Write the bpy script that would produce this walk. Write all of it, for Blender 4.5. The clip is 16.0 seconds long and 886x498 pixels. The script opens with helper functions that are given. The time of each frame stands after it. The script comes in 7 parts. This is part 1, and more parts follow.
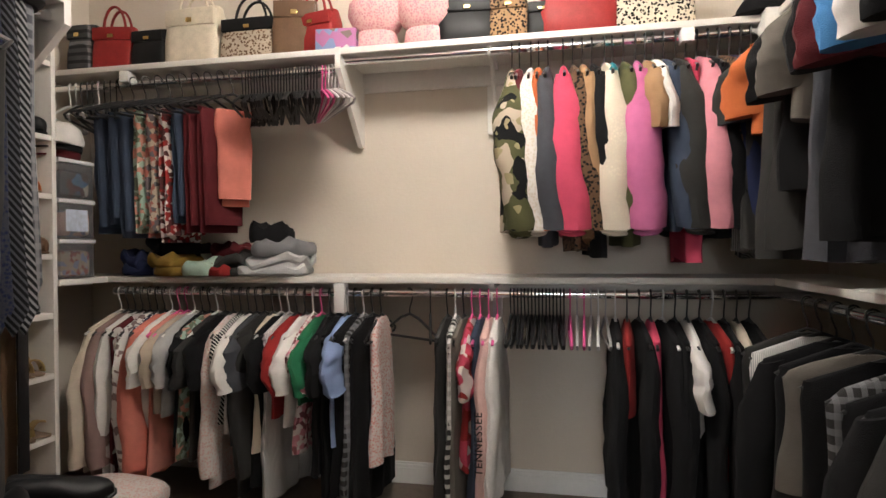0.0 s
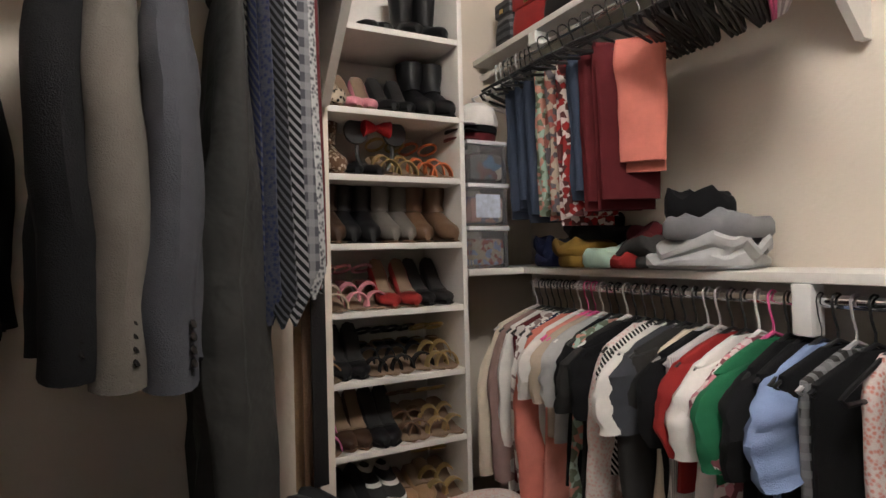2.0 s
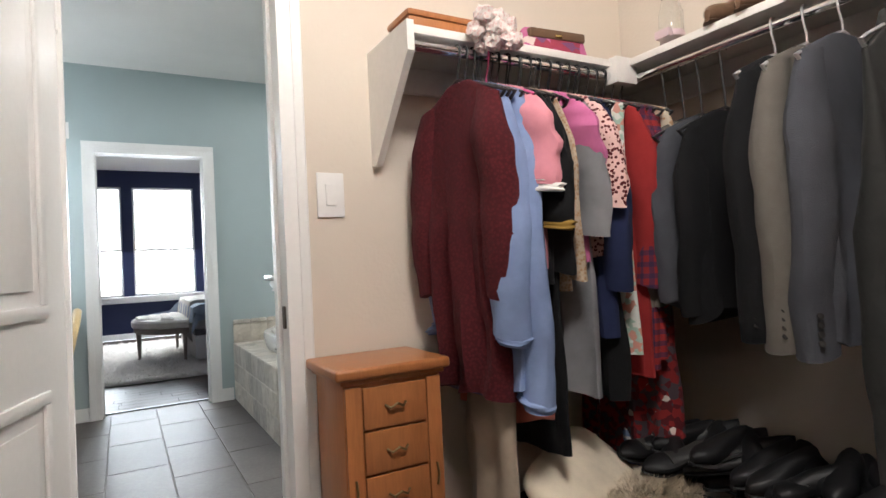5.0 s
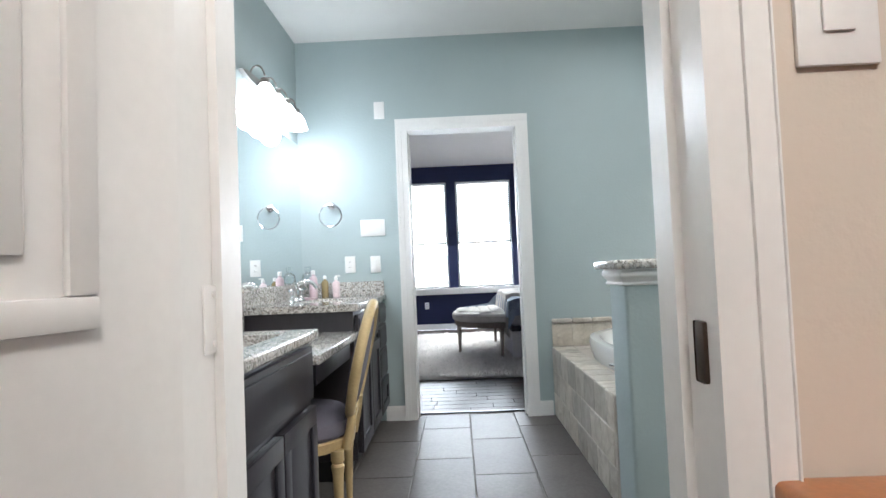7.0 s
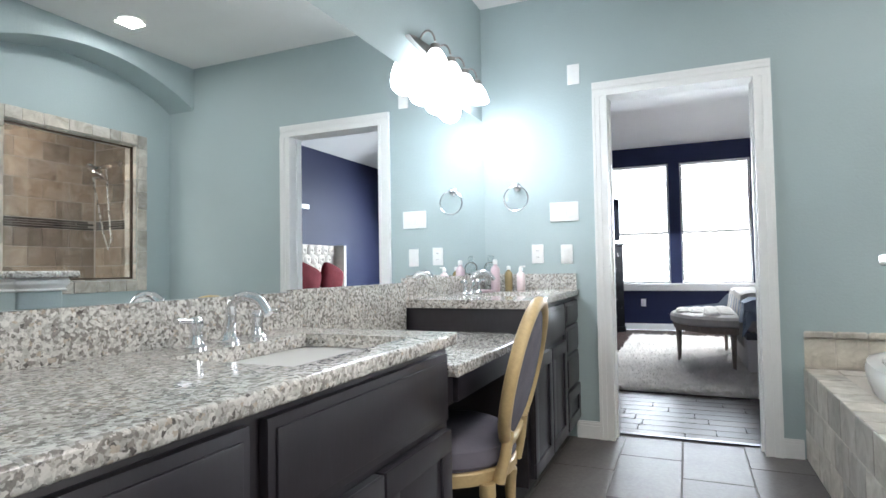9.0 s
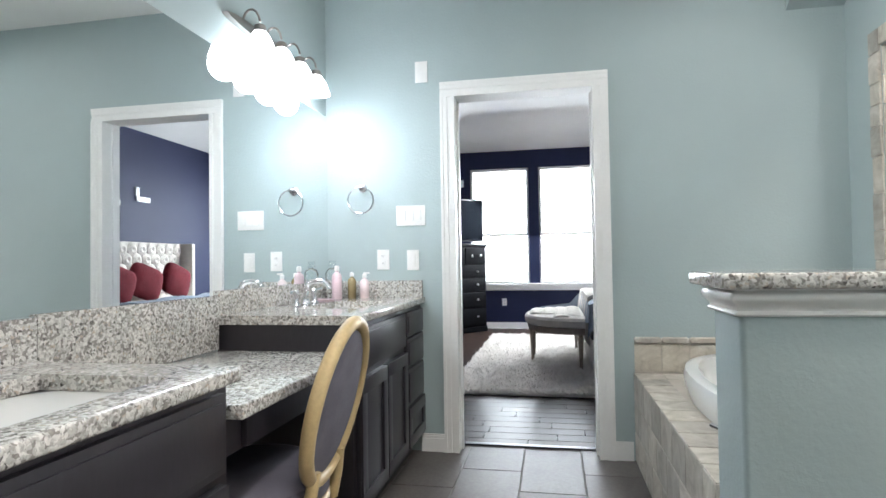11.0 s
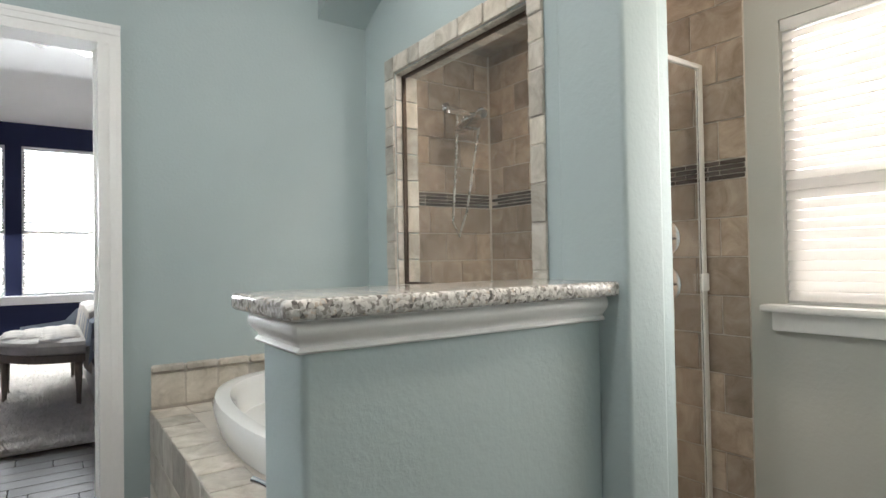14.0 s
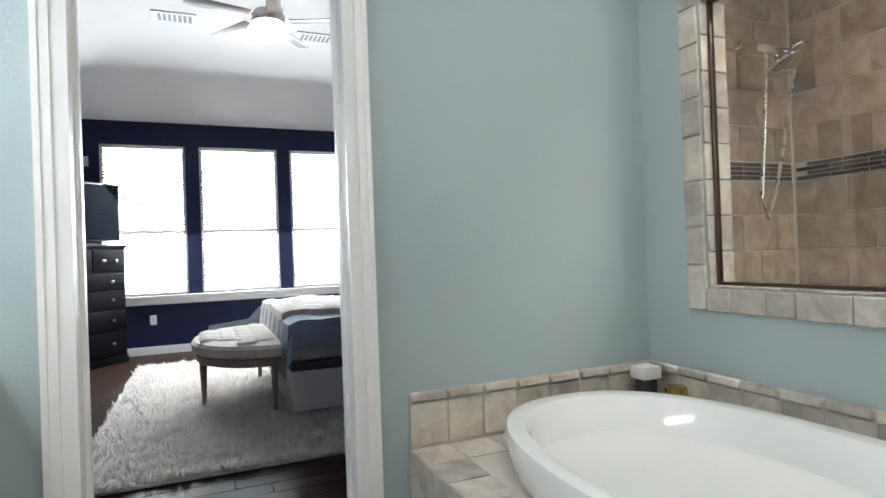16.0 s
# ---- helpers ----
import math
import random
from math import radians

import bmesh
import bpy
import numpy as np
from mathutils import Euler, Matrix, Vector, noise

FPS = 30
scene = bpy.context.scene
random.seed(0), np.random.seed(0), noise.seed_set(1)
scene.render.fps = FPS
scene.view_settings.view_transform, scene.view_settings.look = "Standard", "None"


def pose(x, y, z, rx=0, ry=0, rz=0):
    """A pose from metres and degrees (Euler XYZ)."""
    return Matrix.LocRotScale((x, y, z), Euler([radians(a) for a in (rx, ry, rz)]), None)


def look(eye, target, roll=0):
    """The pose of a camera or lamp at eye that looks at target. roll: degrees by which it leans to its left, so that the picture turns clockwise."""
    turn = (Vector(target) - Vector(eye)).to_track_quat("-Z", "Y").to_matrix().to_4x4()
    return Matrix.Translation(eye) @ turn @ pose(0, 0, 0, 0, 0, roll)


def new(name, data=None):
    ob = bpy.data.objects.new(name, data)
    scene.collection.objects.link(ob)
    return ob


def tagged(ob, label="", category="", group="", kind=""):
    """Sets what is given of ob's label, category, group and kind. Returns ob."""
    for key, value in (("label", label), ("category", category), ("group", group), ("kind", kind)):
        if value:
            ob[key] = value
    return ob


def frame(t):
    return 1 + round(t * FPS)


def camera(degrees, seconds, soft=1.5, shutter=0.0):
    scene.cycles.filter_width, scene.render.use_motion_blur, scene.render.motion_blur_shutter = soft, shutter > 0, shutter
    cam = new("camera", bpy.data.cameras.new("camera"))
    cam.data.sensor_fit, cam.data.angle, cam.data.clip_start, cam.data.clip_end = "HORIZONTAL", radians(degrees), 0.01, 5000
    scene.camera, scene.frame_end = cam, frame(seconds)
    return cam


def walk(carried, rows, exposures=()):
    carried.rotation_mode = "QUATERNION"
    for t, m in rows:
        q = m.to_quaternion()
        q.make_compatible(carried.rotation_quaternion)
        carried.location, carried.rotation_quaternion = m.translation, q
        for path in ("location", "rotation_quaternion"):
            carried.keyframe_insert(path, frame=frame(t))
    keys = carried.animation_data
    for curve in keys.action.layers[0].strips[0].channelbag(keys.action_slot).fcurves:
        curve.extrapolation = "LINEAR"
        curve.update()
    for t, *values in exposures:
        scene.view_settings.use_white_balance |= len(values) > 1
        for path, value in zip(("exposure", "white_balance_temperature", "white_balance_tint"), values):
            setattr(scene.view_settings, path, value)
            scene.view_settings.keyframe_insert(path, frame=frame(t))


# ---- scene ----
cam = camera(75.9, 16.0)
PATH = [
    (0, (0.541, 0.088, 1.073), (0.158, 2.051, 1.06), -0.5),
    (0.5, (0.451, 0.283, 1.038), (-0.28, 2.145, 1.049), -0.6),
    (1, (0.391, 0.485, 1.025), (-0.721, 2.147, 1.052), -0.6),
    (1.5, (0.435, 0.698, 1.022), (-1.039, 2.05, 1.042), -0.9),
    (2, (0.46, 0.954, 1.012), (-1.317, 1.87, 1.026), -1.4),
    (2.5, (0.487, 1.238, 1.058), (-1.491, 1.535, 1.053), -1.9),
    (3, (0.605, 1.54, 1.084), (-1.358, 1.158, 1.064), -2.1),
    (3.5, (0.688, 1.686, 1.084), (-1.081, 0.754, 1.078), -2.5),
    (4, (0.74, 1.774, 1.101), (-0.778, 0.471, 1.101), -2.7),
    (4.5, (0.8, 1.773, 1.073), (-0.459, 0.219, 1.104), -3.0),
    (5, (0.832, 1.717, 1.073), (-0.152, -0.024, 1.117), -2.8),
    (5.2, (0.847, 1.671, 1.075), (-0.014, -0.133, 1.123), -2.8),
    (7.3, (0.661, 0.494, 1.025), (0.849, -1.495, 1.107), -2.0),
    (7.5, (0.656, 0.409, 1.027), (0.941, -1.569, 1.111), -1.7),
    (8, (0.639, 0.246, 1.018), (1.215, -1.667, 1.107), -1.6),
    (8.2, (0.627, 0.21, 1.012), (1.332, -1.659, 1.107), -1.6),
    (10.3, (0.524, -0.001, 1.063), (1.337, -1.828, 1.118), -0.8),
    (10.5, (0.515, -0.032, 1.069), (1.209, -1.907, 1.124), -0.8),
    (11, (0.458, -0.146, 1.077), (0.835, -2.11, 1.128), -0.9),
    (11.5, (0.422, -0.251, 1.084), (0.469, -2.25, 1.132), -1.0),
    (12, (0.4, -0.376, 1.096), (0.088, -2.351, 1.142), -0.8),
    (12.5, (0.406, -0.472, 1.117), (-0.26, -2.358, 1.155), -0.9),
    (13, (0.389, -0.54, 1.116), (-0.531, -2.316, 1.154), -1.0),
    (13.5, (0.384, -0.562, 1.114), (-0.688, -2.25, 1.148), -1.0),
    (14, (0.405, -0.595, 1.109), (-0.741, -2.234, 1.143), -1.0),
    (14.5, (0.486, -0.686, 1.106), (-0.676, -2.313, 1.134), -1.1),
    (15, (0.564, -0.897, 1.106), (-0.508, -2.585, 1.127), -1.3),
    (15.5, (0.598, -1.194, 1.118), (-0.339, -2.961, 1.14), -1.4),
    (16, (0.675, -1.518, 1.140), (-0.111, -3.357, 1.153), -2.1),
]
walk(cam, [(t, look(eye, target, roll)) for t, eye, target, roll in PATH],
     exposures=((0, 0.05, 6500, 10), (1.5, 0.15, 6350, 10), (3, 0.17, 6200, 10), (5, 0.18, 6150, 10), (7.5, 0.32, 6000, 10), (10.5, 0.38, 6100, 10), (12, 0.26, 6250, 10), (13.5, 0.2, 6480, 11), (16, 0.22, 6250, 10)))

CLOSET_W, VANITY_W = 128, 4.2


# ---- world, lights and exposure ----
world = bpy.data.worlds.new("world")
scene.world = world
world.use_nodes = True
wn = world.node_tree
bg = wn.nodes["Background"]
sky = wn.nodes.new("ShaderNodeTexSky")
sky.sky_type, sky.sun_disc = "NISHITA", False
sky.sun_elevation, sky.sun_rotation = radians(48), radians(200)
wn.links.new(sky.outputs[0], bg.inputs[0])
bg.inputs[1].default_value = 0.12


def lamp(name, kind, m, energy, colour, size=0.1, size_y=None):
    data = bpy.data.lights.new(name, kind)
    data.energy, data.color = energy, colour
    if kind == "AREA":
        data.shape, data.size, data.size_y = "RECTANGLE", size, size_y or size
    elif kind == "SUN":
        data.angle = size
    else:
        data.shadow_soft_size = size
    ob = new(name, data)
    ob.matrix_world = m
    return ob


lamp("sun", "SUN", look((4, -14, 14), (0, 0, 0)), 2.0, (1.0, 0.95, 0.88), radians(3))
lamp("closet_bulb", "POINT", pose(0.32, 1.42, 2.50), CLOSET_W, (1.0, 0.935, 0.85), 0.22)
for ly in (-2.41, -2.61, -2.81, -3.01):
    lamp("vanity_bulb", "POINT", pose(1.69, ly, 1.97), VANITY_W, (0.93, 0.97, 1.0), 0.075)
for cx, cy, watts, tint in ((-0.40, -2.50, 7, (1.0, 0.96, 0.90)), (-1.3, -0.8, 12, (1.0, 0.84, 0.66)), (0.45, -1.3, 13, (1.0, 0.97, 0.93))):
    lamp("can_bulb", "AREA", pose(cx, cy, 2.695), watts, tint, 0.13)
lamp("shower_bulb", "AREA", pose(-1.45, -2.55, 2.325), 3, (1.0, 0.82, 0.66), 0.13)
# daylight standing in the window openings
lamp("window_day", "AREA", pose(-1.78, -1.05, 1.45, 0, -90, 0), 20, (1.0, 0.95, 0.90), 1.0, 0.95)
for wx in (1.30, 0.165, -0.97):
    lamp("window_day", "AREA", pose(wx, -9.40, 1.68, 58, 0, 0), 135, (0.92, 0.97, 1.0), 0.9, 1.8)
lamp("fan_bulb", "POINT", pose(0.12, -6.35, 2.85), 0.7, (1.0, 0.95, 0.85), 0.10)

# ---- mesh helpers ----


def mesh_of(bm, name, smooth=True):
    me = bpy.data.meshes.new(name)
    bm.normal_update()
    bm.to_mesh(me)
    bm.free()
    if smooth:
        for p in me.polygons:
            p.use_smooth = True
        me.set_sharp_from_angle(angle=radians(38))
    return me


def part(name, bm, material, parent=None, label="", m=None):
    me = mesh_of(bm, name)
    me.materials.append(material)
    ob = new(name, me)
    if parent:
        ob.parent = parent
    if m:
        ob.matrix_basis = m
    if label:
        tagged(ob, label)
    return ob


def thing(name, label, category, m=None, group="", kind=""):
    ob = new(name)
    ob.empty_display_size = 0.05
    if m:
        ob.matrix_basis = m
    return tagged(ob, label, category, group, kind)


def solo(name, bm, material, label, category, m=None, group="", kind=""):
    return tagged(part(name, bm, material, None, "", m), label, category, group, kind)


def setting(name, bm, material, label, category, m=None):
    return solo(name, bm, material, label, category, m, "", "structure")


def box(x0, x1, y0, y1, z0, z1, bev=0.0, bm=None, seg=2, m=None):
    b = bmesh.new()
    bmesh.ops.create_cube(b, size=1)
    for v in b.verts:
        v.co = ((x0 + x1) / 2 + v.co.x * abs(x1 - x0), (y0 + y1) / 2 + v.co.y * abs(y1 - y0), (z0 + z1) / 2 + v.co.z * abs(z1 - z0))
    if bev:
        bmesh.ops.bevel(b, geom=list(b.edges), offset=bev, segments=seg, profile=0.6, affect="EDGES")
    return merge(bm, b, m)


def merge(bm, b, m=None):
    if m:
        b.transform(m)
    if bm is None:
        return b
    me = bpy.data.meshes.new("tmp")
    b.to_mesh(me)
    b.free()
    bm.from_mesh(me)
    bpy.data.meshes.remove(me)
    return bm


def loft(rings, bm=None, cap=True, closed=True, m=None):
    """Skin over rings of points, all of one count."""
    b = bmesh.new()
    rows = [[b.verts.new(p) for p in ring] for ring in rings]
    n = len(rows[0])
    for r, s in zip(rows, rows[1:]):
        for i in range(n if closed else n - 1):
            j = (i + 1) % n
            b.faces.new((r[i], r[j], s[j], s[i]))
    if cap and closed:
        b.faces.new(rows[0][::-1])
        b.faces.new(rows[-1])
    bmesh.ops.recalc_face_normals(b, faces=b.faces)
    return merge(bm, b, m)


def ring(cx, cy, z, rx, ry, n=16, power=1.0):
    out = []
    for i in range(n):
        a = 2 * math.pi * i / n
        c, s = math.cos(a), math.sin(a)
        out.append((cx + rx * math.copysign(abs(c) ** power, c), cy + ry * math.copysign(abs(s) ** power, s), z))
    return out


def lathe(profile, bm=None, n=20, m=None, cap=True):
    return loft([ring(0, 0, z, max(r, 0.0004), max(r, 0.0004), n) for r, z in profile], bm, cap, True, m)


def tube(points, radius, bm=None, n=8, m=None):
    pts = [Vector(p) for p in points]
    rings, up = [], None
    for i, p in enumerate(pts):
        t = (pts[min(i + 1, len(pts) - 1)] - pts[max(i - 1, 0)]).normalized()
        if up is None:
            up = t.orthogonal().normalized()
        up = (up - t * up.dot(t)).normalized()
        side = t.cross(up)
        r = radius[i] if isinstance(radius, (list, tuple)) else radius
        rings.append([p + up * (r * math.cos(2 * math.pi * k / n)) + side * (r * math.sin(2 * math.pi * k / n)) for k in range(n)])
    return loft(rings, bm, True, True, m)


def arc(cx, cy, r, a0, a1, n, axis="xz", k=0.0):
    out = []
    for i in range(n + 1):
        a = radians(a0 + (a1 - a0) * i / n)
        u, v = cx + r * math.cos(a), cy + r * math.sin(a)
        out.append({"xz": (u, k, v), "yz": (k, u, v), "xy": (u, v, k)}[axis])
    return out


def prism(outline, lo, hi, axis="y", bm=None, m=None):
    """A flat outline of (u, v) pushed from lo to hi along an axis; u, v are the other two axes in order."""
    put = {"x": lambda u, v, w: (w, u, v), "y": lambda u, v, w: (u, w, v), "z": lambda u, v, w: (u, v, w)}[axis]
    return loft([[put(u, v, lo) for u, v in outline], [put(u, v, hi) for u, v in outline]], bm, True, True, m)


# ---- materials ----
_cache = {}


def nodes_of(name):
    mt = bpy.data.materials.new(name)
    mt.use_nodes = True
    nt = mt.node_tree
    return mt, nt, nt.nodes["Principled BSDF"]


def add(nt, kind, **props):
    n = nt.nodes.new(kind)
    for k, v in props.items():
        n.inputs[k.replace("_", " ")].default_value = v
    return n


def ramp(nt, fac, stops, constant=False):
    r = nt.nodes.new("ShaderNodeValToRGB")
    r.color_ramp.interpolation = "CONSTANT" if constant else "LINEAR"
    while len(r.color_ramp.elements) < len(stops):
        r.color_ramp.elements.new(0.5)
    for e, (pos, c) in zip(r.color_ramp.elements, stops):
        e.position, e.color = pos, (*c, 1)
    nt.links.new(fac, r.inputs[0])
    return r.outputs[0]


def mixed(nt, a, b, fac, mode="MIX"):
    n = nt.nodes.new("ShaderNodeMix")
    n.data_type, n.blend_type = "RGBA", mode
    for sock, v in ((n.inputs[0], fac), (n.inputs[6], a), (n.inputs[7], b)):
        if isinstance(v, (int, float)):
            sock.default_value = v
        elif isinstance(v, tuple):
            sock.default_value = (*v, 1) if len(v) == 3 else v
        else:
            nt.links.new(v, sock)
    return n.outputs[2]


def coords(nt, scale=(1, 1, 1)):
    tc = nt.nodes.new("ShaderNodeTexCoord")
    mp = nt.nodes.new("ShaderNodeMapping")
    mp.inputs["Scale"].default_value = scale
    nt.links.new(tc.outputs["Object"], mp.inputs["Vector"])
    return mp.outputs[0]


def bumped(nt, bs, height, strength, dist=0.01):
    b = nt.nodes.new("ShaderNodeBump")
    b.inputs["Strength"].default_value, b.inputs["Distance"].default_value = strength, dist
    nt.links.new(height, b.inputs["Height"])
    nt.links.new(b.outputs[0], bs.inputs["Normal"])


def shade(c, k):
    return tuple(min(1.0, v * k) for v in c)


def surface(name, colour, rough=0.6, var=0.08, scale=6.0, bump=0.08, bscale=160.0, metal=0.0, piece=0.0, stretch=(1, 1, 1), spec=0.5, coat=0.0, dist=0.004):
    """Painted, plastic, wooden or metal surface with broad and fine unevenness; piece: how far pieces differ."""
    key = (name, colour)
    if key in _cache:
        return _cache[key]
    mt, nt, bs = nodes_of(name)
    v = coords(nt, stretch)
    big = add(nt, "ShaderNodeTexNoise", Scale=scale, Detail=5.0, Roughness=0.6)
    fine = add(nt, "ShaderNodeTexNoise", Scale=bscale, Detail=3.0)
    for n in (big, fine):
        nt.links.new(v, n.inputs["Vector"])
    col = ramp(nt, big.outputs[0], [(0.3, shade(colour, 1 - var)), (0.7, shade(colour, 1 + var))])
    col = mixed(nt, col, ramp(nt, fine.outputs[0], [(0.35, shade(colour, 1 - var)), (0.65, shade(colour, 1 + var))]), 0.4)
    if piece:
        oi = nt.nodes.new("ShaderNodeObjectInfo")
        col = mixed(nt, col, ramp(nt, oi.outputs["Random"], [(0, (1 - piece,) * 3), (1, (1 + piece,) * 3)]), 1.0, "MULTIPLY")
    nt.links.new(col, bs.inputs["Base Color"])
    rr = nt.nodes.new("ShaderNodeMapRange")
    rr.inputs["To Min"].default_value, rr.inputs["To Max"].default_value = max(0.02, rough - 0.08), min(1, rough + 0.08)
    nt.links.new(big.outputs[0], rr.inputs["Value"])
    nt.links.new(rr.outputs[0], bs.inputs["Roughness"])
    bs.inputs["Metallic"].default_value = metal
    bs.inputs["Specular IOR Level"].default_value = spec
    bs.inputs["Coat Weight"].default_value = coat
    if bump:
        bumped(nt, bs, fine.outputs[0], bump, dist)
    _cache[key] = mt
    return mt


def plain_wall(name, colour):
    """Orange-peel wall paint."""
    mt, nt, bs = nodes_of(name)
    v = coords(nt)
    peel = add(nt, "ShaderNodeTexNoise", Scale=70.0, Detail=4.0, Roughness=0.55)
    big = add(nt, "ShaderNodeTexNoise", Scale=1.3, Detail=4.0)
    for n in (peel, big):
        nt.links.new(v, n.inputs["Vector"])
    nt.links.new(ramp(nt, big.outputs[0], [(0.3, shade(colour, 0.95)), (0.7, shade(colour, 1.04))]), bs.inputs["Base Color"])
    bs.inputs["Roughness"].default_value = 0.6
    bs.inputs["Specular IOR Level"].default_value = 0.25
    bumped(nt, bs, peel.outputs[0], 0.22, 0.006)
    return mt


def granite():
    """Polished granite: pale and mid-grey grains, darker flecks, a few tan ones."""
    mt, nt, bs = nodes_of("granite")
    v = coords(nt)
    warp = add(nt, "ShaderNodeTexNoise", Scale=120.0, Detail=3.0)
    nt.links.new(v, warp.inputs["Vector"])
    bent = nt.nodes.new("ShaderNodeVectorMath")
    bent.operation = "MULTIPLY_ADD"
    bent.inputs[1].default_value = (0.012, 0.012, 0.012)
    nt.links.new(warp.outputs["Color"], bent.inputs[0])
    nt.links.new(v, bent.inputs[2])
    a = add(nt, "ShaderNodeTexVoronoi", Scale=135.0)
    c = add(nt, "ShaderNodeTexVoronoi", Scale=250.0)
    b = add(nt, "ShaderNodeTexNoise", Scale=60.0, Detail=6.0, Roughness=0.7)
    d = add(nt, "ShaderNodeTexNoise", Scale=7.0, Detail=4.0)
    for n in (a, b, c, d):
        nt.links.new(bent.outputs[0], n.inputs["Vector"])
    base = ramp(nt, a.outputs["Color"], [(0.0, (0.15, 0.14, 0.135)), (0.14, (0.30, 0.285, 0.27)), (0.34, (0.50, 0.49, 0.47)), (0.56, (0.68, 0.67, 0.65)), (0.86, (0.52, 0.46, 0.40))], True)
    fleck = ramp(nt, c.outputs["Color"], [(0.0, (0.14, 0.135, 0.13)), (0.13, (0.55, 0.53, 0.51)), (0.30, (0.95, 0.94, 0.92)), (0.78, (0.82, 0.79, 0.75))], True)
    col = mixed(nt, base, fleck, 0.55, "MULTIPLY")
    col = mixed(nt, col, ramp(nt, b.outputs[0], [(0.35, (0.78, 0.77, 0.76)), (0.65, (1.12, 1.11, 1.1))]), 0.8, "MULTIPLY")
    col = mixed(nt, col, ramp(nt, d.outputs[0], [(0.3, (0.90, 0.90, 0.90)), (0.7, (1.08, 1.07, 1.06))]), 1.0, "MULTIPLY")
    nt.links.new(col, bs.inputs["Base Color"])
    bs.inputs["Roughness"].default_value = 0.10
    return mt


def stone(name, low, mid, high, rough=0.45):
    """Tumbled travertine; each tile its own tone."""
    mt, nt, bs = nodes_of(name)
    v = coords(nt)
    oi = nt.nodes.new("ShaderNodeObjectInfo")
    off = nt.nodes.new("ShaderNodeVectorMath")
    off.operation = "MULTIPLY_ADD"
    off.inputs[1].default_value = (1, 1, 1)
    nt.links.new(v, off.inputs[0])
    sc = nt.nodes.new("ShaderNodeVectorMath")
    sc.operation = "SCALE"
    sc.inputs[0].default_value = (31, 17, 23)
    nt.links.new(oi.outputs["Random"], sc.inputs["Scale"])
    nt.links.new(sc.outputs[0], off.inputs[2])
    a = add(nt, "ShaderNodeTexNoise", Scale=9.0, Detail=8.0, Roughness=0.65, Distortion=0.8)
    b = add(nt, "ShaderNodeTexNoise", Scale=90.0, Detail=4.0)
    for n in (a, b):
        nt.links.new(off.outputs[0], n.inputs["Vector"])
    col = ramp(nt, a.outputs[0], [(0.28, low), (0.5, mid), (0.74, high)])
    col = mixed(nt, col, ramp(nt, oi.outputs["Random"], [(0, (0.72, 0.72, 0.72)), (0.5, (1.0, 1.0, 1.0)), (1, (1.18, 1.16, 1.12))]), 1.0, "MULTIPLY")
    nt.links.new(col, bs.inputs["Base Color"])
    bs.inputs["Roughness"].default_value = rough
    bumped(nt, bs, b.outputs[0], 0.25, 0.004)
    return mt


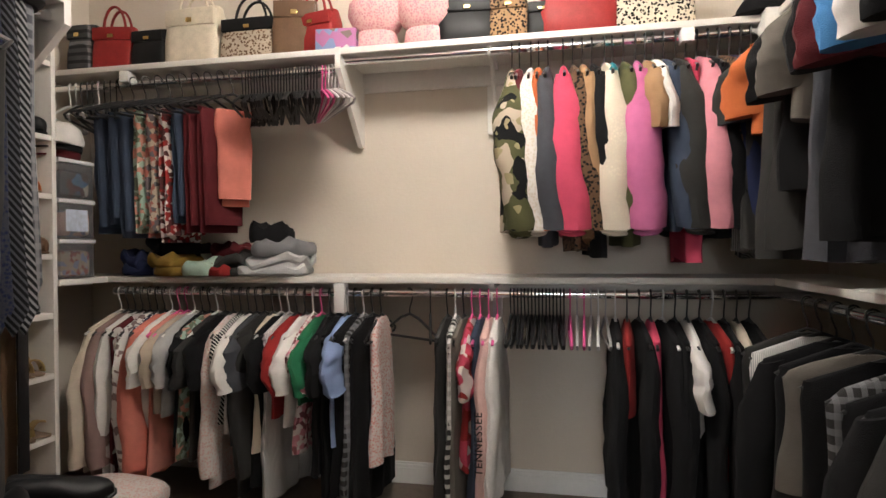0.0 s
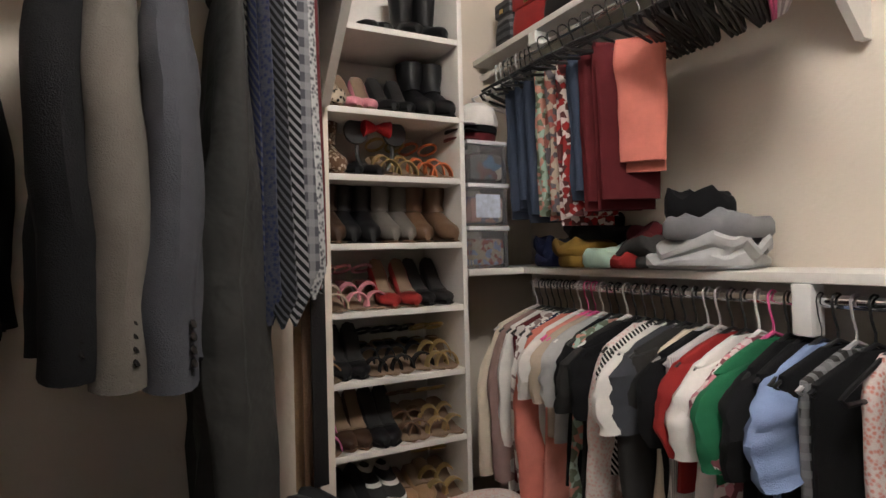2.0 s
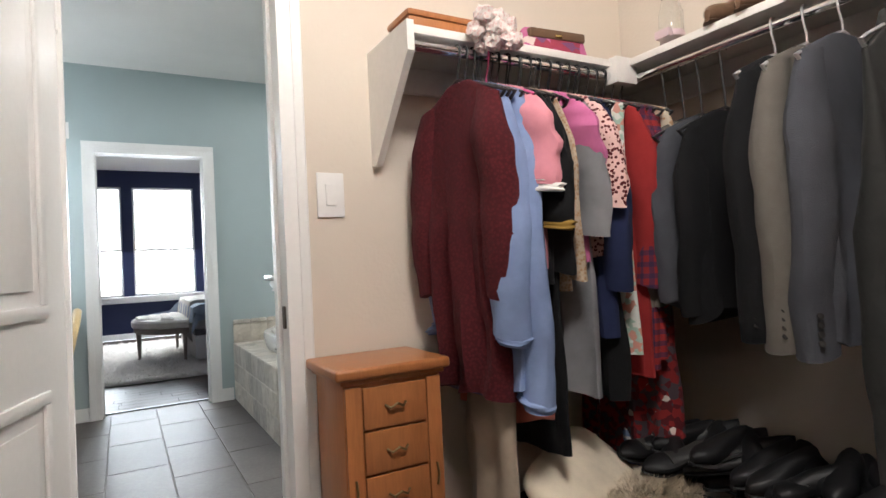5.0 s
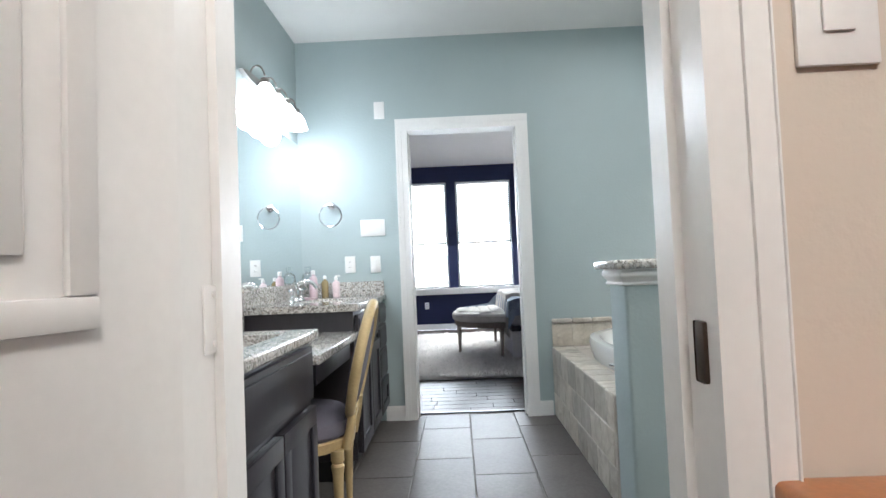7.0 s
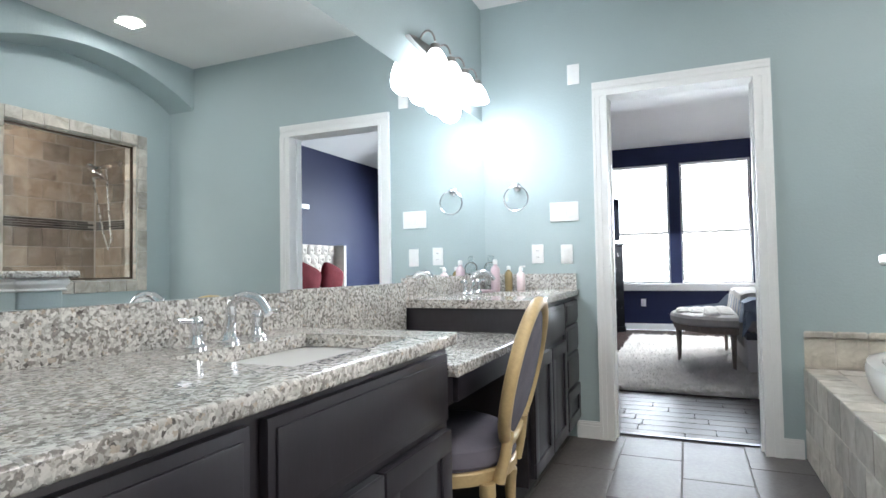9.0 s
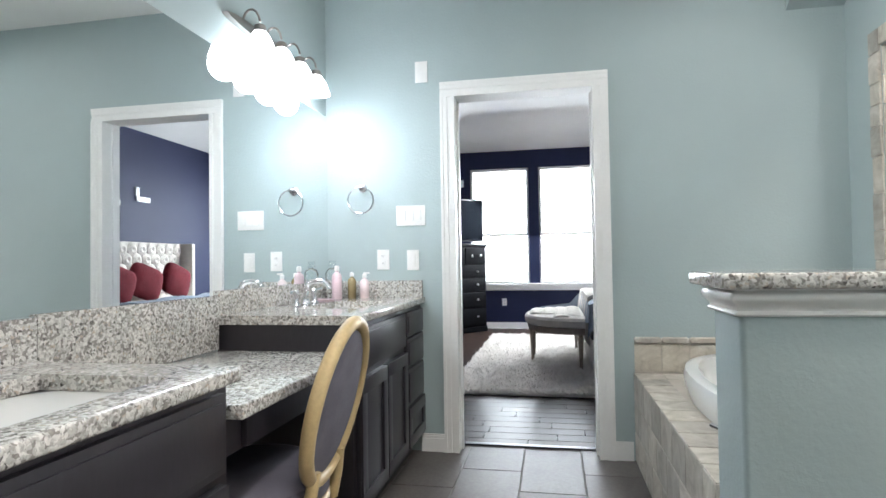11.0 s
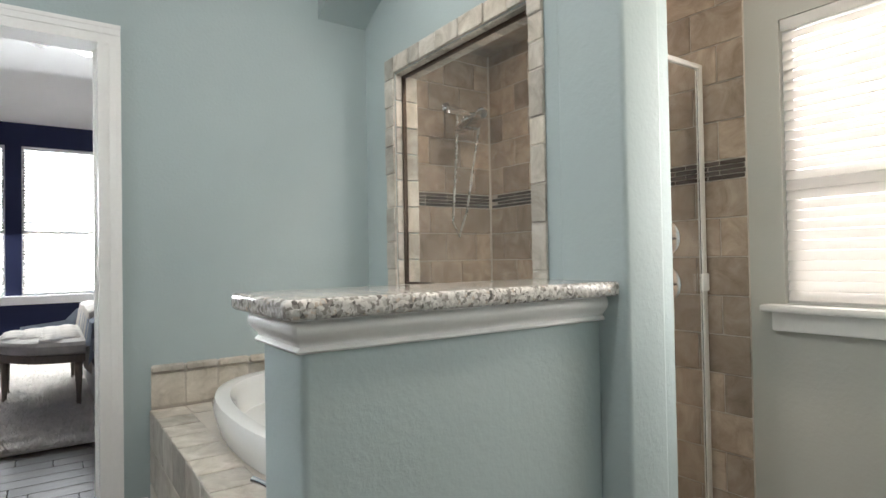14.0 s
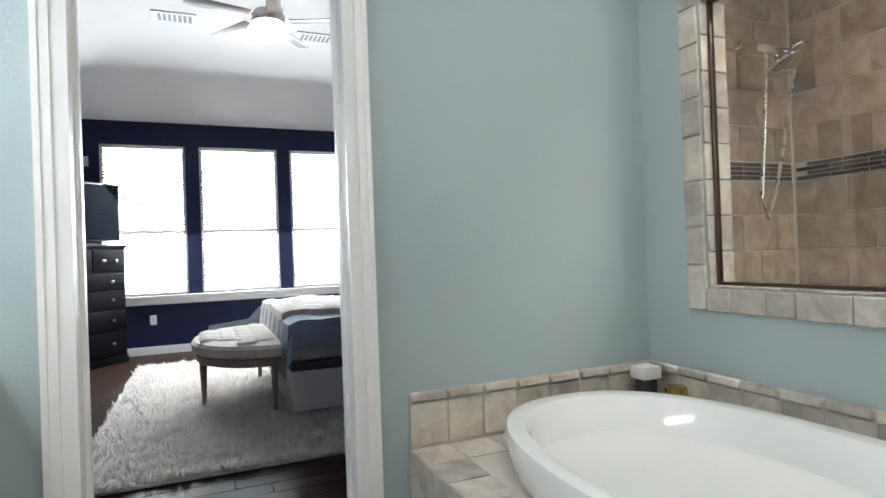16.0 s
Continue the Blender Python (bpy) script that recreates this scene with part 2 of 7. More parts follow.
def fabric(colour, pattern="plain", second=(0.8, 0.8, 0.8), third=(0.1, 0.1, 0.1)):
    """Cloth with weave and creases; patterns by name."""
    key = ("fabric", colour, pattern, second, third)
    if key in _cache:
        return _cache[key]
    mt, nt, bs = nodes_of("fabric_" + pattern)
    v = coords(nt)
    weave = add(nt, "ShaderNodeTexNoise", Scale=420.0, Detail=2.0)
    crease = add(nt, "ShaderNodeTexNoise", Scale=9.0, Detail=4.0, Roughness=0.6)
    for n in (weave, crease):
        nt.links.new(v, n.inputs["Vector"])
    col = ramp(nt, crease.outputs[0], [(0.3, shade(colour, 0.84)), (0.7, shade(colour, 1.12))])
    if pattern in ("stripes", "bars", "pin", "diagonal"):
        w = add(nt, "ShaderNodeTexWave", Scale={"stripes": 11.0, "bars": 12.0, "pin": 60.0, "diagonal": 32.0}[pattern], Distortion=0.3)
        w.bands_direction = {"stripes": "Z", "bars": "Z", "pin": "Y", "diagonal": "DIAGONAL"}[pattern]
        nt.links.new(v, w.inputs["Vector"])
        col = mixed(nt, col, second, ramp(nt, w.outputs[0], [(0.0, (0, 0, 0)), (0.62 if pattern != "bars" else 0.8, (1, 1, 1))], True))
    elif pattern == "plaid":
        for d, s in (("Z", 9.0), ("Y", 11.0)):
            w = add(nt, "ShaderNodeTexWave", Scale=s)
            w.bands_direction = d
            nt.links.new(v, w.inputs["Vector"])
            col = mixed(nt, col, second, mixed(nt, (0, 0, 0), (0.65, 0.65, 0.65), ramp(nt, w.outputs[0], [(0.0, (0, 0, 0)), (0.6, (1, 1, 1))], True)))
    elif pattern == "camo":
        for s, c, t in ((11.0, second, 0.52), (14.0, third, 0.58), (17.0, (0.30, 0.26, 0.15), 0.60)):
            n = add(nt, "ShaderNodeTexNoise", Scale=s, Detail=1.5)
            nt.links.new(v, n.inputs["Vector"])
            col = mixed(nt, col, c, ramp(nt, n.outputs[0], [(0.0, (0, 0, 0)), (t, (1, 1, 1))], True))
    elif pattern in ("leopard", "floral", "blocks"):
        w = add(nt, "ShaderNodeTexVoronoi", Scale={"leopard": 85.0, "floral": 55.0, "blocks": 26.0}[pattern])
        nt.links.new(v, w.inputs["Vector"])
        if pattern == "leopard":
            col = mixed(nt, col, second, ramp(nt, w.outputs["Distance"], [(0.0, (1, 1, 1)), (0.42, (0, 0, 0))], True))
        else:
            col = mixed(nt, ramp(nt, w.outputs["Color"], [(0.0, colour), (0.3, second), (0.55, third), (0.75, colour), (0.88, (0.75, 0.70, 0.62))], True), col, 0.25)
    elif pattern == "crinkle":
        n = add(nt, "ShaderNodeTexNoise", Scale=11.0, Detail=3.0, Roughness=0.5, Distortion=0.25)
        nt.links.new(v, n.inputs["Vector"])
        crease = n
    elif pattern == "boucle":
        w = add(nt, "ShaderNodeTexVoronoi", Scale=110.0)
        nt.links.new(v, w.inputs["Vector"])
        col = mixed(nt, col, second, ramp(nt, w.outputs["Distance"], [(0.2, (0, 0, 0)), (0.6, (0.8, 0.8, 0.8))]))
    nt.links.new(col, bs.inputs["Base Color"])
    bs.inputs["Roughness"].default_value = 0.88
    bs.inputs["Sheen Weight"].default_value = 0.02
    bs.inputs["Specular IOR Level"].default_value = 0.12
    bumped(nt, bs, mixed(nt, weave.outputs[0], crease.outputs[0], 0.6), 0.5, 0.012)
    if pattern == "crinkle":
        bs.inputs["Roughness"].default_value, bs.inputs["Specular IOR Level"].default_value = 0.72, 0.2
        bumped(nt, bs, crease.outputs[0], 0.6, 0.025)
    _cache[key] = mt
    return mt


def glow(name, colour, strength):
    mt, nt, bs = nodes_of(name)
    bs.inputs["Base Color"].default_value = (*colour, 1)
    bs.inputs["Emission Color"].default_value = (*colour, 1)
    bs.inputs["Emission Strength"].default_value = strength
    return mt


def glass(name, tint=(1, 1, 1), rough=0.0):
    mt, nt, bs = nodes_of(name)
    bs.inputs["Base Color"].default_value = (*tint, 1)
    bs.inputs["Roughness"].default_value = rough
    bs.inputs["Transmission Weight"].default_value = 1.0
    bs.inputs["IOR"].default_value = 1.45
    return mt


BEIGE = plain_wall("beige_wall_paint", (0.66, 0.585, 0.50))
AQUA = plain_wall("pale_aqua_wall_paint", (0.390, 0.459, 0.464))
NAVY = plain_wall("navy_wall_paint", (0.013, 0.017, 0.052))
CEILING = plain_wall("white_ceiling_paint", (0.78, 0.77, 0.75))
WHITE = surface("white_gloss_paint", (0.80, 0.79, 0.77), 0.35, 0.03, 5, 0.05, 60)
SHELF = surface("white_shelf_paint", (0.74, 0.71, 0.67), 0.42, 0.05, 4, 0.08, 60)
CHROME = surface("polished_chrome", (0.80, 0.80, 0.82), 0.08, 0.02, 3, 0, 50, 1.0)
STEEL = surface("brushed_nickel", (0.55, 0.53, 0.50), 0.28, 0.05, 30, 0.02, 200, 1.0)
BRONZE = surface("dark_bronze", (0.13, 0.10, 0.08), 0.35, 0.1, 20, 0.02, 200, 1.0)
GRANITE = granite()
ESPRESSO = surface("espresso_painted_wood", (0.022, 0.019, 0.024), 0.38, 0.2, 7, 0.05, 90, stretch=(1, 1, 0.2), coat=0.15)
PORCELAIN = surface("white_porcelain", (0.86, 0.86, 0.84), 0.10, 0.01, 3, 0, 50, coat=0.4)
TRAVERTINE = stone("travertine_tile", (0.31, 0.275, 0.225), (0.50, 0.46, 0.40), (0.68, 0.645, 0.585))
SHOWER_TILE = stone("brown_shower_tile", (0.24, 0.18, 0.13), (0.38, 0.30, 0.235), (0.52, 0.435, 0.355))
GROUT = surface("grout", (0.58, 0.53, 0.47), 0.9, 0.08, 10, 0.2, 200)
DARK_GROUT = surface("dark_floor_grout", (0.17, 0.155, 0.14), 0.9, 0.08, 10, 0.2, 200)
SLATE = surface("slate_floor_tile", (0.125, 0.113, 0.106), 0.45, 0.2, 4, 0.12, 60, piece=0.10)
SLATE.node_tree.nodes["Principled BSDF"].inputs["IOR"].default_value = 1.17
PLANK = surface("dark_stained_plank", (0.022, 0.013, 0.010), 0.30, 0.35, 5, 0.2, 50, piece=0.3, stretch=(0.25, 2, 1))
PLANK.node_tree.nodes["Principled BSDF"].inputs["IOR"].default_value = 1.07
CARPET = surface("brown_carpet", (0.25, 0.20, 0.16), 0.95, 0.2, 30, 0.9, 380, dist=0.02)
OAK = surface("honey_oak", (0.36, 0.135, 0.045), 0.35, 0.18, 9, 0.05, 60, stretch=(3, 3, 0.3), coat=0.2)
BLACK = surface("black_plastic", (0.012, 0.012, 0.013), 0.4, 0.1, 20, 0.02, 200)
GLASS = glass("clear_glass", (0.96, 0.98, 0.97))
MIRROR = surface("mirror_silver", (0.90, 0.92, 0.92), 0.02, 0.0, 3, 0, 50, 1.0)
MIRROR.node_tree.nodes["Principled BSDF"].inputs["Roughness"].default_value = 0.0
for _l in list(MIRROR.node_tree.links):
    if _l.to_socket.name == "Roughness":
        MIRROR.node_tree.links.remove(_l)
BLIND = surface("white_blind_slat", (0.85, 0.85, 0.84), 0.5, 0.02, 5, 0.02, 80)
HAZE = glow("soft_warm_daylight", (1.0, 0.97, 0.94), 5.5)
WARM_BLIND = surface("ivory_blind_slat", (0.87, 0.85, 0.83), 0.5, 0.03, 5, 0.02, 80)


def let_through(mt, colour, share):
    """Thin stuff through which some light passes."""
    nt = mt.node_tree
    tr, mx = nt.nodes.new("ShaderNodeBsdfTranslucent"), nt.nodes.new("ShaderNodeMixShader")
    tr.inputs[0].default_value, mx.inputs[0].default_value = (*colour, 1), share
    nt.links.new(nt.nodes["Principled BSDF"].outputs[0], mx.inputs[1])
    nt.links.new(tr.outputs[0], mx.inputs[2])
    nt.links.new(mx.outputs[0], nt.nodes["Material Output"].inputs[0])


let_through(BLIND, (0.85, 0.80, 0.76), 0.4)
let_through(WARM_BLIND, (0.92, 0.88, 0.85), 0.4)
DAY = glow("bright_daylight", (0.95, 0.98, 1.0), 5.0)
FROST = glow("lit_frosted_glass", (0.97, 0.985, 1.0), 9.0)

# ---- structure ----
# closet x -1.0..1.6 y 0.06..2.567 with an alcove to x -1.75; bathroom y -3.37..-0.06; bedroom y -9.5..-3.5
N, CE, CW, CA, CS = 2.567, 1.60, -1.00, -1.75, 0.06
BW, BE, BS, BN = -1.845, 1.785, -3.37, -0.06
RW, RE, RS, RN = -2.35, 2.40, -9.50, -3.50
T = 0.12
D0, D1, DH = 0.424, 0.960, 2.04       # closet doorway
P0, P1 = 0.225, 0.995                 # bedroom doorway

setting("floor_closet", box(CA - T, CE + T, BN - 0.005, N + T, -0.10, 0.006), CARPET, "brown cut-pile carpet in the closet", "floor")
setting("ceiling_closet", box(CA - T, CE + T, CS, N + T, 2.55, 2.62), CEILING, "white painted closet ceiling", "ceiling")
setting("wall_closet_north", box(CA - T, CE + T, N, N + T, 0, 2.62), BEIGE, "beige textured closet wall", "wall")
setting("wall_closet_east", box(CE, CE + T, CS, N, 0, 2.62), BEIGE, "beige textured closet wall", "wall")
setting("wall_closet_west", box(CW - T, CW, CS, 1.375, 0, 2.62), BEIGE, "beige textured closet wall", "wall")
setting("wall_closet_alcove", box(CA - T, CA, 1.255, N, 0, 2.62, bm=box(CA, CW - T, 1.255, 1.375, 0, 2.62)), BEIGE, "beige closet alcove wall behind the shoe shelves", "wall")
# wall between closet and bathroom: beige skin towards the closet, aqua towards the bathroom
for nm, y0, y1, mt, lb in (("wall_closet_south", 0.0, CS, BEIGE, "beige closet wall with the doorway"), ("wall_bath_north", BN, 0.0, AQUA, "pale aqua bathroom wall with the closet doorway")):
    x0 = CW if y0 == 0 else BW - T
    b = box(x0, D0 - 0.02, y0, y1, 0, 2.73)
    box(D1 + 0.02, BE + T, y0, y1, 0, 2.73, bm=b)
    box(D0 - 0.02, D1 + 0.02, y0, y1, DH + 0.02, 2.73, bm=b)
    setting(nm, b, mt, lb, "wall")
setting("wall_bath_east", box(BE, BE + T, BS - T, BN, 0, 2.85), AQUA, "pale aqua textured bathroom wall behind the vanity", "wall")
b = box(BW - T, P0 - 0.02, BS - T / 2, BS, 0, 2.85)
box(P1 + 0.02, BE, BS - T / 2, BS, 0, 2.85, bm=b)
box(P0 - 0.02, P1 + 0.02, BS - T / 2, BS, DH + 0.02, 2.85, bm=b)
setting("wall_bath_south", b, AQUA, "pale aqua textured bathroom wall with the bedroom doorway", "wall")
b = box(RW, P0 - 0.02, RN, BS - T / 2, 0, 3.6)
box(P1 + 0.02, RE, RN, BS - T / 2, 0, 3.6, bm=b)
box(P0 - 0.02, P1 + 0.02, RN, BS - T / 2, DH + 0.02, 3.6, bm=b)
setting("wall_bedroom_north", b, NAVY, "navy bedroom wall beside the bathroom door", "wall")
# west bathroom wall with its window
WY0, WY1, WZ0, WZ1 = -1.60, -0.70, 0.92, 1.98
b = box(BW - T, BW, BS, WY0, 0, 2.85)
box(BW - T, BW, WY1, BN, 0, 2.85, bm=b)
box(BW - T, BW, WY0, WY1, 0, WZ0, bm=b)
box(BW - T, BW, WY0, WY1, WZ1, 2.85, bm=b)
# greige tone: the warm light on the aqua paint is mixed into this colour
setting("wall_bath_west", b, plain_wall("greige_wall_paint", (0.50, 0.50, 0.465)), "greige textured bathroom wall with a window", "wall")
setting("ceiling_bath", box(BW - T, BE + T, BS - T / 2, BN, 2.72, 2.80), CEILING, "white textured bathroom ceiling", "ceiling")
# shower wall with a framed opening
SX, SXI = -1.04, -1.17
OY0, OY1, OZ0, OZ1 = -3.06, -2.09, 0.975, 2.045
b = box(SXI, SX, BS, OY0, 0, 2.72)
box(SXI, SX, OY1, -1.70, 0, 2.72, bm=b)
box(SXI, SX, OY0, OY1, 0, OZ0, bm=b)
box(SXI, SX, OY0, OY1, OZ1, 2.72, bm=b)
setting("wall_shower_east", b, AQUA, "pale aqua wall with the shower window", "wall")
# pier and arch before the tub alcove
setting("wall_pier", box(-0.922, -0.765, -1.70, -1.48, 0, 2.72, 0.014, seg=3, bm=box(SXI, -0.912, -1.699, -1.62, 0, 2.72)), AQUA, "pale aqua wall pier at the end of the half wall", "wall")
pts = []
for i in range(25):
    u = i / 24
    y = -3.37 + u * 1.66
    pts.append((y, 2.37 + 0.23 * math.sin(math.pi * u) ** 0.8))
pts += [(-1.71, 2.72), (-3.37, 2.72)]
setting("arch_tub", prism(pts, SX, -0.765, "x"), AQUA, "pale aqua arched header over the tub alcove", "arch")
# shower box
setting("wall_shower_south", box(BW, SXI, BS, -3.27, 0, 2.72), GROUT, "shower back wall behind brown tiles", "wall")
setting("ceiling_shower", box(BW, SXI, -3.27, -1.80, 2.34, 2.72), SHOWER_TILE, "brown tiled shower ceiling", "ceiling")
setting("floor_bath", box(BW - T, BE + T, -3.52, BN, -0.10, -0.004), DARK_GROUT, "slate tile bathroom floor with dark grout", "floor")
# bedroom shell
setting("floor_bedroom", box(RW - T, RE + T, RS - T, -3.52, -0.10, -0.016), surface("black_joint", (0.008, 0.006, 0.006), 0.8), "dark stained wood plank bedroom floor", "floor")
WINX = ((1.775, 0.82), (0.655, -0.325), (-0.49, -1.45))
SZ, HZ = 0.74, 2.625
b = box(WINX[0][0], RE + T, RS - T, RS, 0, 3.0)
box(RW - T, WINX[2][1], RS - T, RS, 0, 3.0, bm=b)
for (xa, xb), nx in zip(WINX, (WINX[1][0], WINX[2][0], None)):
    if nx is not None:
        box(nx, xb, RS - T, RS, 0, 3.0, bm=b)
    box(xb, xa, RS - T, RS, 0, SZ, bm=b)
    box(xb, xa, RS - T, RS, HZ, 3.0, bm=b)
setting("wall_bedroom_south", b, NAVY, "navy bedroom wall with three tall windows", "wall")
setting("wall_bedroom_east", box(RE, RE + T, RS, RN, 0, 3.6), NAVY, "navy bedroom wall", "wall")
setting("wall_bedroom_west", box(RW - T, RW, RS, RN, 0, 3.6), NAVY, "navy bedroom wall behind the bed", "wall")
# tray ceiling: slopes from the walls to a flat centre
b = bmesh.new()
o = [b.verts.new(p) for p in ((RW - T, RS - T, 2.93), (RE + T, RS - T, 2.93), (RE + T, RN, 2.93), (RW - T, RN, 2.93))]
q = [b.verts.new(p) for p in ((-1.3, -7.95, 3.45), (1.3, -7.95, 3.45), (1.3, -4.9, 3.45), (-1.3, -4.9, 3.45))]
for i in range(4):
    j = (i + 1) % 4
    b.faces.new((o[i], o[j], q[j], q[i]))
b.faces.new(q)
bmesh.ops.recalc_face_normals(b, faces=b.faces)
bmesh.ops.solidify(b, geom=b.faces[:], thickness=0.05)
setting("ceiling_bedroom", b, CEILING, "white vaulted tray ceiling of the bedroom", "ceiling")

# ---- trim, doors, windows ----


def casing(name, x0, x1, h, y, face, label, w=0.085):
    """Moulded door casing round an opening in a wall that faces -y or +y (face -1 or 1)."""
    top = thing(name, label, "door frame", kind="structure")
    prof = ((0.0, 0.016), (0.012, 0.022), (0.022, 0.016), (0.042, 0.015), (0.052, 0.022), (0.068, 0.020), (w, 0.026))

    def strip(lo, hi, axis, sign, base):
        b = bmesh.new()
        for (u0, d0), (u1, d1) in zip(prof, prof[1:]):
            a, c = base + sign * u0, base + sign * u1
            yy = y + face * max(d0, d1)
            if axis == "z":
                box(min(a, c), max(a, c), min(y, yy), max(y, yy), lo, hi, bm=b)
            else:
                box(lo, hi, min(y, yy), max(y, yy), min(a, c), max(a, c), bm=b)
        return b
    part("side_casing", strip(0.0, h, "z", -1, x0), WHITE, top)
    part("side_casing", strip(0.0, h, "z", 1, x1), WHITE, top)
    part("head_casing", strip(x0 - w, x1 + w, "x", 1, h), WHITE, top)
    return top


casing("door_frame_1", P0, P1, DH, BS, 1, "white moulded door casing of the bedroom doorway")
fr = casing("door_frame_2", D0, D1, DH, CS, 1, "white moulded casing of the closet doorway", 0.07)
for nm, xa, xb, y0, y1 in (("door_jamb_1", P0, P1, RN, BS), ("door_jamb_2", D0, D1, BN, CS)):
    j = thing(nm, "white painted door jamb with stop", "door jamb", kind="structure")
    part("side_jamb", box(xa - 0.02, xa, y0, y1, 0, DH, bm=box(xa, xa + 0.011, (y0 + y1) / 2 - 0.03, (y0 + y1) / 2 + 0.005, 0, DH - 0.011)), WHITE, j)
    part("side_jamb", box(xb, xb + 0.02, y0, y1, 0, DH, bm=box(xb - 0.011, xb, (y0 + y1) / 2 - 0.03, (y0 + y1) / 2 + 0.005, 0, DH - 0.011)), WHITE, j)
    part("head_jamb", box(xa - 0.02, xb + 0.02, y0, y1, DH, DH + 0.02), WHITE, j)
casing("door_frame_3", D0, D1, DH, BN, -1, "white moulded casing of the closet doorway on the bathroom side", 0.07)
strike = solo("strike_plate", box(D0 + 0.0005, D0 + 0.004, 0.03, 0.055, 0.90, 0.965, 0.004, m=None), BRONZE, "dark metal strike plate in the white door jamb", "strike plate")

# closet door, standing open into the closet
door = thing("door_1", "open white panelled closet door", "door", pose(0.957, 0.085, 0.012, 0, 0, 74), kind="structure")
DW = 0.54
b = box(0, DW, -0.035, 0, 0, 2.01, 0.002)
part("door_leaf", b, WHITE, door)
for z0, z1 in ((0.22, 0.82), (0.98, 1.86)):
    for yy, sgn in ((0.0, 1), (-0.035, -1)):
        b = bmesh.new()
        x0, x1, w = 0.10, DW - 0.10, 0.028
        for xa, xb, za, zb in ((x0, x1, z0, z0 + w), (x0, x1, z1 - w, z1), (x0, x0 + w, z0 + w, z1 - w), (x1 - w, x1, z0 + w, z1 - w)):
            box(xa, xb, min(yy, yy + sgn * 0.009), max(yy, yy + sgn * 0.009), za, zb, 0.004, bm=b)
        box(x0 + 0.06, x1 - 0.06, min(yy, yy + sgn * 0.005), max(yy, yy + sgn * 0.005), z0 + 0.06, z1 - 0.06, 0.004, bm=b)
        part("panel_moulding", b, WHITE, door)
knob = part("knob", lathe(((0.0, 0.062), (0.02, 0.06), (0.027, 0.045), (0.022, 0.03), (0.01, 0.024), (0.01, 0.008), (0.03, 0.006), (0.03, 0.0)), m=pose(DW - 0.06, 0.0, 0.92, -90, 0, 0)), STEEL, door, "nickel door knob")
for hz in (0.235, 0.985, 1.735):
    hg = solo("hinge", box(D1 - 0.0035, D1 - 0.0005, -0.006, 0.034, hz - 0.038, hz + 0.038, 0.0012), WHITE, "white painted hinge leaf on the jamb", "hinge", group="door hinges")
    part("screw", lathe(((0.004, 0.0), (0.004, 0.002)), n=8, m=pose(D1 - 0.0035, 0.012, hz + 0.028, 0, -90, 0)), WHITE, hg)
    part("screw", lathe(((0.004, 0.0), (0.004, 0.002)), n=8, m=pose(D1 - 0.0035, 0.012, hz - 0.028, 0, -90, 0)), WHITE, hg)


def baseboard(name, x0, y0, x1, y1, nx, ny, label="white moulded baseboard"):
    """Board along a wall from (x0, y0) to (x1, y1), standing off towards (nx, ny)."""
    b = bmesh.new()
    for z0, z1, d in ((0, 0.075, 0.014), (0.075, 0.09, 0.011), (0.09, 0.10, 0.007)):
        box(min(x0, x1, x0 + nx * d), max(x0, x1, x0 + nx * d), min(y0, y1, y0 + ny * d), max(y0, y1, y0 + ny * d), z0, z1, bm=b)
    return setting(name, b, WHITE, label, "baseboard")


baseboard("baseboard_1", P1 + 0.087, BS, 1.215, BS, 0, 1)
baseboard("baseboard_2", 0.047, BS, P0 - 0.087, BS, 0, 1)
baseboard("baseboard_3", CA, N, CE, N, 0, -1, "white moulded closet baseboard")
baseboard("baseboard_4", RW, RS, RE, RS, 0, 1, "white bedroom baseboard")
baseboard("baseboard_5", BW, WY0 - 0.12, BW, BN, 1, 0)
baseboard("baseboard_6", CW, CS, CW, 1.37, 1, 0, "white moulded closet baseboard")
baseboard("baseboard_7", CW, CS, D0 - 0.072, CS, 0, 1, "white moulded closet baseboard")


def plate(name, x, z, w, h, y, kind, label, face=1):
    """Wall plate on a wall y; kind: rockers count, 'outlet' or 'blank'."""
    p = thing(name, label, "wall plate" if kind == "blank" else ("outlet" if kind == "outlet" else "light switch"))
    p.matrix_basis = pose(x, y, z, 0, 0, 0 if face < 0 else 180)
    part("cover", box(-w / 2, w / 2, -0.007, 0, -h / 2, h / 2, 0.003), WHITE, p)
    if kind == "outlet":
        for dz in (0.02, -0.02):
            s = part("socket", box(-0.014, 0.014, -0.010, -0.006, dz - 0.013, dz + 0.013, 0.003), WHITE, p)
            part("slot", box(-0.006, -0.004, -0.0106, -0.0098, dz - 0.005, dz + 0.005, bm=box(0.004, 0.006, -0.0106, -0.0098, dz - 0.005, dz + 0.005)), BLACK, s)
    elif kind != "blank":
        for i in range(kind):
            cx = (i - (kind - 1) / 2) * 0.046
            part("rocker", box(cx - 0.0165, cx + 0.0165, -0.011, -0.006, -0.033, 0.033, 0.003), WHITE, p)
    return p


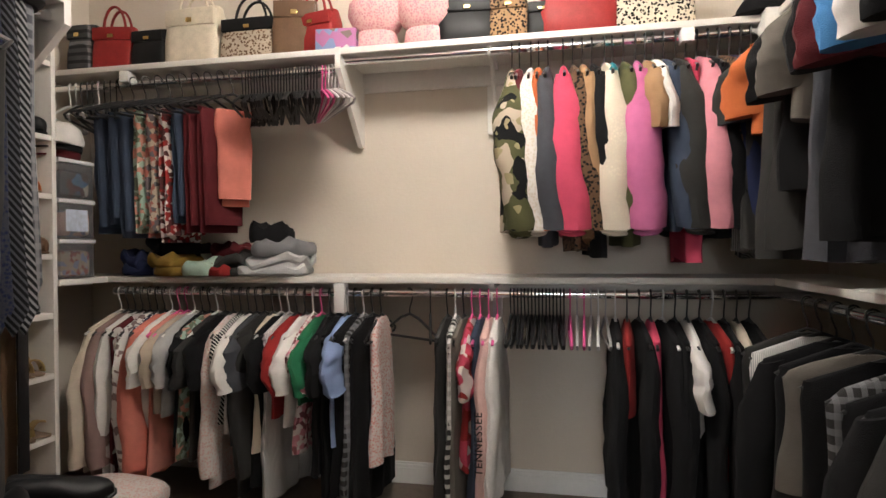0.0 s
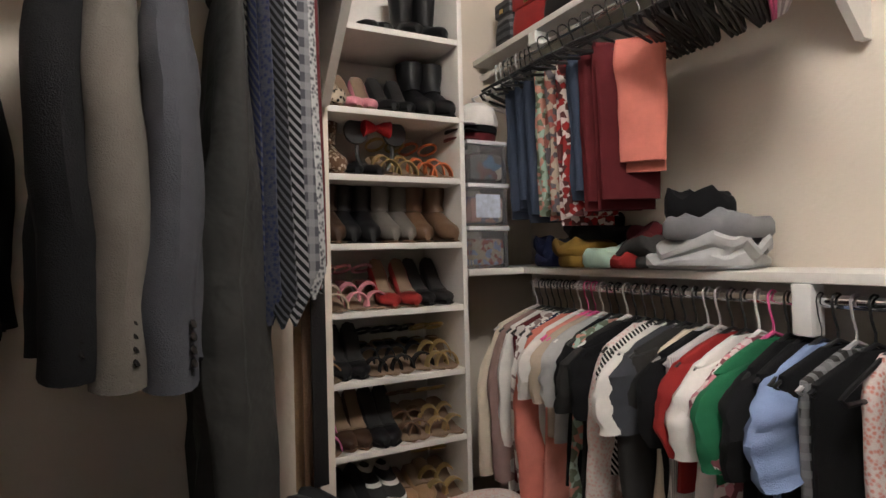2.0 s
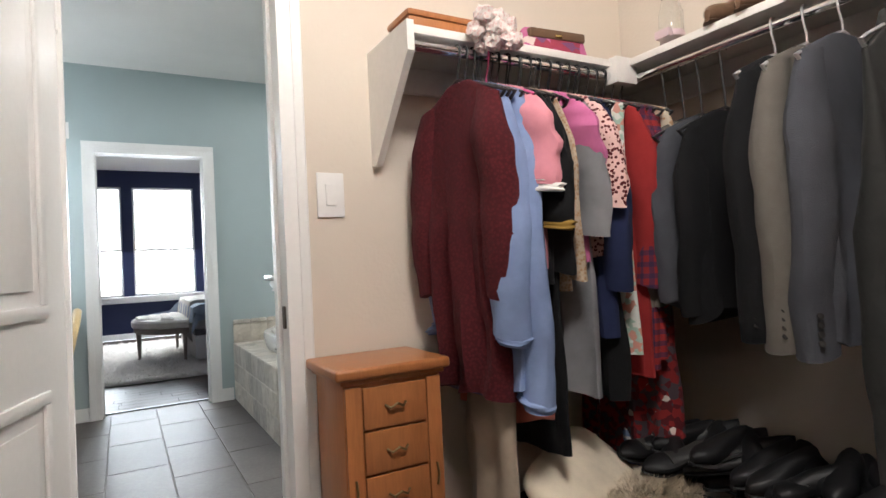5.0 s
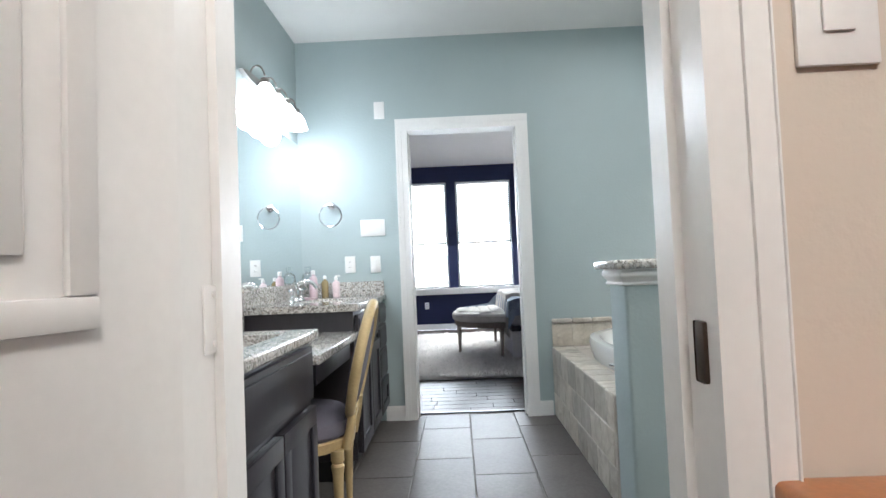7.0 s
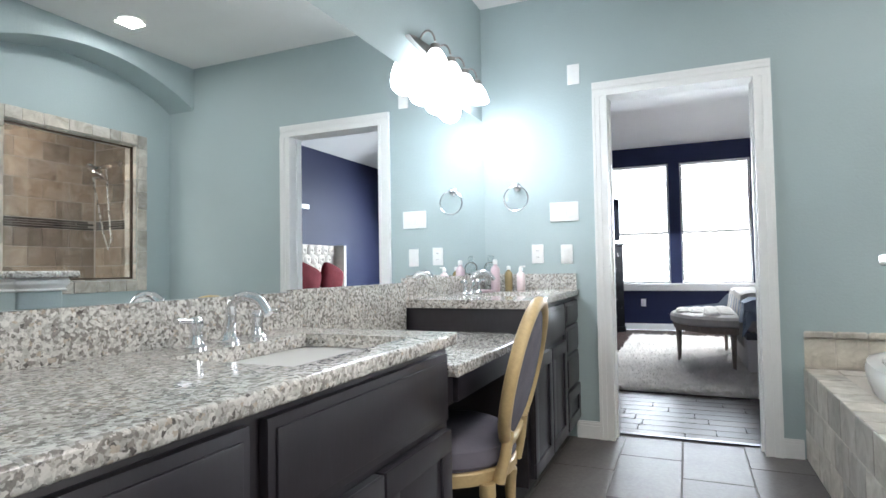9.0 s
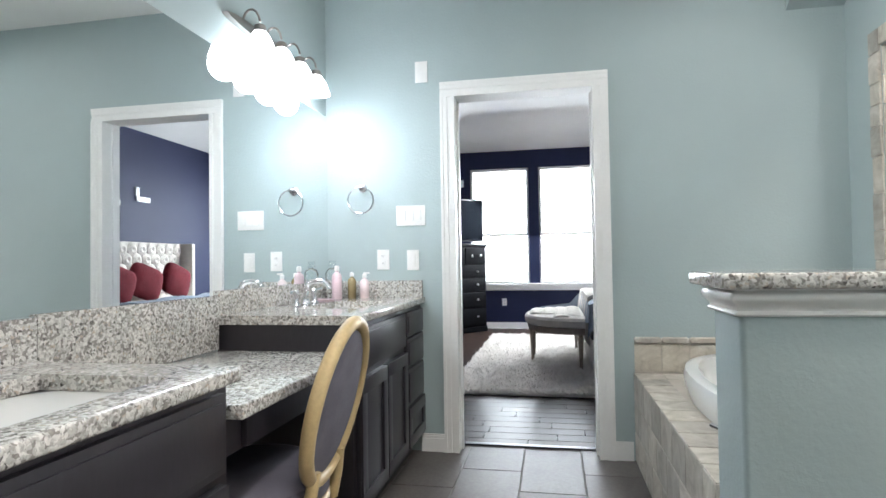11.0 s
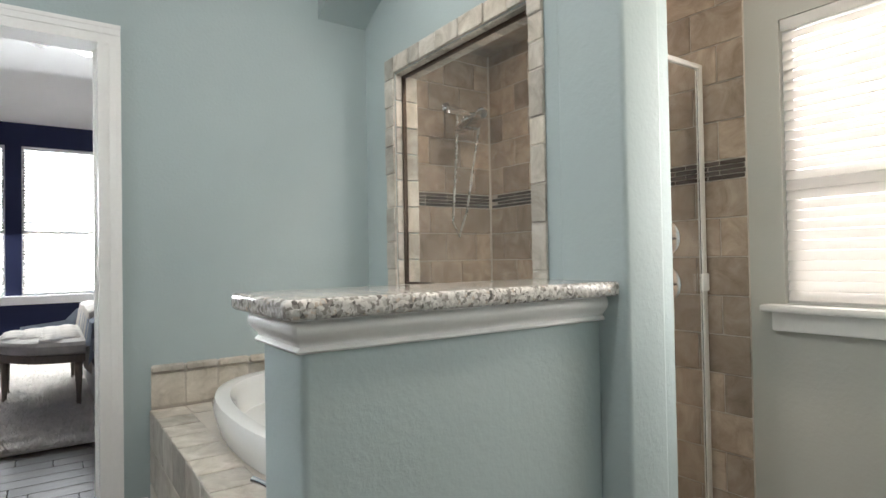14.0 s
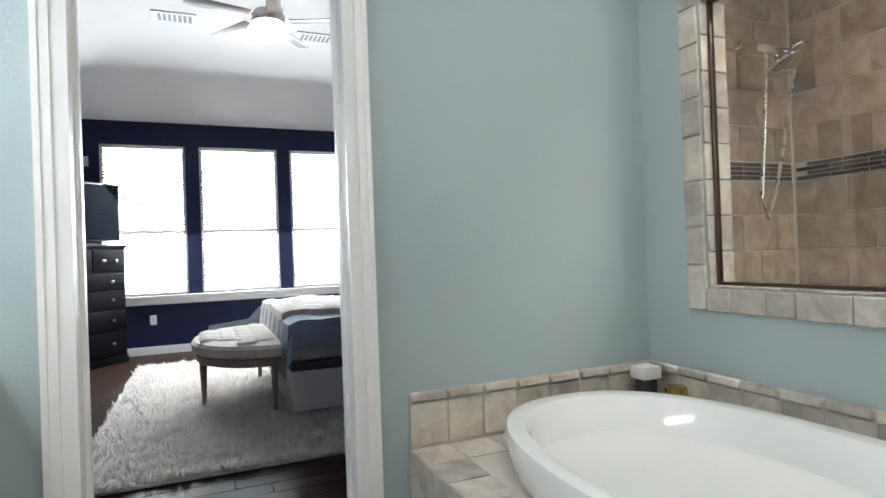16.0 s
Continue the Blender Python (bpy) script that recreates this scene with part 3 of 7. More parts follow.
plate("light_switch", 1.265, 1.36, 0.175, 0.118, BS, 3, "white triple rocker switch plate on aqua wall")
plate("light_switch", 1.255, 1.10, 0.072, 0.118, BS, 1, "white rocker switch plate above the counter")
plate("outlet", 1.435, 1.105, 0.075, 0.118, BS, "outlet", "white outlet plate above the counter")
ch = plate("door_chime", 1.19, 2.20, 0.075, 0.125, BS, "blank", "small white wall box beside the doorway")
plate("light_switch", 0.278, 1.29, 0.085, 0.135, CS, 1, "white rocker switch plate on beige closet wall")
plate("outlet", 1.24, 0.43, 0.075, 0.118, RS, "outlet", "white outlet on navy wall under the window")
plate("thermostat", 1.93, 2.40, 0.09, 0.12, RS, "blank", "small white wall box on navy wall")


def sash_window(x0, x1, z0, z1, y, inward, name, label):
    """Double-hung window in a wall along x, with blind slats."""
    w = thing(name, label, "window", kind="structure")
    f = 0.035
    ya, yb = y - inward * 0.075, y - inward * 0.03
    lo, hi = min(ya, yb), max(ya, yb)
    b = box(x0, x0 + f, lo, hi, z0, z1)
    box(x1 - f, x1, lo, hi, z0, z1, bm=b)
    box(x0 + f, x1 - f, lo, hi, z1 - f, z1, bm=b)
    box(x0 + f, x1 - f, lo, hi, z0, z0 + f, bm=b)
    zm = z0 + (z1 - z0) * 0.415
    box(x0 + f, x1 - f, lo, hi, zm - 0.025, zm + 0.025, bm=b)
    part("window_frame", b, WHITE, w)
    for a, c in ((z0 + f, zm - 0.025), (zm + 0.025, z1 - f)):
        g = part("pane", box(x0 + f, x1 - f, (lo + hi) / 2 - 0.002, (lo + hi) / 2 + 0.002, a, c), GLASS, w)
        g.visible_shadow = False
    n = int((z1 - z0 - 0.06) / 0.037)
    me = mesh_of(box(-(x1 - x0) / 2 + 0.01, (x1 - x0) / 2 - 0.01, -0.001, 0.001, -0.021, 0.021), "slat")
    me.materials.append(BLIND)
    for i in range(n):
        s = new("slat", me)
        s.parent = w
        s.matrix_basis = pose((x0 + x1) / 2, y - inward * 0.014, z0 + 0.03 + i * 0.037, 62 * inward, 0, 0)
    part("head_rail", box(x0 + 0.005, x1 - 0.005, y - inward * 0.014 - 0.013, y - inward * 0.014 + 0.013, z1 - 0.045, z1 - 0.002, 0.004), BLIND, w)
    return w


for i, (xa, xb) in enumerate(WINX):
    sash_window(xb, xa, SZ, HZ, RS, 1, "window_%d" % (i + 1), "tall white double-hung window with bright daylight behind blinds")
setting("window_sill_1", box(WINX[2][1] - 0.08, WINX[0][0] + 0.08, RS, RS + 0.06, SZ - 0.03, SZ - 0.004, 0.006, bm=box(WINX[2][1] - 0.05, WINX[0][0] + 0.05, RS, RS + 0.018, SZ - 0.12, SZ - 0.03, 0.005)), WHITE, "white sill below the bedroom windows", "window sill")
# bathroom window: built along x, then turned onto the west wall
w = sash_window(-(WY1 - WY0) / 2, (WY1 - WY0) / 2, WZ0, WZ1, 0, 1, "window_4", "white window with half-open horizontal blinds")
w.matrix_basis = pose(BW, (WY0 + WY1) / 2, 0, 0, 0, -90)
for s in w.children:
    if s.name.startswith("slat"):
        s.matrix_basis = s.matrix_basis @ pose(0, 0, 0, -30, 0, 0)
        s.data.materials[0] = WARM_BLIND
setting("window_sill_2", box(BW, BW + 0.075, WY0 - 0.06, WY1 + 0.06, WZ0 - 0.028, WZ0 - 0.002, 0.008, bm=box(BW, BW + 0.035, WY0 - 0.035, WY1 + 0.035, WZ0 - 0.10, WZ0 - 0.028, 0.008)), WHITE, "white moulded sill below the bathroom window", "window sill")
# bright hazy daylight behind the windows
setting("backdrop_south", box(-6, 6, RS - 2.6, RS - 2.55, -0.5, 5.0), DAY, "bright overcast daylight outside the bedroom windows", "daylight")
setting("backdrop_west", box(BW - 2.05, BW - 2.0, -4.5, 2.0, -0.5, 4.5), HAZE, "soft warm daylight outside the bathroom window", "daylight")
setting("ground", box(-60, 60, -70, 60, -0.35, -0.30), surface("grass_lawn", (0.07, 0.10, 0.035), 0.95, 0.3, 3, 0.5, 40), "green lawn outside the house", "ground")

# ---- bathroom ----
# vanity run
CT, CF, VF = 0.842, 0.884, 1.215      # near top, far top, cabinet fronts


def shaker(parent, y0, y1, z0, z1, name, knob=True):
    """Panelled front on the plane x = VF, facing -x."""
    d = part(name, box(VF - 0.02, VF - 0.002, y0, y1, z0, z1, 0.002), ESPRESSO, parent)
    if z1 - z0 > 0.2:
        b = bmesh.new()
        for ya, yb, za, zb in ((y0, y1, z1 - 0.06, z1), (y0, y1, z0, z0 + 0.06), (y0, y0 + 0.06, z0 + 0.06, z1 - 0.06), (y1 - 0.06, y1, z0 + 0.06, z1 - 0.06)):
            box(VF - 0.029, VF - 0.0195, ya, yb, za, zb, 0.003, bm=b)
        part("rail_frame", b, ESPRESSO, d)
    else:
        part("raised_field", box(VF - 0.026, VF - 0.0195, y0 + 0.018, y1 - 0.018, z0 + 0.018, z1 - 0.018, 0.004), ESPRESSO, d)
    return d


def vanity(y0, y1, label, top):
    v = thing("vanity_cabinet", label, "cabinet", group="bathroom vanities")
    part("body", box(VF, BE - 0.003, y0, y1, 0.10, top - 0.038, 0.002), ESPRESSO, v)
    part("toe_kick", box(VF + 0.06, BE - 0.003, y0, y1, 0.001, 0.10), BLACK, v)
    return v


v = vanity(-1.365, BN - 0.003, "dark espresso vanity cabinet with panelled doors under granite", CT)
shaker(v, -1.33, -0.60, 0.61, 0.79, "false_front")
shaker(v, -0.955, -0.60, 0.13, 0.585, "cabinet_door")
shaker(v, -1.33, -0.965, 0.13, 0.585, "cabinet_door")
shaker(v, -0.56, -0.10, 0.61, 0.79, "drawer")
shaker(v, -0.56, -0.10, 0.13, 0.585, "cabinet_door")
v = vanity(BS + 0.003, -2.22, "dark espresso vanity cabinet with drawers beside panelled doors", CF)
shaker(v, -2.95, -2.25, 0.66, 0.825, "false_front")
shaker(v, -2.595, -2.25, 0.13, 0.63, "cabinet_door")
shaker(v, -2.95, -2.605, 0.13, 0.63, "cabinet_door")
for z0, z1 in ((0.70, 0.825), (0.54, 0.69), (0.345, 0.53), (0.13, 0.335)):
    shaker(v, -3.34, -2.98, z0, z1, "drawer")
desk = thing("makeup_desk", "low dark wooden makeup desk with a shallow drawer", "desk")
part("apron", box(VF + 0.02, BE - 0.003, -2.22, -1.365, 0.62, 0.711, 0.002), ESPRESSO, desk)
part("drawer", box(VF + 0.002, VF + 0.0195, -2.12, -1.46, 0.626, 0.706, 0.003), ESPRESSO, desk)


def counter(name, y0, y1, z, x0, hole=None, label=""):
    """Granite slab, with a basin opening (y0, y1, x0, x1) where given."""
    t = 0.036
    if not hole:
        return solo(name, box(x0, BE - 0.003, y0, y1, z - t, z, 0.007, seg=3), GRANITE, label, "countertop")
    hy0, hy1, hx0, hx1 = hole
    b = bmesh.new()
    xs, ys = (x0, hx0, hx1, BE - 0.003), (y0, hy0, hy1, y1)
    grid = {}
    for k, zz in enumerate((z - t, z)):
        for i, x in enumerate(xs):
            for j, y in enumerate(ys):
                grid[i, j, k] = b.verts.new((x, y, zz))
    for i in range(3):
        for j in range(3):
            if (i, j) == (1, 1):
                continue
            for k in (0, 1):
                q = [grid[i, j, k], grid[i + 1, j, k], grid[i + 1, j + 1, k], grid[i, j + 1, k]]
                b.faces.new(q if k else q[::-1])
    for a, c in (((0, 0), (3, 0)), ((3, 0), (3, 3)), ((3, 3), (0, 3)), ((0, 3), (0, 0))):
        n = 3
        st = ((c[0] - a[0]) // 3, (c[1] - a[1]) // 3)
        for s in range(n):
            p, r = (a[0] + st[0] * s, a[1] + st[1] * s), (a[0] + st[0] * (s + 1), a[1] + st[1] * (s + 1))
            b.faces.new((grid[p + (0,)], grid[r + (0,)], grid[r + (1,)], grid[p + (1,)]))
    inner = ((1, 1), (1, 2), (2, 2), (2, 1))
    for p, r in zip(inner, inner[1:] + inner[:1]):
        b.faces.new((grid[p + (0,)], grid[r + (0,)], grid[r + (1,)], grid[p + (1,)]))
    bmesh.ops.recalc_face_normals(b, faces=b.faces)
    rim = [e for e in b.edges if abs(e.verts[0].co.x - x0) < 1e-5 and abs(e.verts[1].co.x - x0) < 1e-5]
    bmesh.ops.bevel(b, geom=rim, offset=0.008, segments=3, profile=0.5, affect="EDGES")
    return solo(name, b, GRANITE, label, "countertop")


def basin(y0, y1, x0, x1, z):
    """Undermount rectangular sink."""
    rings = []
    cx, cy = (x0 + x1) / 2, (y0 + y1) / 2
    for dx, zz in ((0.022, -0.037), (0.004, -0.037), (-0.002, -0.06), (-0.025, -0.13), (-0.07, -0.15), (-0.16, -0.152)):
        rings.append(ring(cx, cy, z + zz, (x1 - x0) / 2 + dx, (y1 - y0) / 2 + dx, 32, 0.35))
    s = solo("sink", loft(rings, None, True), PORCELAIN, "white rectangular undermount sink in granite", "sink", group="sinks")
    part("drain", lathe(((0.022, 0.0), (0.022, 0.004), (0.012, 0.005)), m=pose(cx, cy, z - 0.152)), CHROME, s)


def faucet(y, z):
    f = thing("faucet", "chrome widespread faucet with two lever handles", "faucet", pose(1.66, y, z), group="faucets")
    part("spout", tube([(0, 0, 0), (0.0, 0, 0.03), (-0.008, 0, 0.065)] + [(-0.06 + 0.055 * math.cos(a), 0, 0.085 + 0.035 * math.sin(a)) for a in (0.2, 0.6, 1.1, 1.6, 2.1, 2.5)] + [(-0.128, 0, 0.075)], [0.017, 0.016, 0.014, 0.0135, 0.013, 0.013, 0.013, 0.013, 0.012, 0.012], n=12), CHROME, f)
    part("spout_base", lathe(((0.027, 0.0), (0.027, 0.006), (0.021, 0.012), (0.017, 0.03))), CHROME, f)
    for dy in (-0.105, 0.105):
        h = part("handle", lathe(((0.025, 0.0), (0.025, 0.006), (0.018, 0.012), (0.013, 0.04), (0.017, 0.055), (0.016, 0.068), (0.008, 0.076)), m=pose(0, dy, 0)), CHROME, f)
        part("lever", tube([(0, dy, 0.064), (-0.005, dy + math.copysign(0.03, dy), 0.068), (-0.01, dy + math.copysign(0.065, dy), 0.070)], [0.007, 0.006, 0.008], n=10), CHROME, h)


counter("countertop", -1.385, BN - 0.003, CT, 1.185, (-1.24, -0.76, 1.27, 1.60), "speckled grey and white granite vanity top with basin cut-out")
counter("countertop", BS + 0.003, -2.20, CF, 1.185, (-3.02, -2.54, 1.30, 1.60), "speckled grey and white granite vanity top beside the wall")
counter("countertop", -2.198, -1.387, 0.748, 1.185, None, "lower speckled granite makeup counter")
part("edge_board", box(1.24, BE - 0.004, -2.225, -2.222, 0.751, CF - 0.038), ESPRESSO, desk)
for nm, y0, y1, z0, z1 in (("backsplash", -1.386, BN - 0.003, CT, 0.955), ("backsplash", -2.198, -1.389, 0.7505, 0.962), ("backsplash", BS + 0.024, -2.2, CF, 0.982)):
    solo(nm, box(BE - 0.024, BE - 0.0105, y0, y1, z0, z1, 0.002), GRANITE, "polished granite backsplash along the mirror", "backsplash")
solo("backsplash", box(1.20, BE - 0.003, BS + 0.002, BS + 0.023, CF + 0.0005, 0.982, 0.002), GRANITE, "polished granite side splash on the aqua wall", "backsplash")
for a, c in ((-1.24, -0.76), (-3.02, -2.54)):
    basin(a, c, 1.30 if a < -2 else 1.27, 1.60, CF if a < -2 else CT)
    faucet((a + c) / 2, CF if a < -2 else CT)
mir = solo("mirror", box(BE - 0.010, BE - 0.003, BS + 0.012, -0.30, 0.956, 1.967), MIRROR, "large frameless wall mirror above the vanity", "mirror")

# vanity light bar
VNICKEL = surface("satin_nickel", (0.36, 0.33, 0.31), 0.32, 0.08, 20, 0.02, 200, 1.0)
vl = thing("vanity_light", "four-lamp satin nickel vanity light with lit frosted shades", "wall lamp")
part("back_plate", prism([(y, 2.135 + 0.028 * math.sqrt(max(0, 1 - ((y + 2.70) / 0.44) ** 2))) for y in np.linspace(-3.14, -2.26, 17)] + [(y, 2.135 - 0.028 * math.sqrt(max(0, 1 - ((y + 2.70) / 0.44) ** 2))) for y in np.linspace(-3.11, -2.29, 15)[::-1]], BE - 0.03, BE - 0.003, "x"), VNICKEL, vl)
for ly in (-2.41, -2.61, -2.81, -3.01):
    a = part("arm", tube([(BE - 0.025, ly, 2.13)] + [(1.7325 - 0.0425 * math.cos(t), ly, 2.135 + 0.07 * math.sin(t)) for t in np.linspace(2.9, 0.15, 8)], 0.0055, n=8), VNICKEL, vl)
    part("socket_cap", lathe(((0.008, 0.03), (0.024, 0.022), (0.028, 0.0), (0.026, -0.012)), m=pose(1.69, ly, 2.105)), VNICKEL, a)
    sh = part("shade", lathe(((0.027, 2.10), (0.038, 2.085), (0.054, 2.055), (0.063, 2.025), (0.072, 2.0), (0.069, 2.0), (0.060, 2.025), (0.049, 2.055), (0.03, 2.08), (0.01, 2.09)), n=24, m=pose(1.69, ly, 0)), FROST, vl, "lit frosted glass bell shade")

# towel ring
tr = thing("towel_ring", "chrome towel ring on aqua wall", "towel ring", pose(1.555, BS, 1.50))
part("mount", lathe(((0.026, 0.0), (0.026, 0.008), (0.014, 0.014), (0.010, 0.05), (0.013, 0.055), (0.0, 0.06)), m=pose(0, 0, 0.03, -90, 0, 0)), CHROME, tr)
part("ring", tube([(0.078 * math.sin(a), 0.05, -0.045 + 0.078 * math.cos(a)) for a in np.linspace(0, 2 * math.pi, 33)], 0.005, n=8), CHROME, tr)


def bottle(x, y, z, r, h, mat, label, cap=None, pump=False):
    bt = thing("bottle", label, "bottle", pose(x, y, z), group="toiletries by the sink")
    part("bottle_body", lathe(((r * 0.9, 0.0), (r, 0.006), (r, h * 0.68), (r * 0.8, h * 0.75), (r * 0.4, h * 0.8), (r * 0.4, h * 0.84)), n=16), mat, bt)
    part("cap", lathe(((r * 0.5, h * 0.84), (r * 0.5, h * 0.97), (r * 0.3, h))), cap or WHITE, bt)
    if pump:
        part("pump", box(-0.03, 0.006, -0.005, 0.005, h, h + 0.01, 0.002, bm=box(-0.003, 0.003, -0.003, 0.003, h * 0.95, h + 0.004)), cap or WHITE, bt)


PINK = surface("pink_plastic", (0.60, 0.46, 0.49), 0.35, 0.05, 10, 0, 50)
CLEARP = glass("clear_plastic", (0.92, 0.95, 0.95), 0.12)
AMBER = surface("amber_liquid", (0.26, 0.20, 0.10), 0.15, 0.05, 10, 0, 50)
bottle(1.66, -3.20, CF, 0.028, 0.19, PINK, "pink lotion bottle with white cap on granite")
bottle(1.60, -3.28, CF, 0.024, 0.15, AMBER, "small amber bottle on granite")
bottle(1.52, -3.27, CF, 0.026, 0.14, surface("white_pink_label", (0.75, 0.62, 0.62), 0.4, 0.1, 30, 0, 50), "white bottle with pink label on granite", pump=True)
bottle(1.71, -3.26, CF, 0.04, 0.22, CLEARP, "clear plastic tumbler of brushes on granite", cap=CLEARP)
solo("soap_dish", loft([ring(1.66, -3.02, CF + 0.0005, 0.05, 0.035, 20), ring(1.66, -3.02, CF + 0.012, 0.062, 0.045, 20), ring(1.66, -3.02, CF + 0.008, 0.052, 0.035, 20)]), PINK, "pink soap dish on granite counter", "soap dish")

# chair at the makeup desk
CREAMWOOD = surface("limed_gold_wood", (0.50, 0.37, 0.185), 0.45, 0.12, 14, 0.08, 80)
VELVET = fabric((0.135, 0.125, 0.15))
chair = thing("dining_chair", "oval-back pale gold wooden chair with grey velvet pads", "chair", pose(1.14, -1.76, 0, 0, 0, 4))


def oval(rx, rz, n=40):
    return [(0, rx * math.sin(2 * math.pi * i / n), rz * math.cos(2 * math.pi * i / n)) for i in range(n + 1)]


tilt = pose(-0.045, 0, 0.675, 0, -13, 0)
part("back_frame", tube(oval(0.225, 0.235), 0.021, n=10, m=tilt), CREAMWOOD, chair)
part("backrest", loft([[(dx, y * k, z * k) for _, y, z in oval(0.225, 0.235, 32)[:-1]] for dx, k in ((-0.018, 0.3), (-0.014, 0.75), (-0.006, 0.90), (0.012, 0.90), (0.03, 0.72), (0.036, 0.3))], m=tilt), VELVET, chair, "grey velvet oval back pad")
part("seat", loft([ring(0.24, 0, z, r, r * 1.02, 28) for z, r in ((0.385, 0.232), (0.40, 0.245), (0.445, 0.238), (0.475, 0.20), (0.485, 0.12))]), VELVET, chair, "round grey velvet seat pad")
part("seat_frame", loft([ring(0.24, 0, z, r, r * 1.02, 28) for z, r in ((0.335, 0.225), (0.34, 0.24), (0.378, 0.246), (0.384, 0.24))]), CREAMWOOD, chair)
for lx, ly in ((0.05, -0.16), (0.05, 0.16), (0.43, -0.15), (0.43, 0.15)):
    part("leg", lathe(((0.012, 0.0), (0.016, 0.02), (0.013, 0.04), (0.022, 0.25), (0.027, 0.285), (0.02, 0.295), (0.027, 0.305), (0.026, 0.345)), n=14, m=pose(lx, ly, 0.001)), CREAMWOOD, chair)
for sy in (-0.13, 0.13):
    part("back_post", tube([(0.02, sy, 0.34), (0.0, sy * 0.95, 0.42), (-0.012, sy * 0.85, 0.50)], [0.02, 0.018, 0.018], n=10), CREAMWOOD, chair)

# half wall beside the tub
hw = solo("half_wall", box(-0.765, 0.035, -1.785, -1.565, 0, 0.958, 0.014, seg=3), AQUA, "pale aqua textured half wall beside the tub", "half wall", kind="structure")
roll_profile = ((0.944, 0.002), (0.945, 0.011), (0.949, 0.014), (0.953, 0.013), (0.957, 0.008), (0.962, 0.009), (0.970, 0.016), (0.979, 0.023), (0.989, 0.026), (0.999, 0.024), (1.004, 0.019), (1.008, 0.019))
b = loft([[(-0.764, -1.785 - d, z), (0.035 + d * 0.72, -1.785 - d, z), (0.035 + d, -1.785 - d * 0.72, z), (0.035 + d, -1.565 + d * 0.72, z), (0.035 + d * 0.72, -1.565 + d, z), (-0.764, -1.565 + d, z)] for z, d in roll_profile])
solo("crown_trim", b, WHITE, "white crown moulding under the granite cap", "moulding", kind="structure")
solo("granite_cap", box(-0.815, 0.085, -1.845, -1.505, 1.0085, 1.045, 0.014, seg=4), GRANITE, "speckled granite cap on the half wall", "wall cap")

# ---- pieces: a cache of tile meshes ----
_tiles = {}


def tile(parent, mt, x0, x1, y0, y1, z0, z1, bev=0.003, name="tile"):
    d = (round(x1 - x0, 4), round(y1 - y0, 4), round(z1 - z0, 4), mt.name, bev)
    if d not in _tiles:
        me = mesh_of(box(-d[0] / 2, d[0] / 2, -d[1] / 2, d[1] / 2, -d[2] / 2, d[2] / 2, bev, seg=1), name)
        me.materials.append(mt)
        _tiles[d] = me
    ob = new(name, _tiles[d])
    ob.parent = parent
    ob.matrix_basis = Matrix.Translation(((x0 + x1) / 2, (y0 + y1) / 2, (z0 + z1) / 2))
    return ob


# tub deck, its tiled front and splash, and the tub
deck = solo("tub_deck", box(-1.037, 0.035, -3.367, -1.80, 0, 0.47), GROUT, "tub surround of tumbled travertine tiles", "tub surround")
b = deck.data
# tiles of the front (plane x = 0.035), two sizes in running bond
for r in range(3):
    z0 = 0.006 + r * 0.157
    y = -3.367 + (0.0 if r % 2 else -0.11)
    while y < -1.80:
        a, c = max(y, -3.366), min(y + 0.22, -1.80)
        if c - a > 0.03:
            tile(deck, TRAVERTINE, 0.035, 0.0395, a + 0.003, c - 0.003, z0, z0 + 0.151)
        y += 0.22
for i in range(10):
    y0 = -3.34 + i * 0.154
    tile(deck, TRAVERTINE, -0.10, 0.038, y0 + 0.003, min(y0 + 0.151, -1.80), 0.471, 0.4745)
for i in range(6):
    x1 = -0.104 - i * 0.154
    tile(deck, TRAVERTINE, max(x1 - 0.151, -1.01), x1, -3.34, -3.19, 0.471, 0.4745)
for i in range(9):
    y0 = -3.186 + i * 0.154
    tile(deck, TRAVERTINE, -1.01, -0.90, y0, min(y0 + 0.151, -1.80), 0.471, 0.4745)
splash = solo("tub_splash", box(-1.037, 0.032, BS + 0.002, BS + 0.016, 0.4725, 0.66, bm=box(SX + 0.002, SX + 0.016, BS + 0.016, -1.80, 0.4725, 0.66)), GROUT, "low travertine tile splash round the tub", "tile splash")
for i in range(8):
    x1 = 0.035 - i * 0.140
    x0 = max(x1 - 0.136, -1.02)
    tile(splash, TRAVERTINE, x0, x1, BS + 0.0165, BS + 0.0205, 0.483, 0.628)
    tile(splash, TRAVERTINE, x0, x1, BS + 0.0165, BS + 0.034, 0.632, 0.668, 0.008)
for i in range(11):
    y0 = BS + 0.036 + i * 0.140
    tile(splash, TRAVERTINE, SX + 0.0165, SX + 0.0205, y0, min(y0 + 0.136, -1.805), 0.483, 0.628)
    tile(splash, TRAVERTINE, SX + 0.0165, SX + 0.034, y0, min(y0 + 0.136, -1.805), 0.632, 0.668, 0.008)
TX, TY = -0.545, -2.565
tub = thing("bathtub", "white oval drop-in bathtub with rounded rim", "bathtub")
part("shell", loft([ring(TX, TY, z, rx, ry, 48, 0.86) for z, rx, ry in ((0.4755, 0.44, 0.735), (0.525, 0.455, 0.750), (0.572, 0.462, 0.757), (0.594, 0.452, 0.748), (0.599, 0.430, 0.725), (0.593, 0.398, 0.692), (0.565, 0.378, 0.668), (0.40, 0.345, 0.61), (0.20, 0.29, 0.53), (0.13, 0.22, 0.44), (0.115, 0.10, 0.2))], cap=True), PORCELAIN, tub)
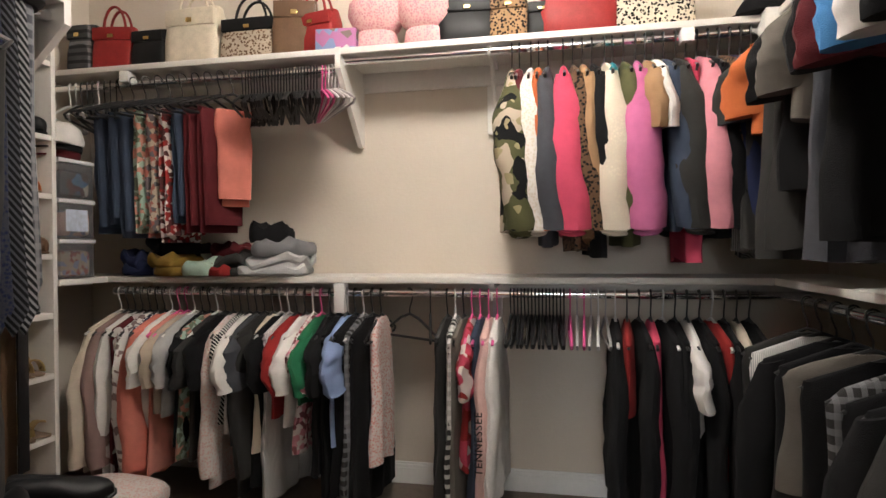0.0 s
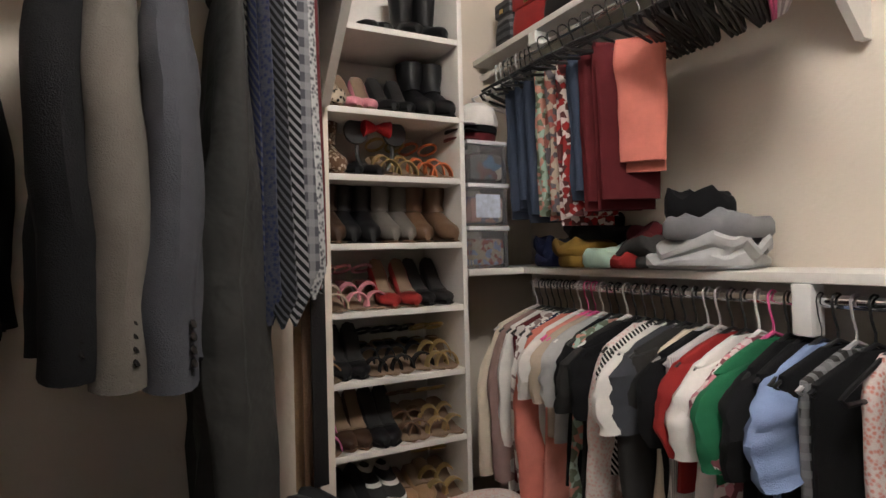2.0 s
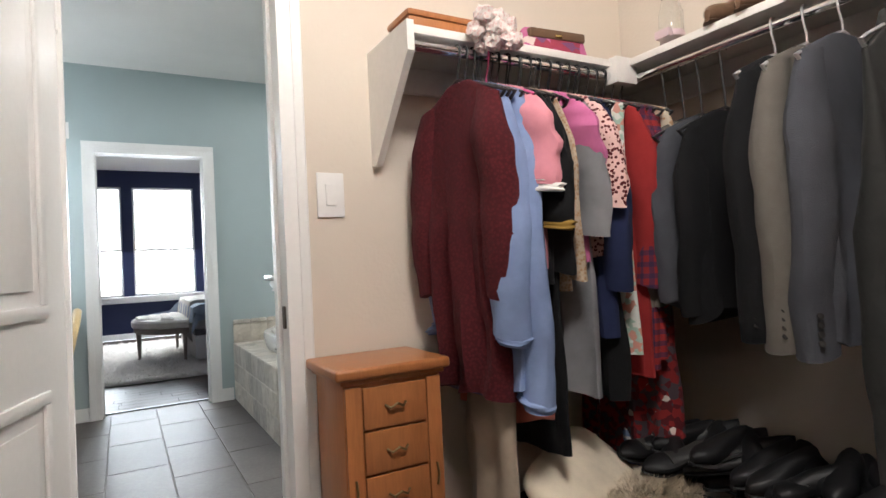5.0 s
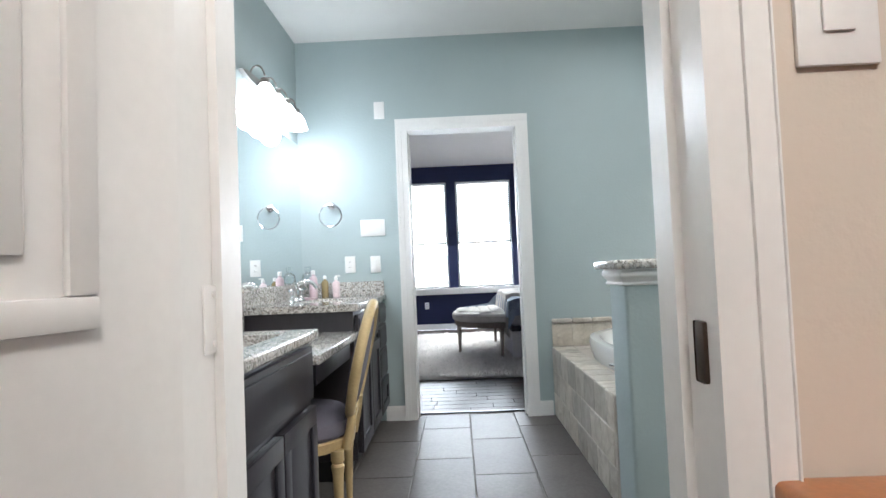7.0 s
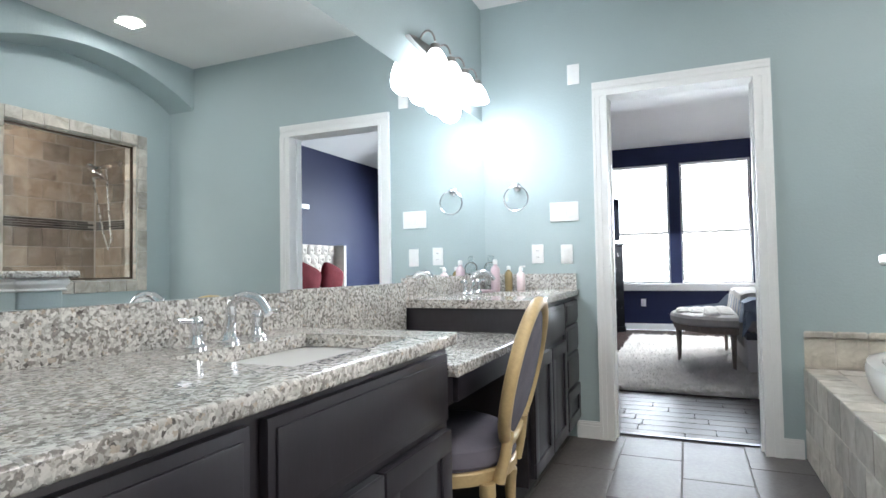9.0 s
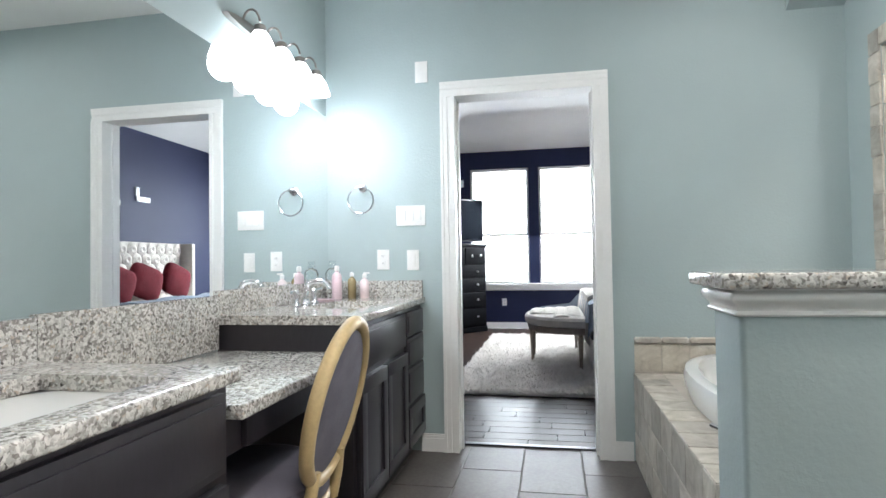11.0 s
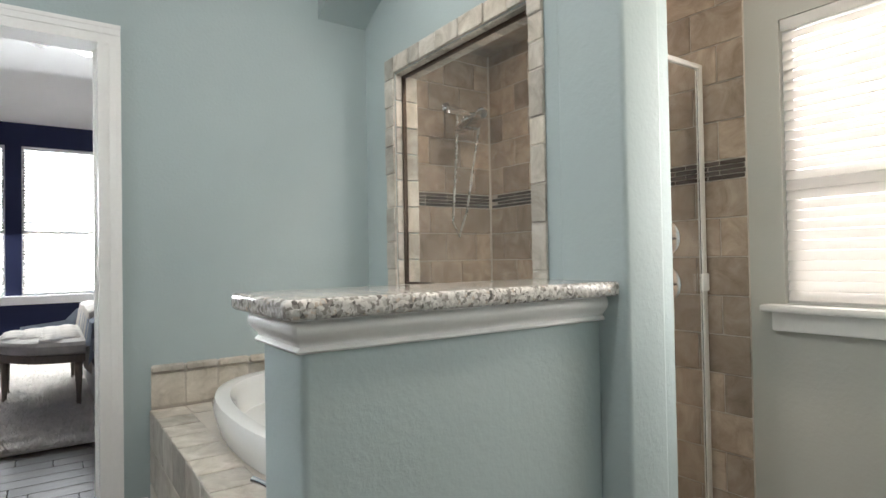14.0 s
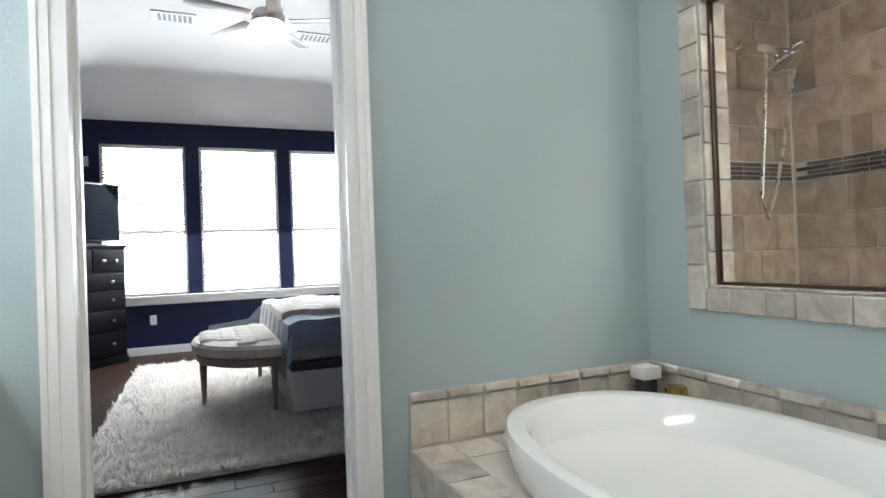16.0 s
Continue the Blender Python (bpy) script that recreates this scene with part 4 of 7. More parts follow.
part("overflow", lathe(((0.035, 0.0), (0.035, 0.006), (0.015, 0.01)), m=pose(TX + 0.05, TY + 0.64, 0.46, 100, 0, 0)), CHROME, tub)
tf = thing("tub_faucet", "chrome tub lever handle on the tiled deck", "faucet", pose(-0.055, -1.98, 0.4755))
part("base", lathe(((0.028, 0.0), (0.028, 0.008), (0.017, 0.016), (0.015, 0.06), (0.019, 0.075), (0.01, 0.085))), CHROME, tf)
part("lever", tube([(0, 0, 0.075), (0.02, -0.05, 0.082), (0.03, -0.09, 0.08)], [0.009, 0.007, 0.009], n=10), CHROME, tf)
cn = thing("candle_jar", "small candle jar with white lid on the tub deck", "candle", pose(-0.93, -3.28, 0.4755))
part("jar", lathe(((0.04, 0.0), (0.042, 0.01), (0.042, 0.13), (0.036, 0.14))), BLACK, cn)
part("lid", box(-0.045, 0.045, -0.04, 0.04, 0.14, 0.19, 0.006), WHITE, cn)
cn = thing("candle_jar", "green glass candle jar with gold lid on the tub deck", "candle", pose(-0.965, -3.16, 0.4755))
part("jar", lathe(((0.038, 0.0), (0.04, 0.01), (0.04, 0.10), (0.036, 0.105))), surface("green_wax", (0.30, 0.36, 0.14), 0.2, 0.08, 10, 0, 50), cn)
part("lid", lathe(((0.041, 0.105), (0.041, 0.125), (0.036, 0.128))), surface("brass", (0.6, 0.45, 0.16), 0.25, 0.05, 10, 0, 50, 1.0), cn)

# ---- shower ----
sw = thing("shower_window", "framed glass shower window trimmed with travertine tiles", "window", kind="structure")
rng = random.Random(5)
fw = 0.085
bz = bmesh.new()
for ya, yb, za, zb in ((OY0 - fw, OY0, OZ0 - fw, OZ1 + fw), (OY1, OY1 + fw - 0.01, OZ0 - fw, OZ1 + fw), (OY0, OY1, OZ0 - fw, OZ0), (OY0, OY1, OZ1, OZ1 + fw)):
    box(SX, SX + 0.006, ya + 0.002, yb - 0.002, za + 0.002, zb - 0.002, bm=bz)
part("grout_bed", bz, GROUT, sw)


def frame_run(a, c, along, fixed0, fixed1):
    u = a
    while u < c - 0.02:
        n = min(c, u + rng.choice((0.10, 0.14, 0.17)))
        if c - n < 0.05:
            n = c
        p = rng.uniform(0.010, 0.016)
        if along == "z":
            tile(sw, TRAVERTINE, SX, SX + round(p, 3), fixed0, fixed1, u + 0.002, n - 0.002, 0.004)
        else:
            tile(sw, TRAVERTINE, SX, SX + round(p, 3), u + 0.002, n - 0.002, fixed0, fixed1, 0.004)
        u = n


frame_run(OZ0 - fw, OZ1 + fw, "z", OY0 - fw, OY0)
frame_run(OZ0 - fw, OZ1 + fw, "z", OY1, OY1 + fw - 0.01)
frame_run(OY0, OY1, "y", OZ0 - fw, OZ0 - 0.002)
frame_run(OY0, OY1, "y", OZ1 + 0.002, OZ1 + fw)
for k in range(8):
    z0 = OZ0 + k * (OZ1 - OZ0) / 8
    z1 = z0 + (OZ1 - OZ0) / 8 - 0.004
    tile(sw, TRAVERTINE, SXI, SX, OY0 + 0.0005, OY0 + 0.010, z0, z1)
    tile(sw, TRAVERTINE, SXI, SX, OY1 - 0.010, OY1 - 0.0005, z0, z1)
for k in range(7):
    y0 = OY0 + 0.011 + k * (OY1 - OY0 - 0.022) / 7
    y1 = y0 + (OY1 - OY0 - 0.022) / 7 - 0.004
    tile(sw, TRAVERTINE, SXI, SX, y0, y1, OZ0 + 0.0005, OZ0 + 0.010)
    tile(sw, TRAVERTINE, SXI, SX, y0, y1, OZ1 - 0.010, OZ1 - 0.0005)
b = bmesh.new()
ix = SX - 0.045
for ya, yb, za, zb in ((OY0 + 0.010, OY0 + 0.022, OZ0 + 0.010, OZ1 - 0.010), (OY1 - 0.022, OY1 - 0.010, OZ0 + 0.010, OZ1 - 0.010), (OY0 + 0.022, OY1 - 0.022, OZ0 + 0.010, OZ0 + 0.022), (OY0 + 0.022, OY1 - 0.022, OZ1 - 0.022, OZ1 - 0.010)):
    box(ix - 0.012, ix + 0.012, ya, yb, za, zb, 0.002, bm=b)
part("metal_frame", b, BRONZE, sw, "slim dark metal frame")
pn = part("pane", box(ix - 0.003, ix + 0.003, OY0 + 0.022, OY1 - 0.022, OZ0 + 0.022, OZ1 - 0.022), GLASS, sw)
pn.visible_shadow = False
# wall tiles: back wall, west wall, the inner faces of the window wall
back = bpy.data.objects["wall_shower_south"]
west = solo("shower_wall_tiling", box(BW + 0.001, BW + 0.012, -3.27, -1.725, 0, 2.34), GROUT, "brown tumbled stone tiles on the shower wall", "wall tiling", kind="structure")
inner = solo("shower_wall_tiling", box(SXI - 0.010, SXI - 0.001, -3.27, OY0 - 0.004, 0, 2.34, bm=box(SXI - 0.010, SXI - 0.001, OY1 + 0.004, -1.86, 0, 2.34)), SHOWER_TILE, "brown tiles on the inside of the shower window wall", "wall tiling", kind="structure")
MOSAIC = surface("dark_mosaic", (0.085, 0.065, 0.055), 0.3, 0.3, 20, 0.05, 100, piece=0.5)
rows = [0.0 + k * 0.157 for k in range(9)] + [1.49 + k * 0.157 for k in range(6)]
for r, z0 in enumerate(rows):
    z1 = min(z0 + 0.153, 2.34) if z0 != rows[8] else 1.405
    if z1 - z0 < 0.03:
        continue
    x = BW + 0.026 - (0.11 if r % 2 else 0)
    while x < SXI - 0.012:
        a, c = max(x, BW + 0.026), min(x + 0.216, SXI - 0.012)
        if c - a > 0.02:
            tile(back, SHOWER_TILE, a, c, -3.27, -3.2665, z0, z1)
        x += 0.22
    y = -3.26 - (0.11 if r % 2 else 0)
    while y < -1.73:
        a, c = max(y, -3.26), min(y + 0.216, -1.725)
        if c - a > 0.02:
            tile(west, SHOWER_TILE, BW + 0.012, BW + 0.0155, a, c, z0, z1)
        y += 0.22
for k in range(4):
    z0 = 1.409 + k * 0.0195
    for j in range(10):
        y0 = -3.255 + j * 0.153 + (0.05 if k % 2 else 0)
        if y0 < -1.76:
            tile(west, MOSAIC, BW + 0.012, BW + 0.0155, y0, min(y0 + 0.149, -1.726), z0, z0 + 0.0165, 0.001, "mosaic_strip")
    for j in range(4):
        x0 = BW + 0.03 + j * 0.155
        tile(back, MOSAIC, x0, min(x0 + 0.151, SXI - 0.014), -3.27, -3.2665, z0, z0 + 0.0165, 0.001, "mosaic_strip")
setting("floor_shower", box(BW + 0.022, SXI - 0.012, -3.26, -1.93, -0.002, 0.02), SHOWER_TILE, "brown tiled shower floor", "floor")
solo("shower_curb", box(BW + 0.022, -1.172, -1.95, -1.83, 0, 0.10, 0.006), TRAVERTINE, "travertine shower curb under the glass door", "curb", kind="structure")
sd = thing("shower_door", "clear glass shower door with chrome edge rails", "shower door", kind="structure")
RAIL = surface("satin_aluminium", (0.62, 0.60, 0.57), 0.45, 0.05, 20, 0, 100)
g = part("glass_panel", box(BW + 0.051, -1.173, -1.903, -1.895, 0.116, 1.869), GLASS, sd)
g.visible_shadow = False
part("edge_rail", box(BW + 0.024, BW + 0.05, -1.911, -1.887, 0.101, 1.89, 0.003), RAIL, sd)
part("edge_rail", box(BW + 0.05, -1.172, -1.911, -1.887, 1.87, 1.89, 0.003), RAIL, sd)
part("edge_rail", box(BW + 0.05, -1.172, -1.911, -1.887, 0.101, 0.115, 0.003), STEEL, sd)
part("clip", box(BW + 0.03, BW + 0.075, -1.885, -1.875, 0.96, 1.03, 0.003), WHITE, sd)
for vz in (1.18, 0.98):
    va = thing("shower_valve", "round chrome shower valve on brown tile", "shower valve", pose(BW + 0.0215, -2.09, vz, 0, 90, 0), group="shower valves")
    part("escutcheon", lathe(((0.082, 0.0), (0.082, 0.006), (0.07, 0.014), (0.035, 0.02), (0.033, 0.045), (0.028, 0.05))), CHROME, va)
    part("lever", tube([(0, 0, 0.045), (0.0, 0.02, 0.055), (0.0, 0.075, 0.06)], [0.012, 0.010, 0.008], n=10), CHROME, va)
sh = thing("shower_fixture", "chrome shower head with arm and hand shower hose", "shower head", pose(-1.50, -3.262, 1.93))
part("flange", lathe(((0.032, 0.0), (0.03, 0.008), (0.012, 0.014)), m=pose(0, 0, 0.05, -90, 0, 0)), CHROME, sh)
part("arm", tube([(0, 0, 0.05), (0, 0.07, 0.045), (0.0, 0.15, 0.0)], 0.011, n=10), CHROME, sh)
part("diverter", box(-0.10, 0.10, 0.135, 0.165, -0.03, 0.005, 0.012), CHROME, sh)
part("head", lathe(((0.018, 0.05), (0.03, 0.03), (0.075, 0.006), (0.08, 0.0), (0.08, -0.01), (0.07, -0.014)), n=28, m=pose(-0.01, 0.20, -0.085, 28, 8, 0)), CHROME, sh)
part("hand_head", lathe(((0.016, 0.03), (0.038, 0.012), (0.04, 0.0), (0.036, -0.005)), m=pose(-0.11, 0.19, -0.01, 35, -10, 0)), CHROME, sh)
part("hose", tube([(0.03, 0.15, -0.03), (0.03, 0.14, -0.2), (0.04, 0.13, -0.42), (0.05, 0.12, -0.62), (0.0, 0.11, -0.70), (-0.05, 0.12, -0.55), (-0.09, 0.16, -0.2), (-0.11, 0.18, -0.03)], 0.007, n=8), STEEL, sh)
rh = thing("rain_shower_head", "chrome rain shower head under the shower ceiling", "shower head", pose(-1.50, -2.35, 2.10))
part("drop_pipe", tube([(0, 0, 0.238), (0, 0, 0.01)], 0.011, n=10), CHROME, rh)
part("head", lathe(((0.02, 0.03), (0.03, 0.012), (0.10, 0.006), (0.105, 0.0), (0.10, -0.006)), n=28), CHROME, rh)
# recessed lamps
for cx, cy, cz in ((-0.40, -2.50, 2.72), (-1.3, -0.8, 2.72), (0.45, -1.3, 2.72), (-1.45, -2.55, 2.34)):
    dl = thing("recessed_light", "round white recessed ceiling light, switched on", "ceiling light", pose(cx, cy, cz), group="recessed lights")
    part("trim_ring", lathe(((0.095, -0.001), (0.095, -0.006), (0.075, -0.010), (0.072, -0.001)), n=28), WHITE, dl)
    part("lens", lathe(((0.071, -0.0015), (0.071, -0.004)), n=28), glow("lamp_lens", (1.0, 0.94, 0.86), 6.0), dl)

# ---- bedroom ----
SHEET = fabric((0.50, 0.46, 0.42))
BLUEGREY = fabric((0.29, 0.33, 0.39))
CREAM = fabric((0.60, 0.56, 0.50))
BW0, BF = -2.20, 0.13


def drape(x0, x1, y0, y1, ztop, drop_x, drop_y0, drop_y1, mt, amp=0.02, seed=0, thick=0.05):
    """A cover over a box top whose sides hang down with folds."""
    nx, ny = 34, 34
    rows_ = []
    for j in range(ny + 1):
        v = j / ny
        line = []
        for i in range(nx + 1):
            u = i / nx
            x = x0 + (x1 - x0 + drop_x) * u
            yl = (y1 - y0) + drop_y0 + drop_y1
            y = y0 - drop_y0 + yl * v
            z = ztop
            ox = max(0.0, x - x1)
            oy0, oy1 = max(0.0, y0 - y), max(0.0, y - y1)
            n = noise.noise(Vector((x * 3.1 + seed, y * 3.1, 1.7)))
            if ox > 0:
                z -= ox
                x = x1 + 0.03 + 0.04 * math.sin(y * 21 + seed) * min(1, ox * 4)
            if oy0 > 0:
                z -= oy0
                y = y0 - 0.03 - 0.03 * math.sin(x * 23 + seed) * min(1, oy0 * 4)
            if oy1 > 0:
                z -= oy1
                y = y1 + 0.03
            line.append((x, y, z + amp * n + amp * 0.5 * noise.noise(Vector((x * 11, y * 11, seed)))))
        rows_.append(line)
    b = loft(rows_, None, False, False)
    bmesh.ops.solidify(b, geom=b.faces[:], thickness=thick * 0.4)
    return b


bed = thing("bed", "king bed with white panelled base under grey covers", "bed")
part("bed_base", box(BW0, 0.11, -7.50, -5.62, 0.055, 0.34, 0.012), surface("ivory_upholstery", (0.62, 0.59, 0.54), 0.8, 0.05, 8, 0.3, 300), bed)
part("bed_rail", box(BW0, 0.115, -7.505, -5.615, 0.3405, 0.40, 0.01), ESPRESSO, bed)
part("mattress", box(BW0, 0.10, -7.49, -5.63, 0.4005, 0.66, 0.05, seg=4), SHEET, bed)
for fx in (-2.1, 0.0):
    for fy in (-7.4, -5.72):
        part("bed_foot", box(fx - 0.03, fx + 0.03, fy - 0.03, fy + 0.03, 0.03, 0.055), BLACK, bed)
hb = thing("headboard", "white tufted wingback headboard against navy wall", "headboard")
part("panel", box(RW + 0.02, BW0 - 0.02, -7.55, -5.57, 0.03, 1.42, 0.02), CREAM, hb)
for sy in (-7.61, -5.51):
    part("wing", box(RW + 0.02, RW + 0.30, sy - 0.035, sy + 0.035, 0.03, 1.42, 0.02), CREAM, hb)
for r in range(5):
    for c in range(11):
        y = -7.45 + c * 0.178 + (0.089 if r % 2 else 0)
        if y < -5.6:
            part("tuft_pad", lathe(((0.095, 0.0), (0.085, 0.02), (0.04, 0.038), (0.012, 0.03), (0.004, 0.02)), n=10, m=pose(BW0 - 0.021, y, 0.78 + r * 0.135, 0, 90, 0)), CREAM, hb)
solo("duvet", drape(-1.7, 0.10, -7.49, -5.63, 0.70, 0.20, 0.20, 0.2, BLUEGREY, 0.03, 3), BLUEGREY, "rumpled slate blue duvet over the bed", "duvet")
solo("throw_blanket", drape(-0.55, 0.10, -7.3, -5.95, 0.755, 0.30, 0.02, 0.25, CREAM, 0.035, 11), CREAM, "cream throw blanket across the foot of the bed", "blanket")
RED = fabric((0.12, 0.012, 0.018))


def cushion(name, m, w, h, t, mt, label, cat="pillow", group=""):
    rings = []
    for i in range(9):
        s = -1 + 2 * i / 8
        k = max(0.02, (1 - abs(s) ** 2.6)) ** 0.5
        rings.append([(w / 2 * (math.copysign(abs(math.cos(a)) ** 0.42, math.cos(a))) * (0.90 + 0.10 * k), t / 2 * s, h / 2 * (math.copysign(abs(math.sin(a)) ** 0.42, math.sin(a))) * (0.90 + 0.10 * k)) for a in np.linspace(0, 2 * math.pi, 28, endpoint=False)])
    rings = [[(x * (0.55 + 0.45 * max(0.0, 1 - abs(y * 2 / t) ** 3)), y * (1.15 - 0.5 * (abs(x * 2 / w) ** 2 + abs(z * 2 / h) ** 2) * 0.5), z * (0.55 + 0.45 * max(0.0, 1 - abs(y * 2 / t) ** 3))) for x, y, z in r] for r in rings]
    return solo(name, loft(rings), mt, label, cat, m, group)


for i, py in enumerate((-7.05, -6.45, -5.95)):
    cushion("pillow", pose(-1.93, py, 0.90, 0, -18, 88 + i * 4), 0.55, 0.42, 0.18, RED, "deep red pillow propped on the headboard", group="red bed pillows")
# rug, many fibres
SHAG = surface("shag_rug_wool", (0.80, 0.76, 0.71), 0.95, 0.24, 14, 0.9, 160, dist=0.02)
let_through(SHAG, (0.80, 0.76, 0.71), 0.35)
rug = thing("rug", "thick ivory shag rug on dark wood floor", "rug")
part("backing", box(-1.4, 1.33, -8.45, -4.78, 0.001, 0.018, 0.004), SHAG, rug)
vs, fs = [], []
rr = random.Random(4)
for _ in range(52000):
    x, y = rr.uniform(-1.4, 1.33), rr.uniform(-8.45, -4.78)
    a, h, w = rr.uniform(0, 6.28), rr.uniform(0.022, 0.05), rr.uniform(0.008, 0.016)
    q_ = Vector((x * 9, y * 9, 0))
    lx, ly = 0.06 * noise.noise(q_) + rr.uniform(-0.018, 0.018), 0.06 * noise.noise(q_ + Vector((7, 3, 5))) + rr.uniform(-0.018, 0.018)
    h *= 0.8 + 0.9 * abs(noise.noise(q_ * 1.4))
    k = len(vs)
    vs += [(x - w * math.cos(a), y - w * math.sin(a), 0.016), (x + w * math.cos(a), y + w * math.sin(a), 0.016), (x + lx, y + ly, 0.016 + h)]
    fs.append((k, k + 1, k + 2))
me = bpy.data.meshes.new("shag_fibre")
me.from_pydata(vs, [], fs)
me.materials.append(SHAG)
pile = new("shag_fibre", me)
pile.parent = rug
pile["kind"] = "stuff"
# bench at the foot of the bed
bench = thing("bench", "half-round tufted bench with ivory seat and grey wooden legs", "bench", pose(0.16, -6.45, 0))
GREYWOOD = surface("weathered_grey_oak", (0.24, 0.195, 0.155), 0.6, 0.2, 12, 0.2, 60, stretch=(1, 1, 0.3))


def half_round(rx, ry, z, n=24):
    out = [(rx * math.cos(a) ** 0.8 if math.cos(a) > 0 else 0.0, ry * math.sin(a), z) for a in np.linspace(-math.pi / 2, math.pi / 2, n)]
    return out


part("seat", loft([half_round(rx, ry, z) for z, rx, ry in ((0.43, 0.575, 0.68), (0.445, 0.60, 0.71), (0.50, 0.605, 0.72), (0.525, 0.585, 0.70), (0.54, 0.52, 0.62), (0.545, 0.30, 0.35))]), CREAM, bench, "ivory tufted seat cushion")
part("apron", loft([half_round(rx, ry, z) for z, rx, ry in ((0.365, 0.55, 0.66), (0.37, 0.57, 0.68), (0.425, 0.58, 0.69), (0.4295, 0.57, 0.68))]), GREYWOOD, bench)
for lx, ly in ((0.04, -0.60), (0.04, 0.60), (0.52, -0.18), (0.52, 0.18)):
    part("leg", lathe(((0.014, 0.0), (0.018, 0.02), (0.016, 0.05), (0.026, 0.27), (0.03, 0.30), (0.024, 0.31), (0.03, 0.32), (0.03, 0.37)), n=14, m=pose(lx, ly, 0.03)), GREYWOOD, bench)
for i in range(4):
    for j in range(7):
        x, y = 0.09 + i * 0.125, -0.48 + j * 0.16 + (0.08 if i % 2 else 0)
        if (x / 0.55) ** 2 + (y / 0.66) ** 2 < 0.9:
            part("tuft_pad", lathe(((0.085, 0.0), (0.075, 0.012), (0.035, 0.022), (0.010, 0.016), (0.004, 0.010)), n=10, m=pose(x, y, 0.536)), CREAM, bench)
# tall chest with television
LACQUER = surface("black_lacquer", (0.005, 0.005, 0.006), 0.5, 0.2, 7, 0.03, 90, spec=0.05)
chest = thing("chest_of_drawers", "tall black chest of drawers with silver knobs by the window", "chest of drawers", pose(1.97, -8.94, 0, 0, 0, 52))
part("body", box(-0.46, 0.46, -0.24, 0.24, 0.08, 1.33, 0.006), LACQUER, chest)
part("plinth", box(-0.475, 0.475, -0.25, 0.25, -0.015, 0.08, 0.01), LACQUER, chest)
part("top", box(-0.485, 0.485, -0.26, 0.26, 1.33, 1.37, 0.01), LACQUER, chest)
for z0, z1, cols in ((0.11, 0.37, 1), (0.39, 0.62, 1), (0.64, 0.84, 1), (0.86, 1.04, 1), (1.06, 1.31, 2)):
    for c in range(cols):
        wd = 0.86 / cols
        x0 = -0.43 + c * wd
        d = part("drawer", box(x0 + 0.008, x0 + wd - 0.008, 0.24, 0.258, z0, z1, 0.005), LACQUER, chest)
        for kx in ((x0 + wd * 0.22, x0 + wd * 0.78) if cols == 1 else (x0 + wd * 0.3, x0 + wd * 0.7)):
            part("knob", lathe(((0.008, 0.0), (0.008, 0.012), (0.018, 0.02), (0.016, 0.03), (0.004, 0.033)), n=12, m=pose(kx, 0.258, (z0 + z1) / 2, -90, 0, 0)), STEEL, d)
tv = thing("television", "black flat television on the tall chest", "television", pose(1.95, -8.95, 1.3705, 0, 0, 42))
part("screen", box(-0.50, 0.50, 0.022, 0.026, 0.07, 0.70), surface("tv_glass", (0.01, 0.012, 0.015), 0.08, 0.02, 3, 0, 50), tv)
part("casing", box(-0.52, 0.52, -0.03, 0.0215, 0.05, 0.72, 0.008), BLACK, tv)
part("stand", box(-0.22, 0.22, -0.10, 0.12, 0.0, 0.014, 0.004, bm=box(-0.04, 0.04, -0.025, 0.015, 0.014, 0.06)), BLACK, tv)
# ceiling fan and vents
fan = thing("ceiling_fan", "ceiling fan with dark blades and a lit glass bowl", "ceiling fan", pose(0.10, -6.35, 3.42))
part("rod", tube([(0, 0, -0.05), (0, 0, -0.26)], 0.014, n=10), STEEL, fan)
part("canopy", lathe(((0.07, -0.051), (0.065, -0.08), (0.02, -0.11))), STEEL, fan)
part("motor", lathe(((0.03, -0.22), (0.12, -0.25), (0.14, -0.29), (0.13, -0.34), (0.06, -0.37))), STEEL, fan)
part("bowl", lathe(((0.15, -0.375), (0.165, -0.395), (0.15, -0.43), (0.09, -0.475), (0.02, -0.495), (0.012, -0.51))), glow("lit_bowl_glass", (1.0, 0.97, 0.9), 3.0), fan, "lit white glass bowl")
for k in range(5):
    bm_ = box(0.17, 0.66, -0.062, 0.062, -0.318, -0.312, 0.002)
    part("blade", bm_, surface("walnut_blade", (0.09, 0.045, 0.028), 0.4, 0.25, 8, 0.05, 60), fan, m=pose(0, 0, 0, 8, 0, 14 + 72 * k))
    part("blade_iron", box(0.11, 0.19, -0.02, 0.02, -0.311, -0.305, 0.002), STEEL, fan, m=pose(0, 0, 0, 0, 0, 14 + 72 * k))
for vx, vy in ((0.83, -7.25), (-0.47, -7.35)):
    vt = thing("ceiling_vent", "white louvred air vent in the ceiling", "ceiling vent", pose(vx, vy, 3.399), group="ceiling vents")
    part("frame", box(-0.19, 0.19, -0.11, 0.11, -0.012, -0.001, 0.003), WHITE, vt)
    # flat grey strips: the shade between the white louvres, painted as colour
    for k in range(7):
        part("slat", box(-0.15 + k * 0.043, -0.15 + k * 0.043 + 0.028, -0.08, 0.08, -0.016, -0.0125), surface("vent_shadow", (0.22, 0.23, 0.25), 0.6), vt)
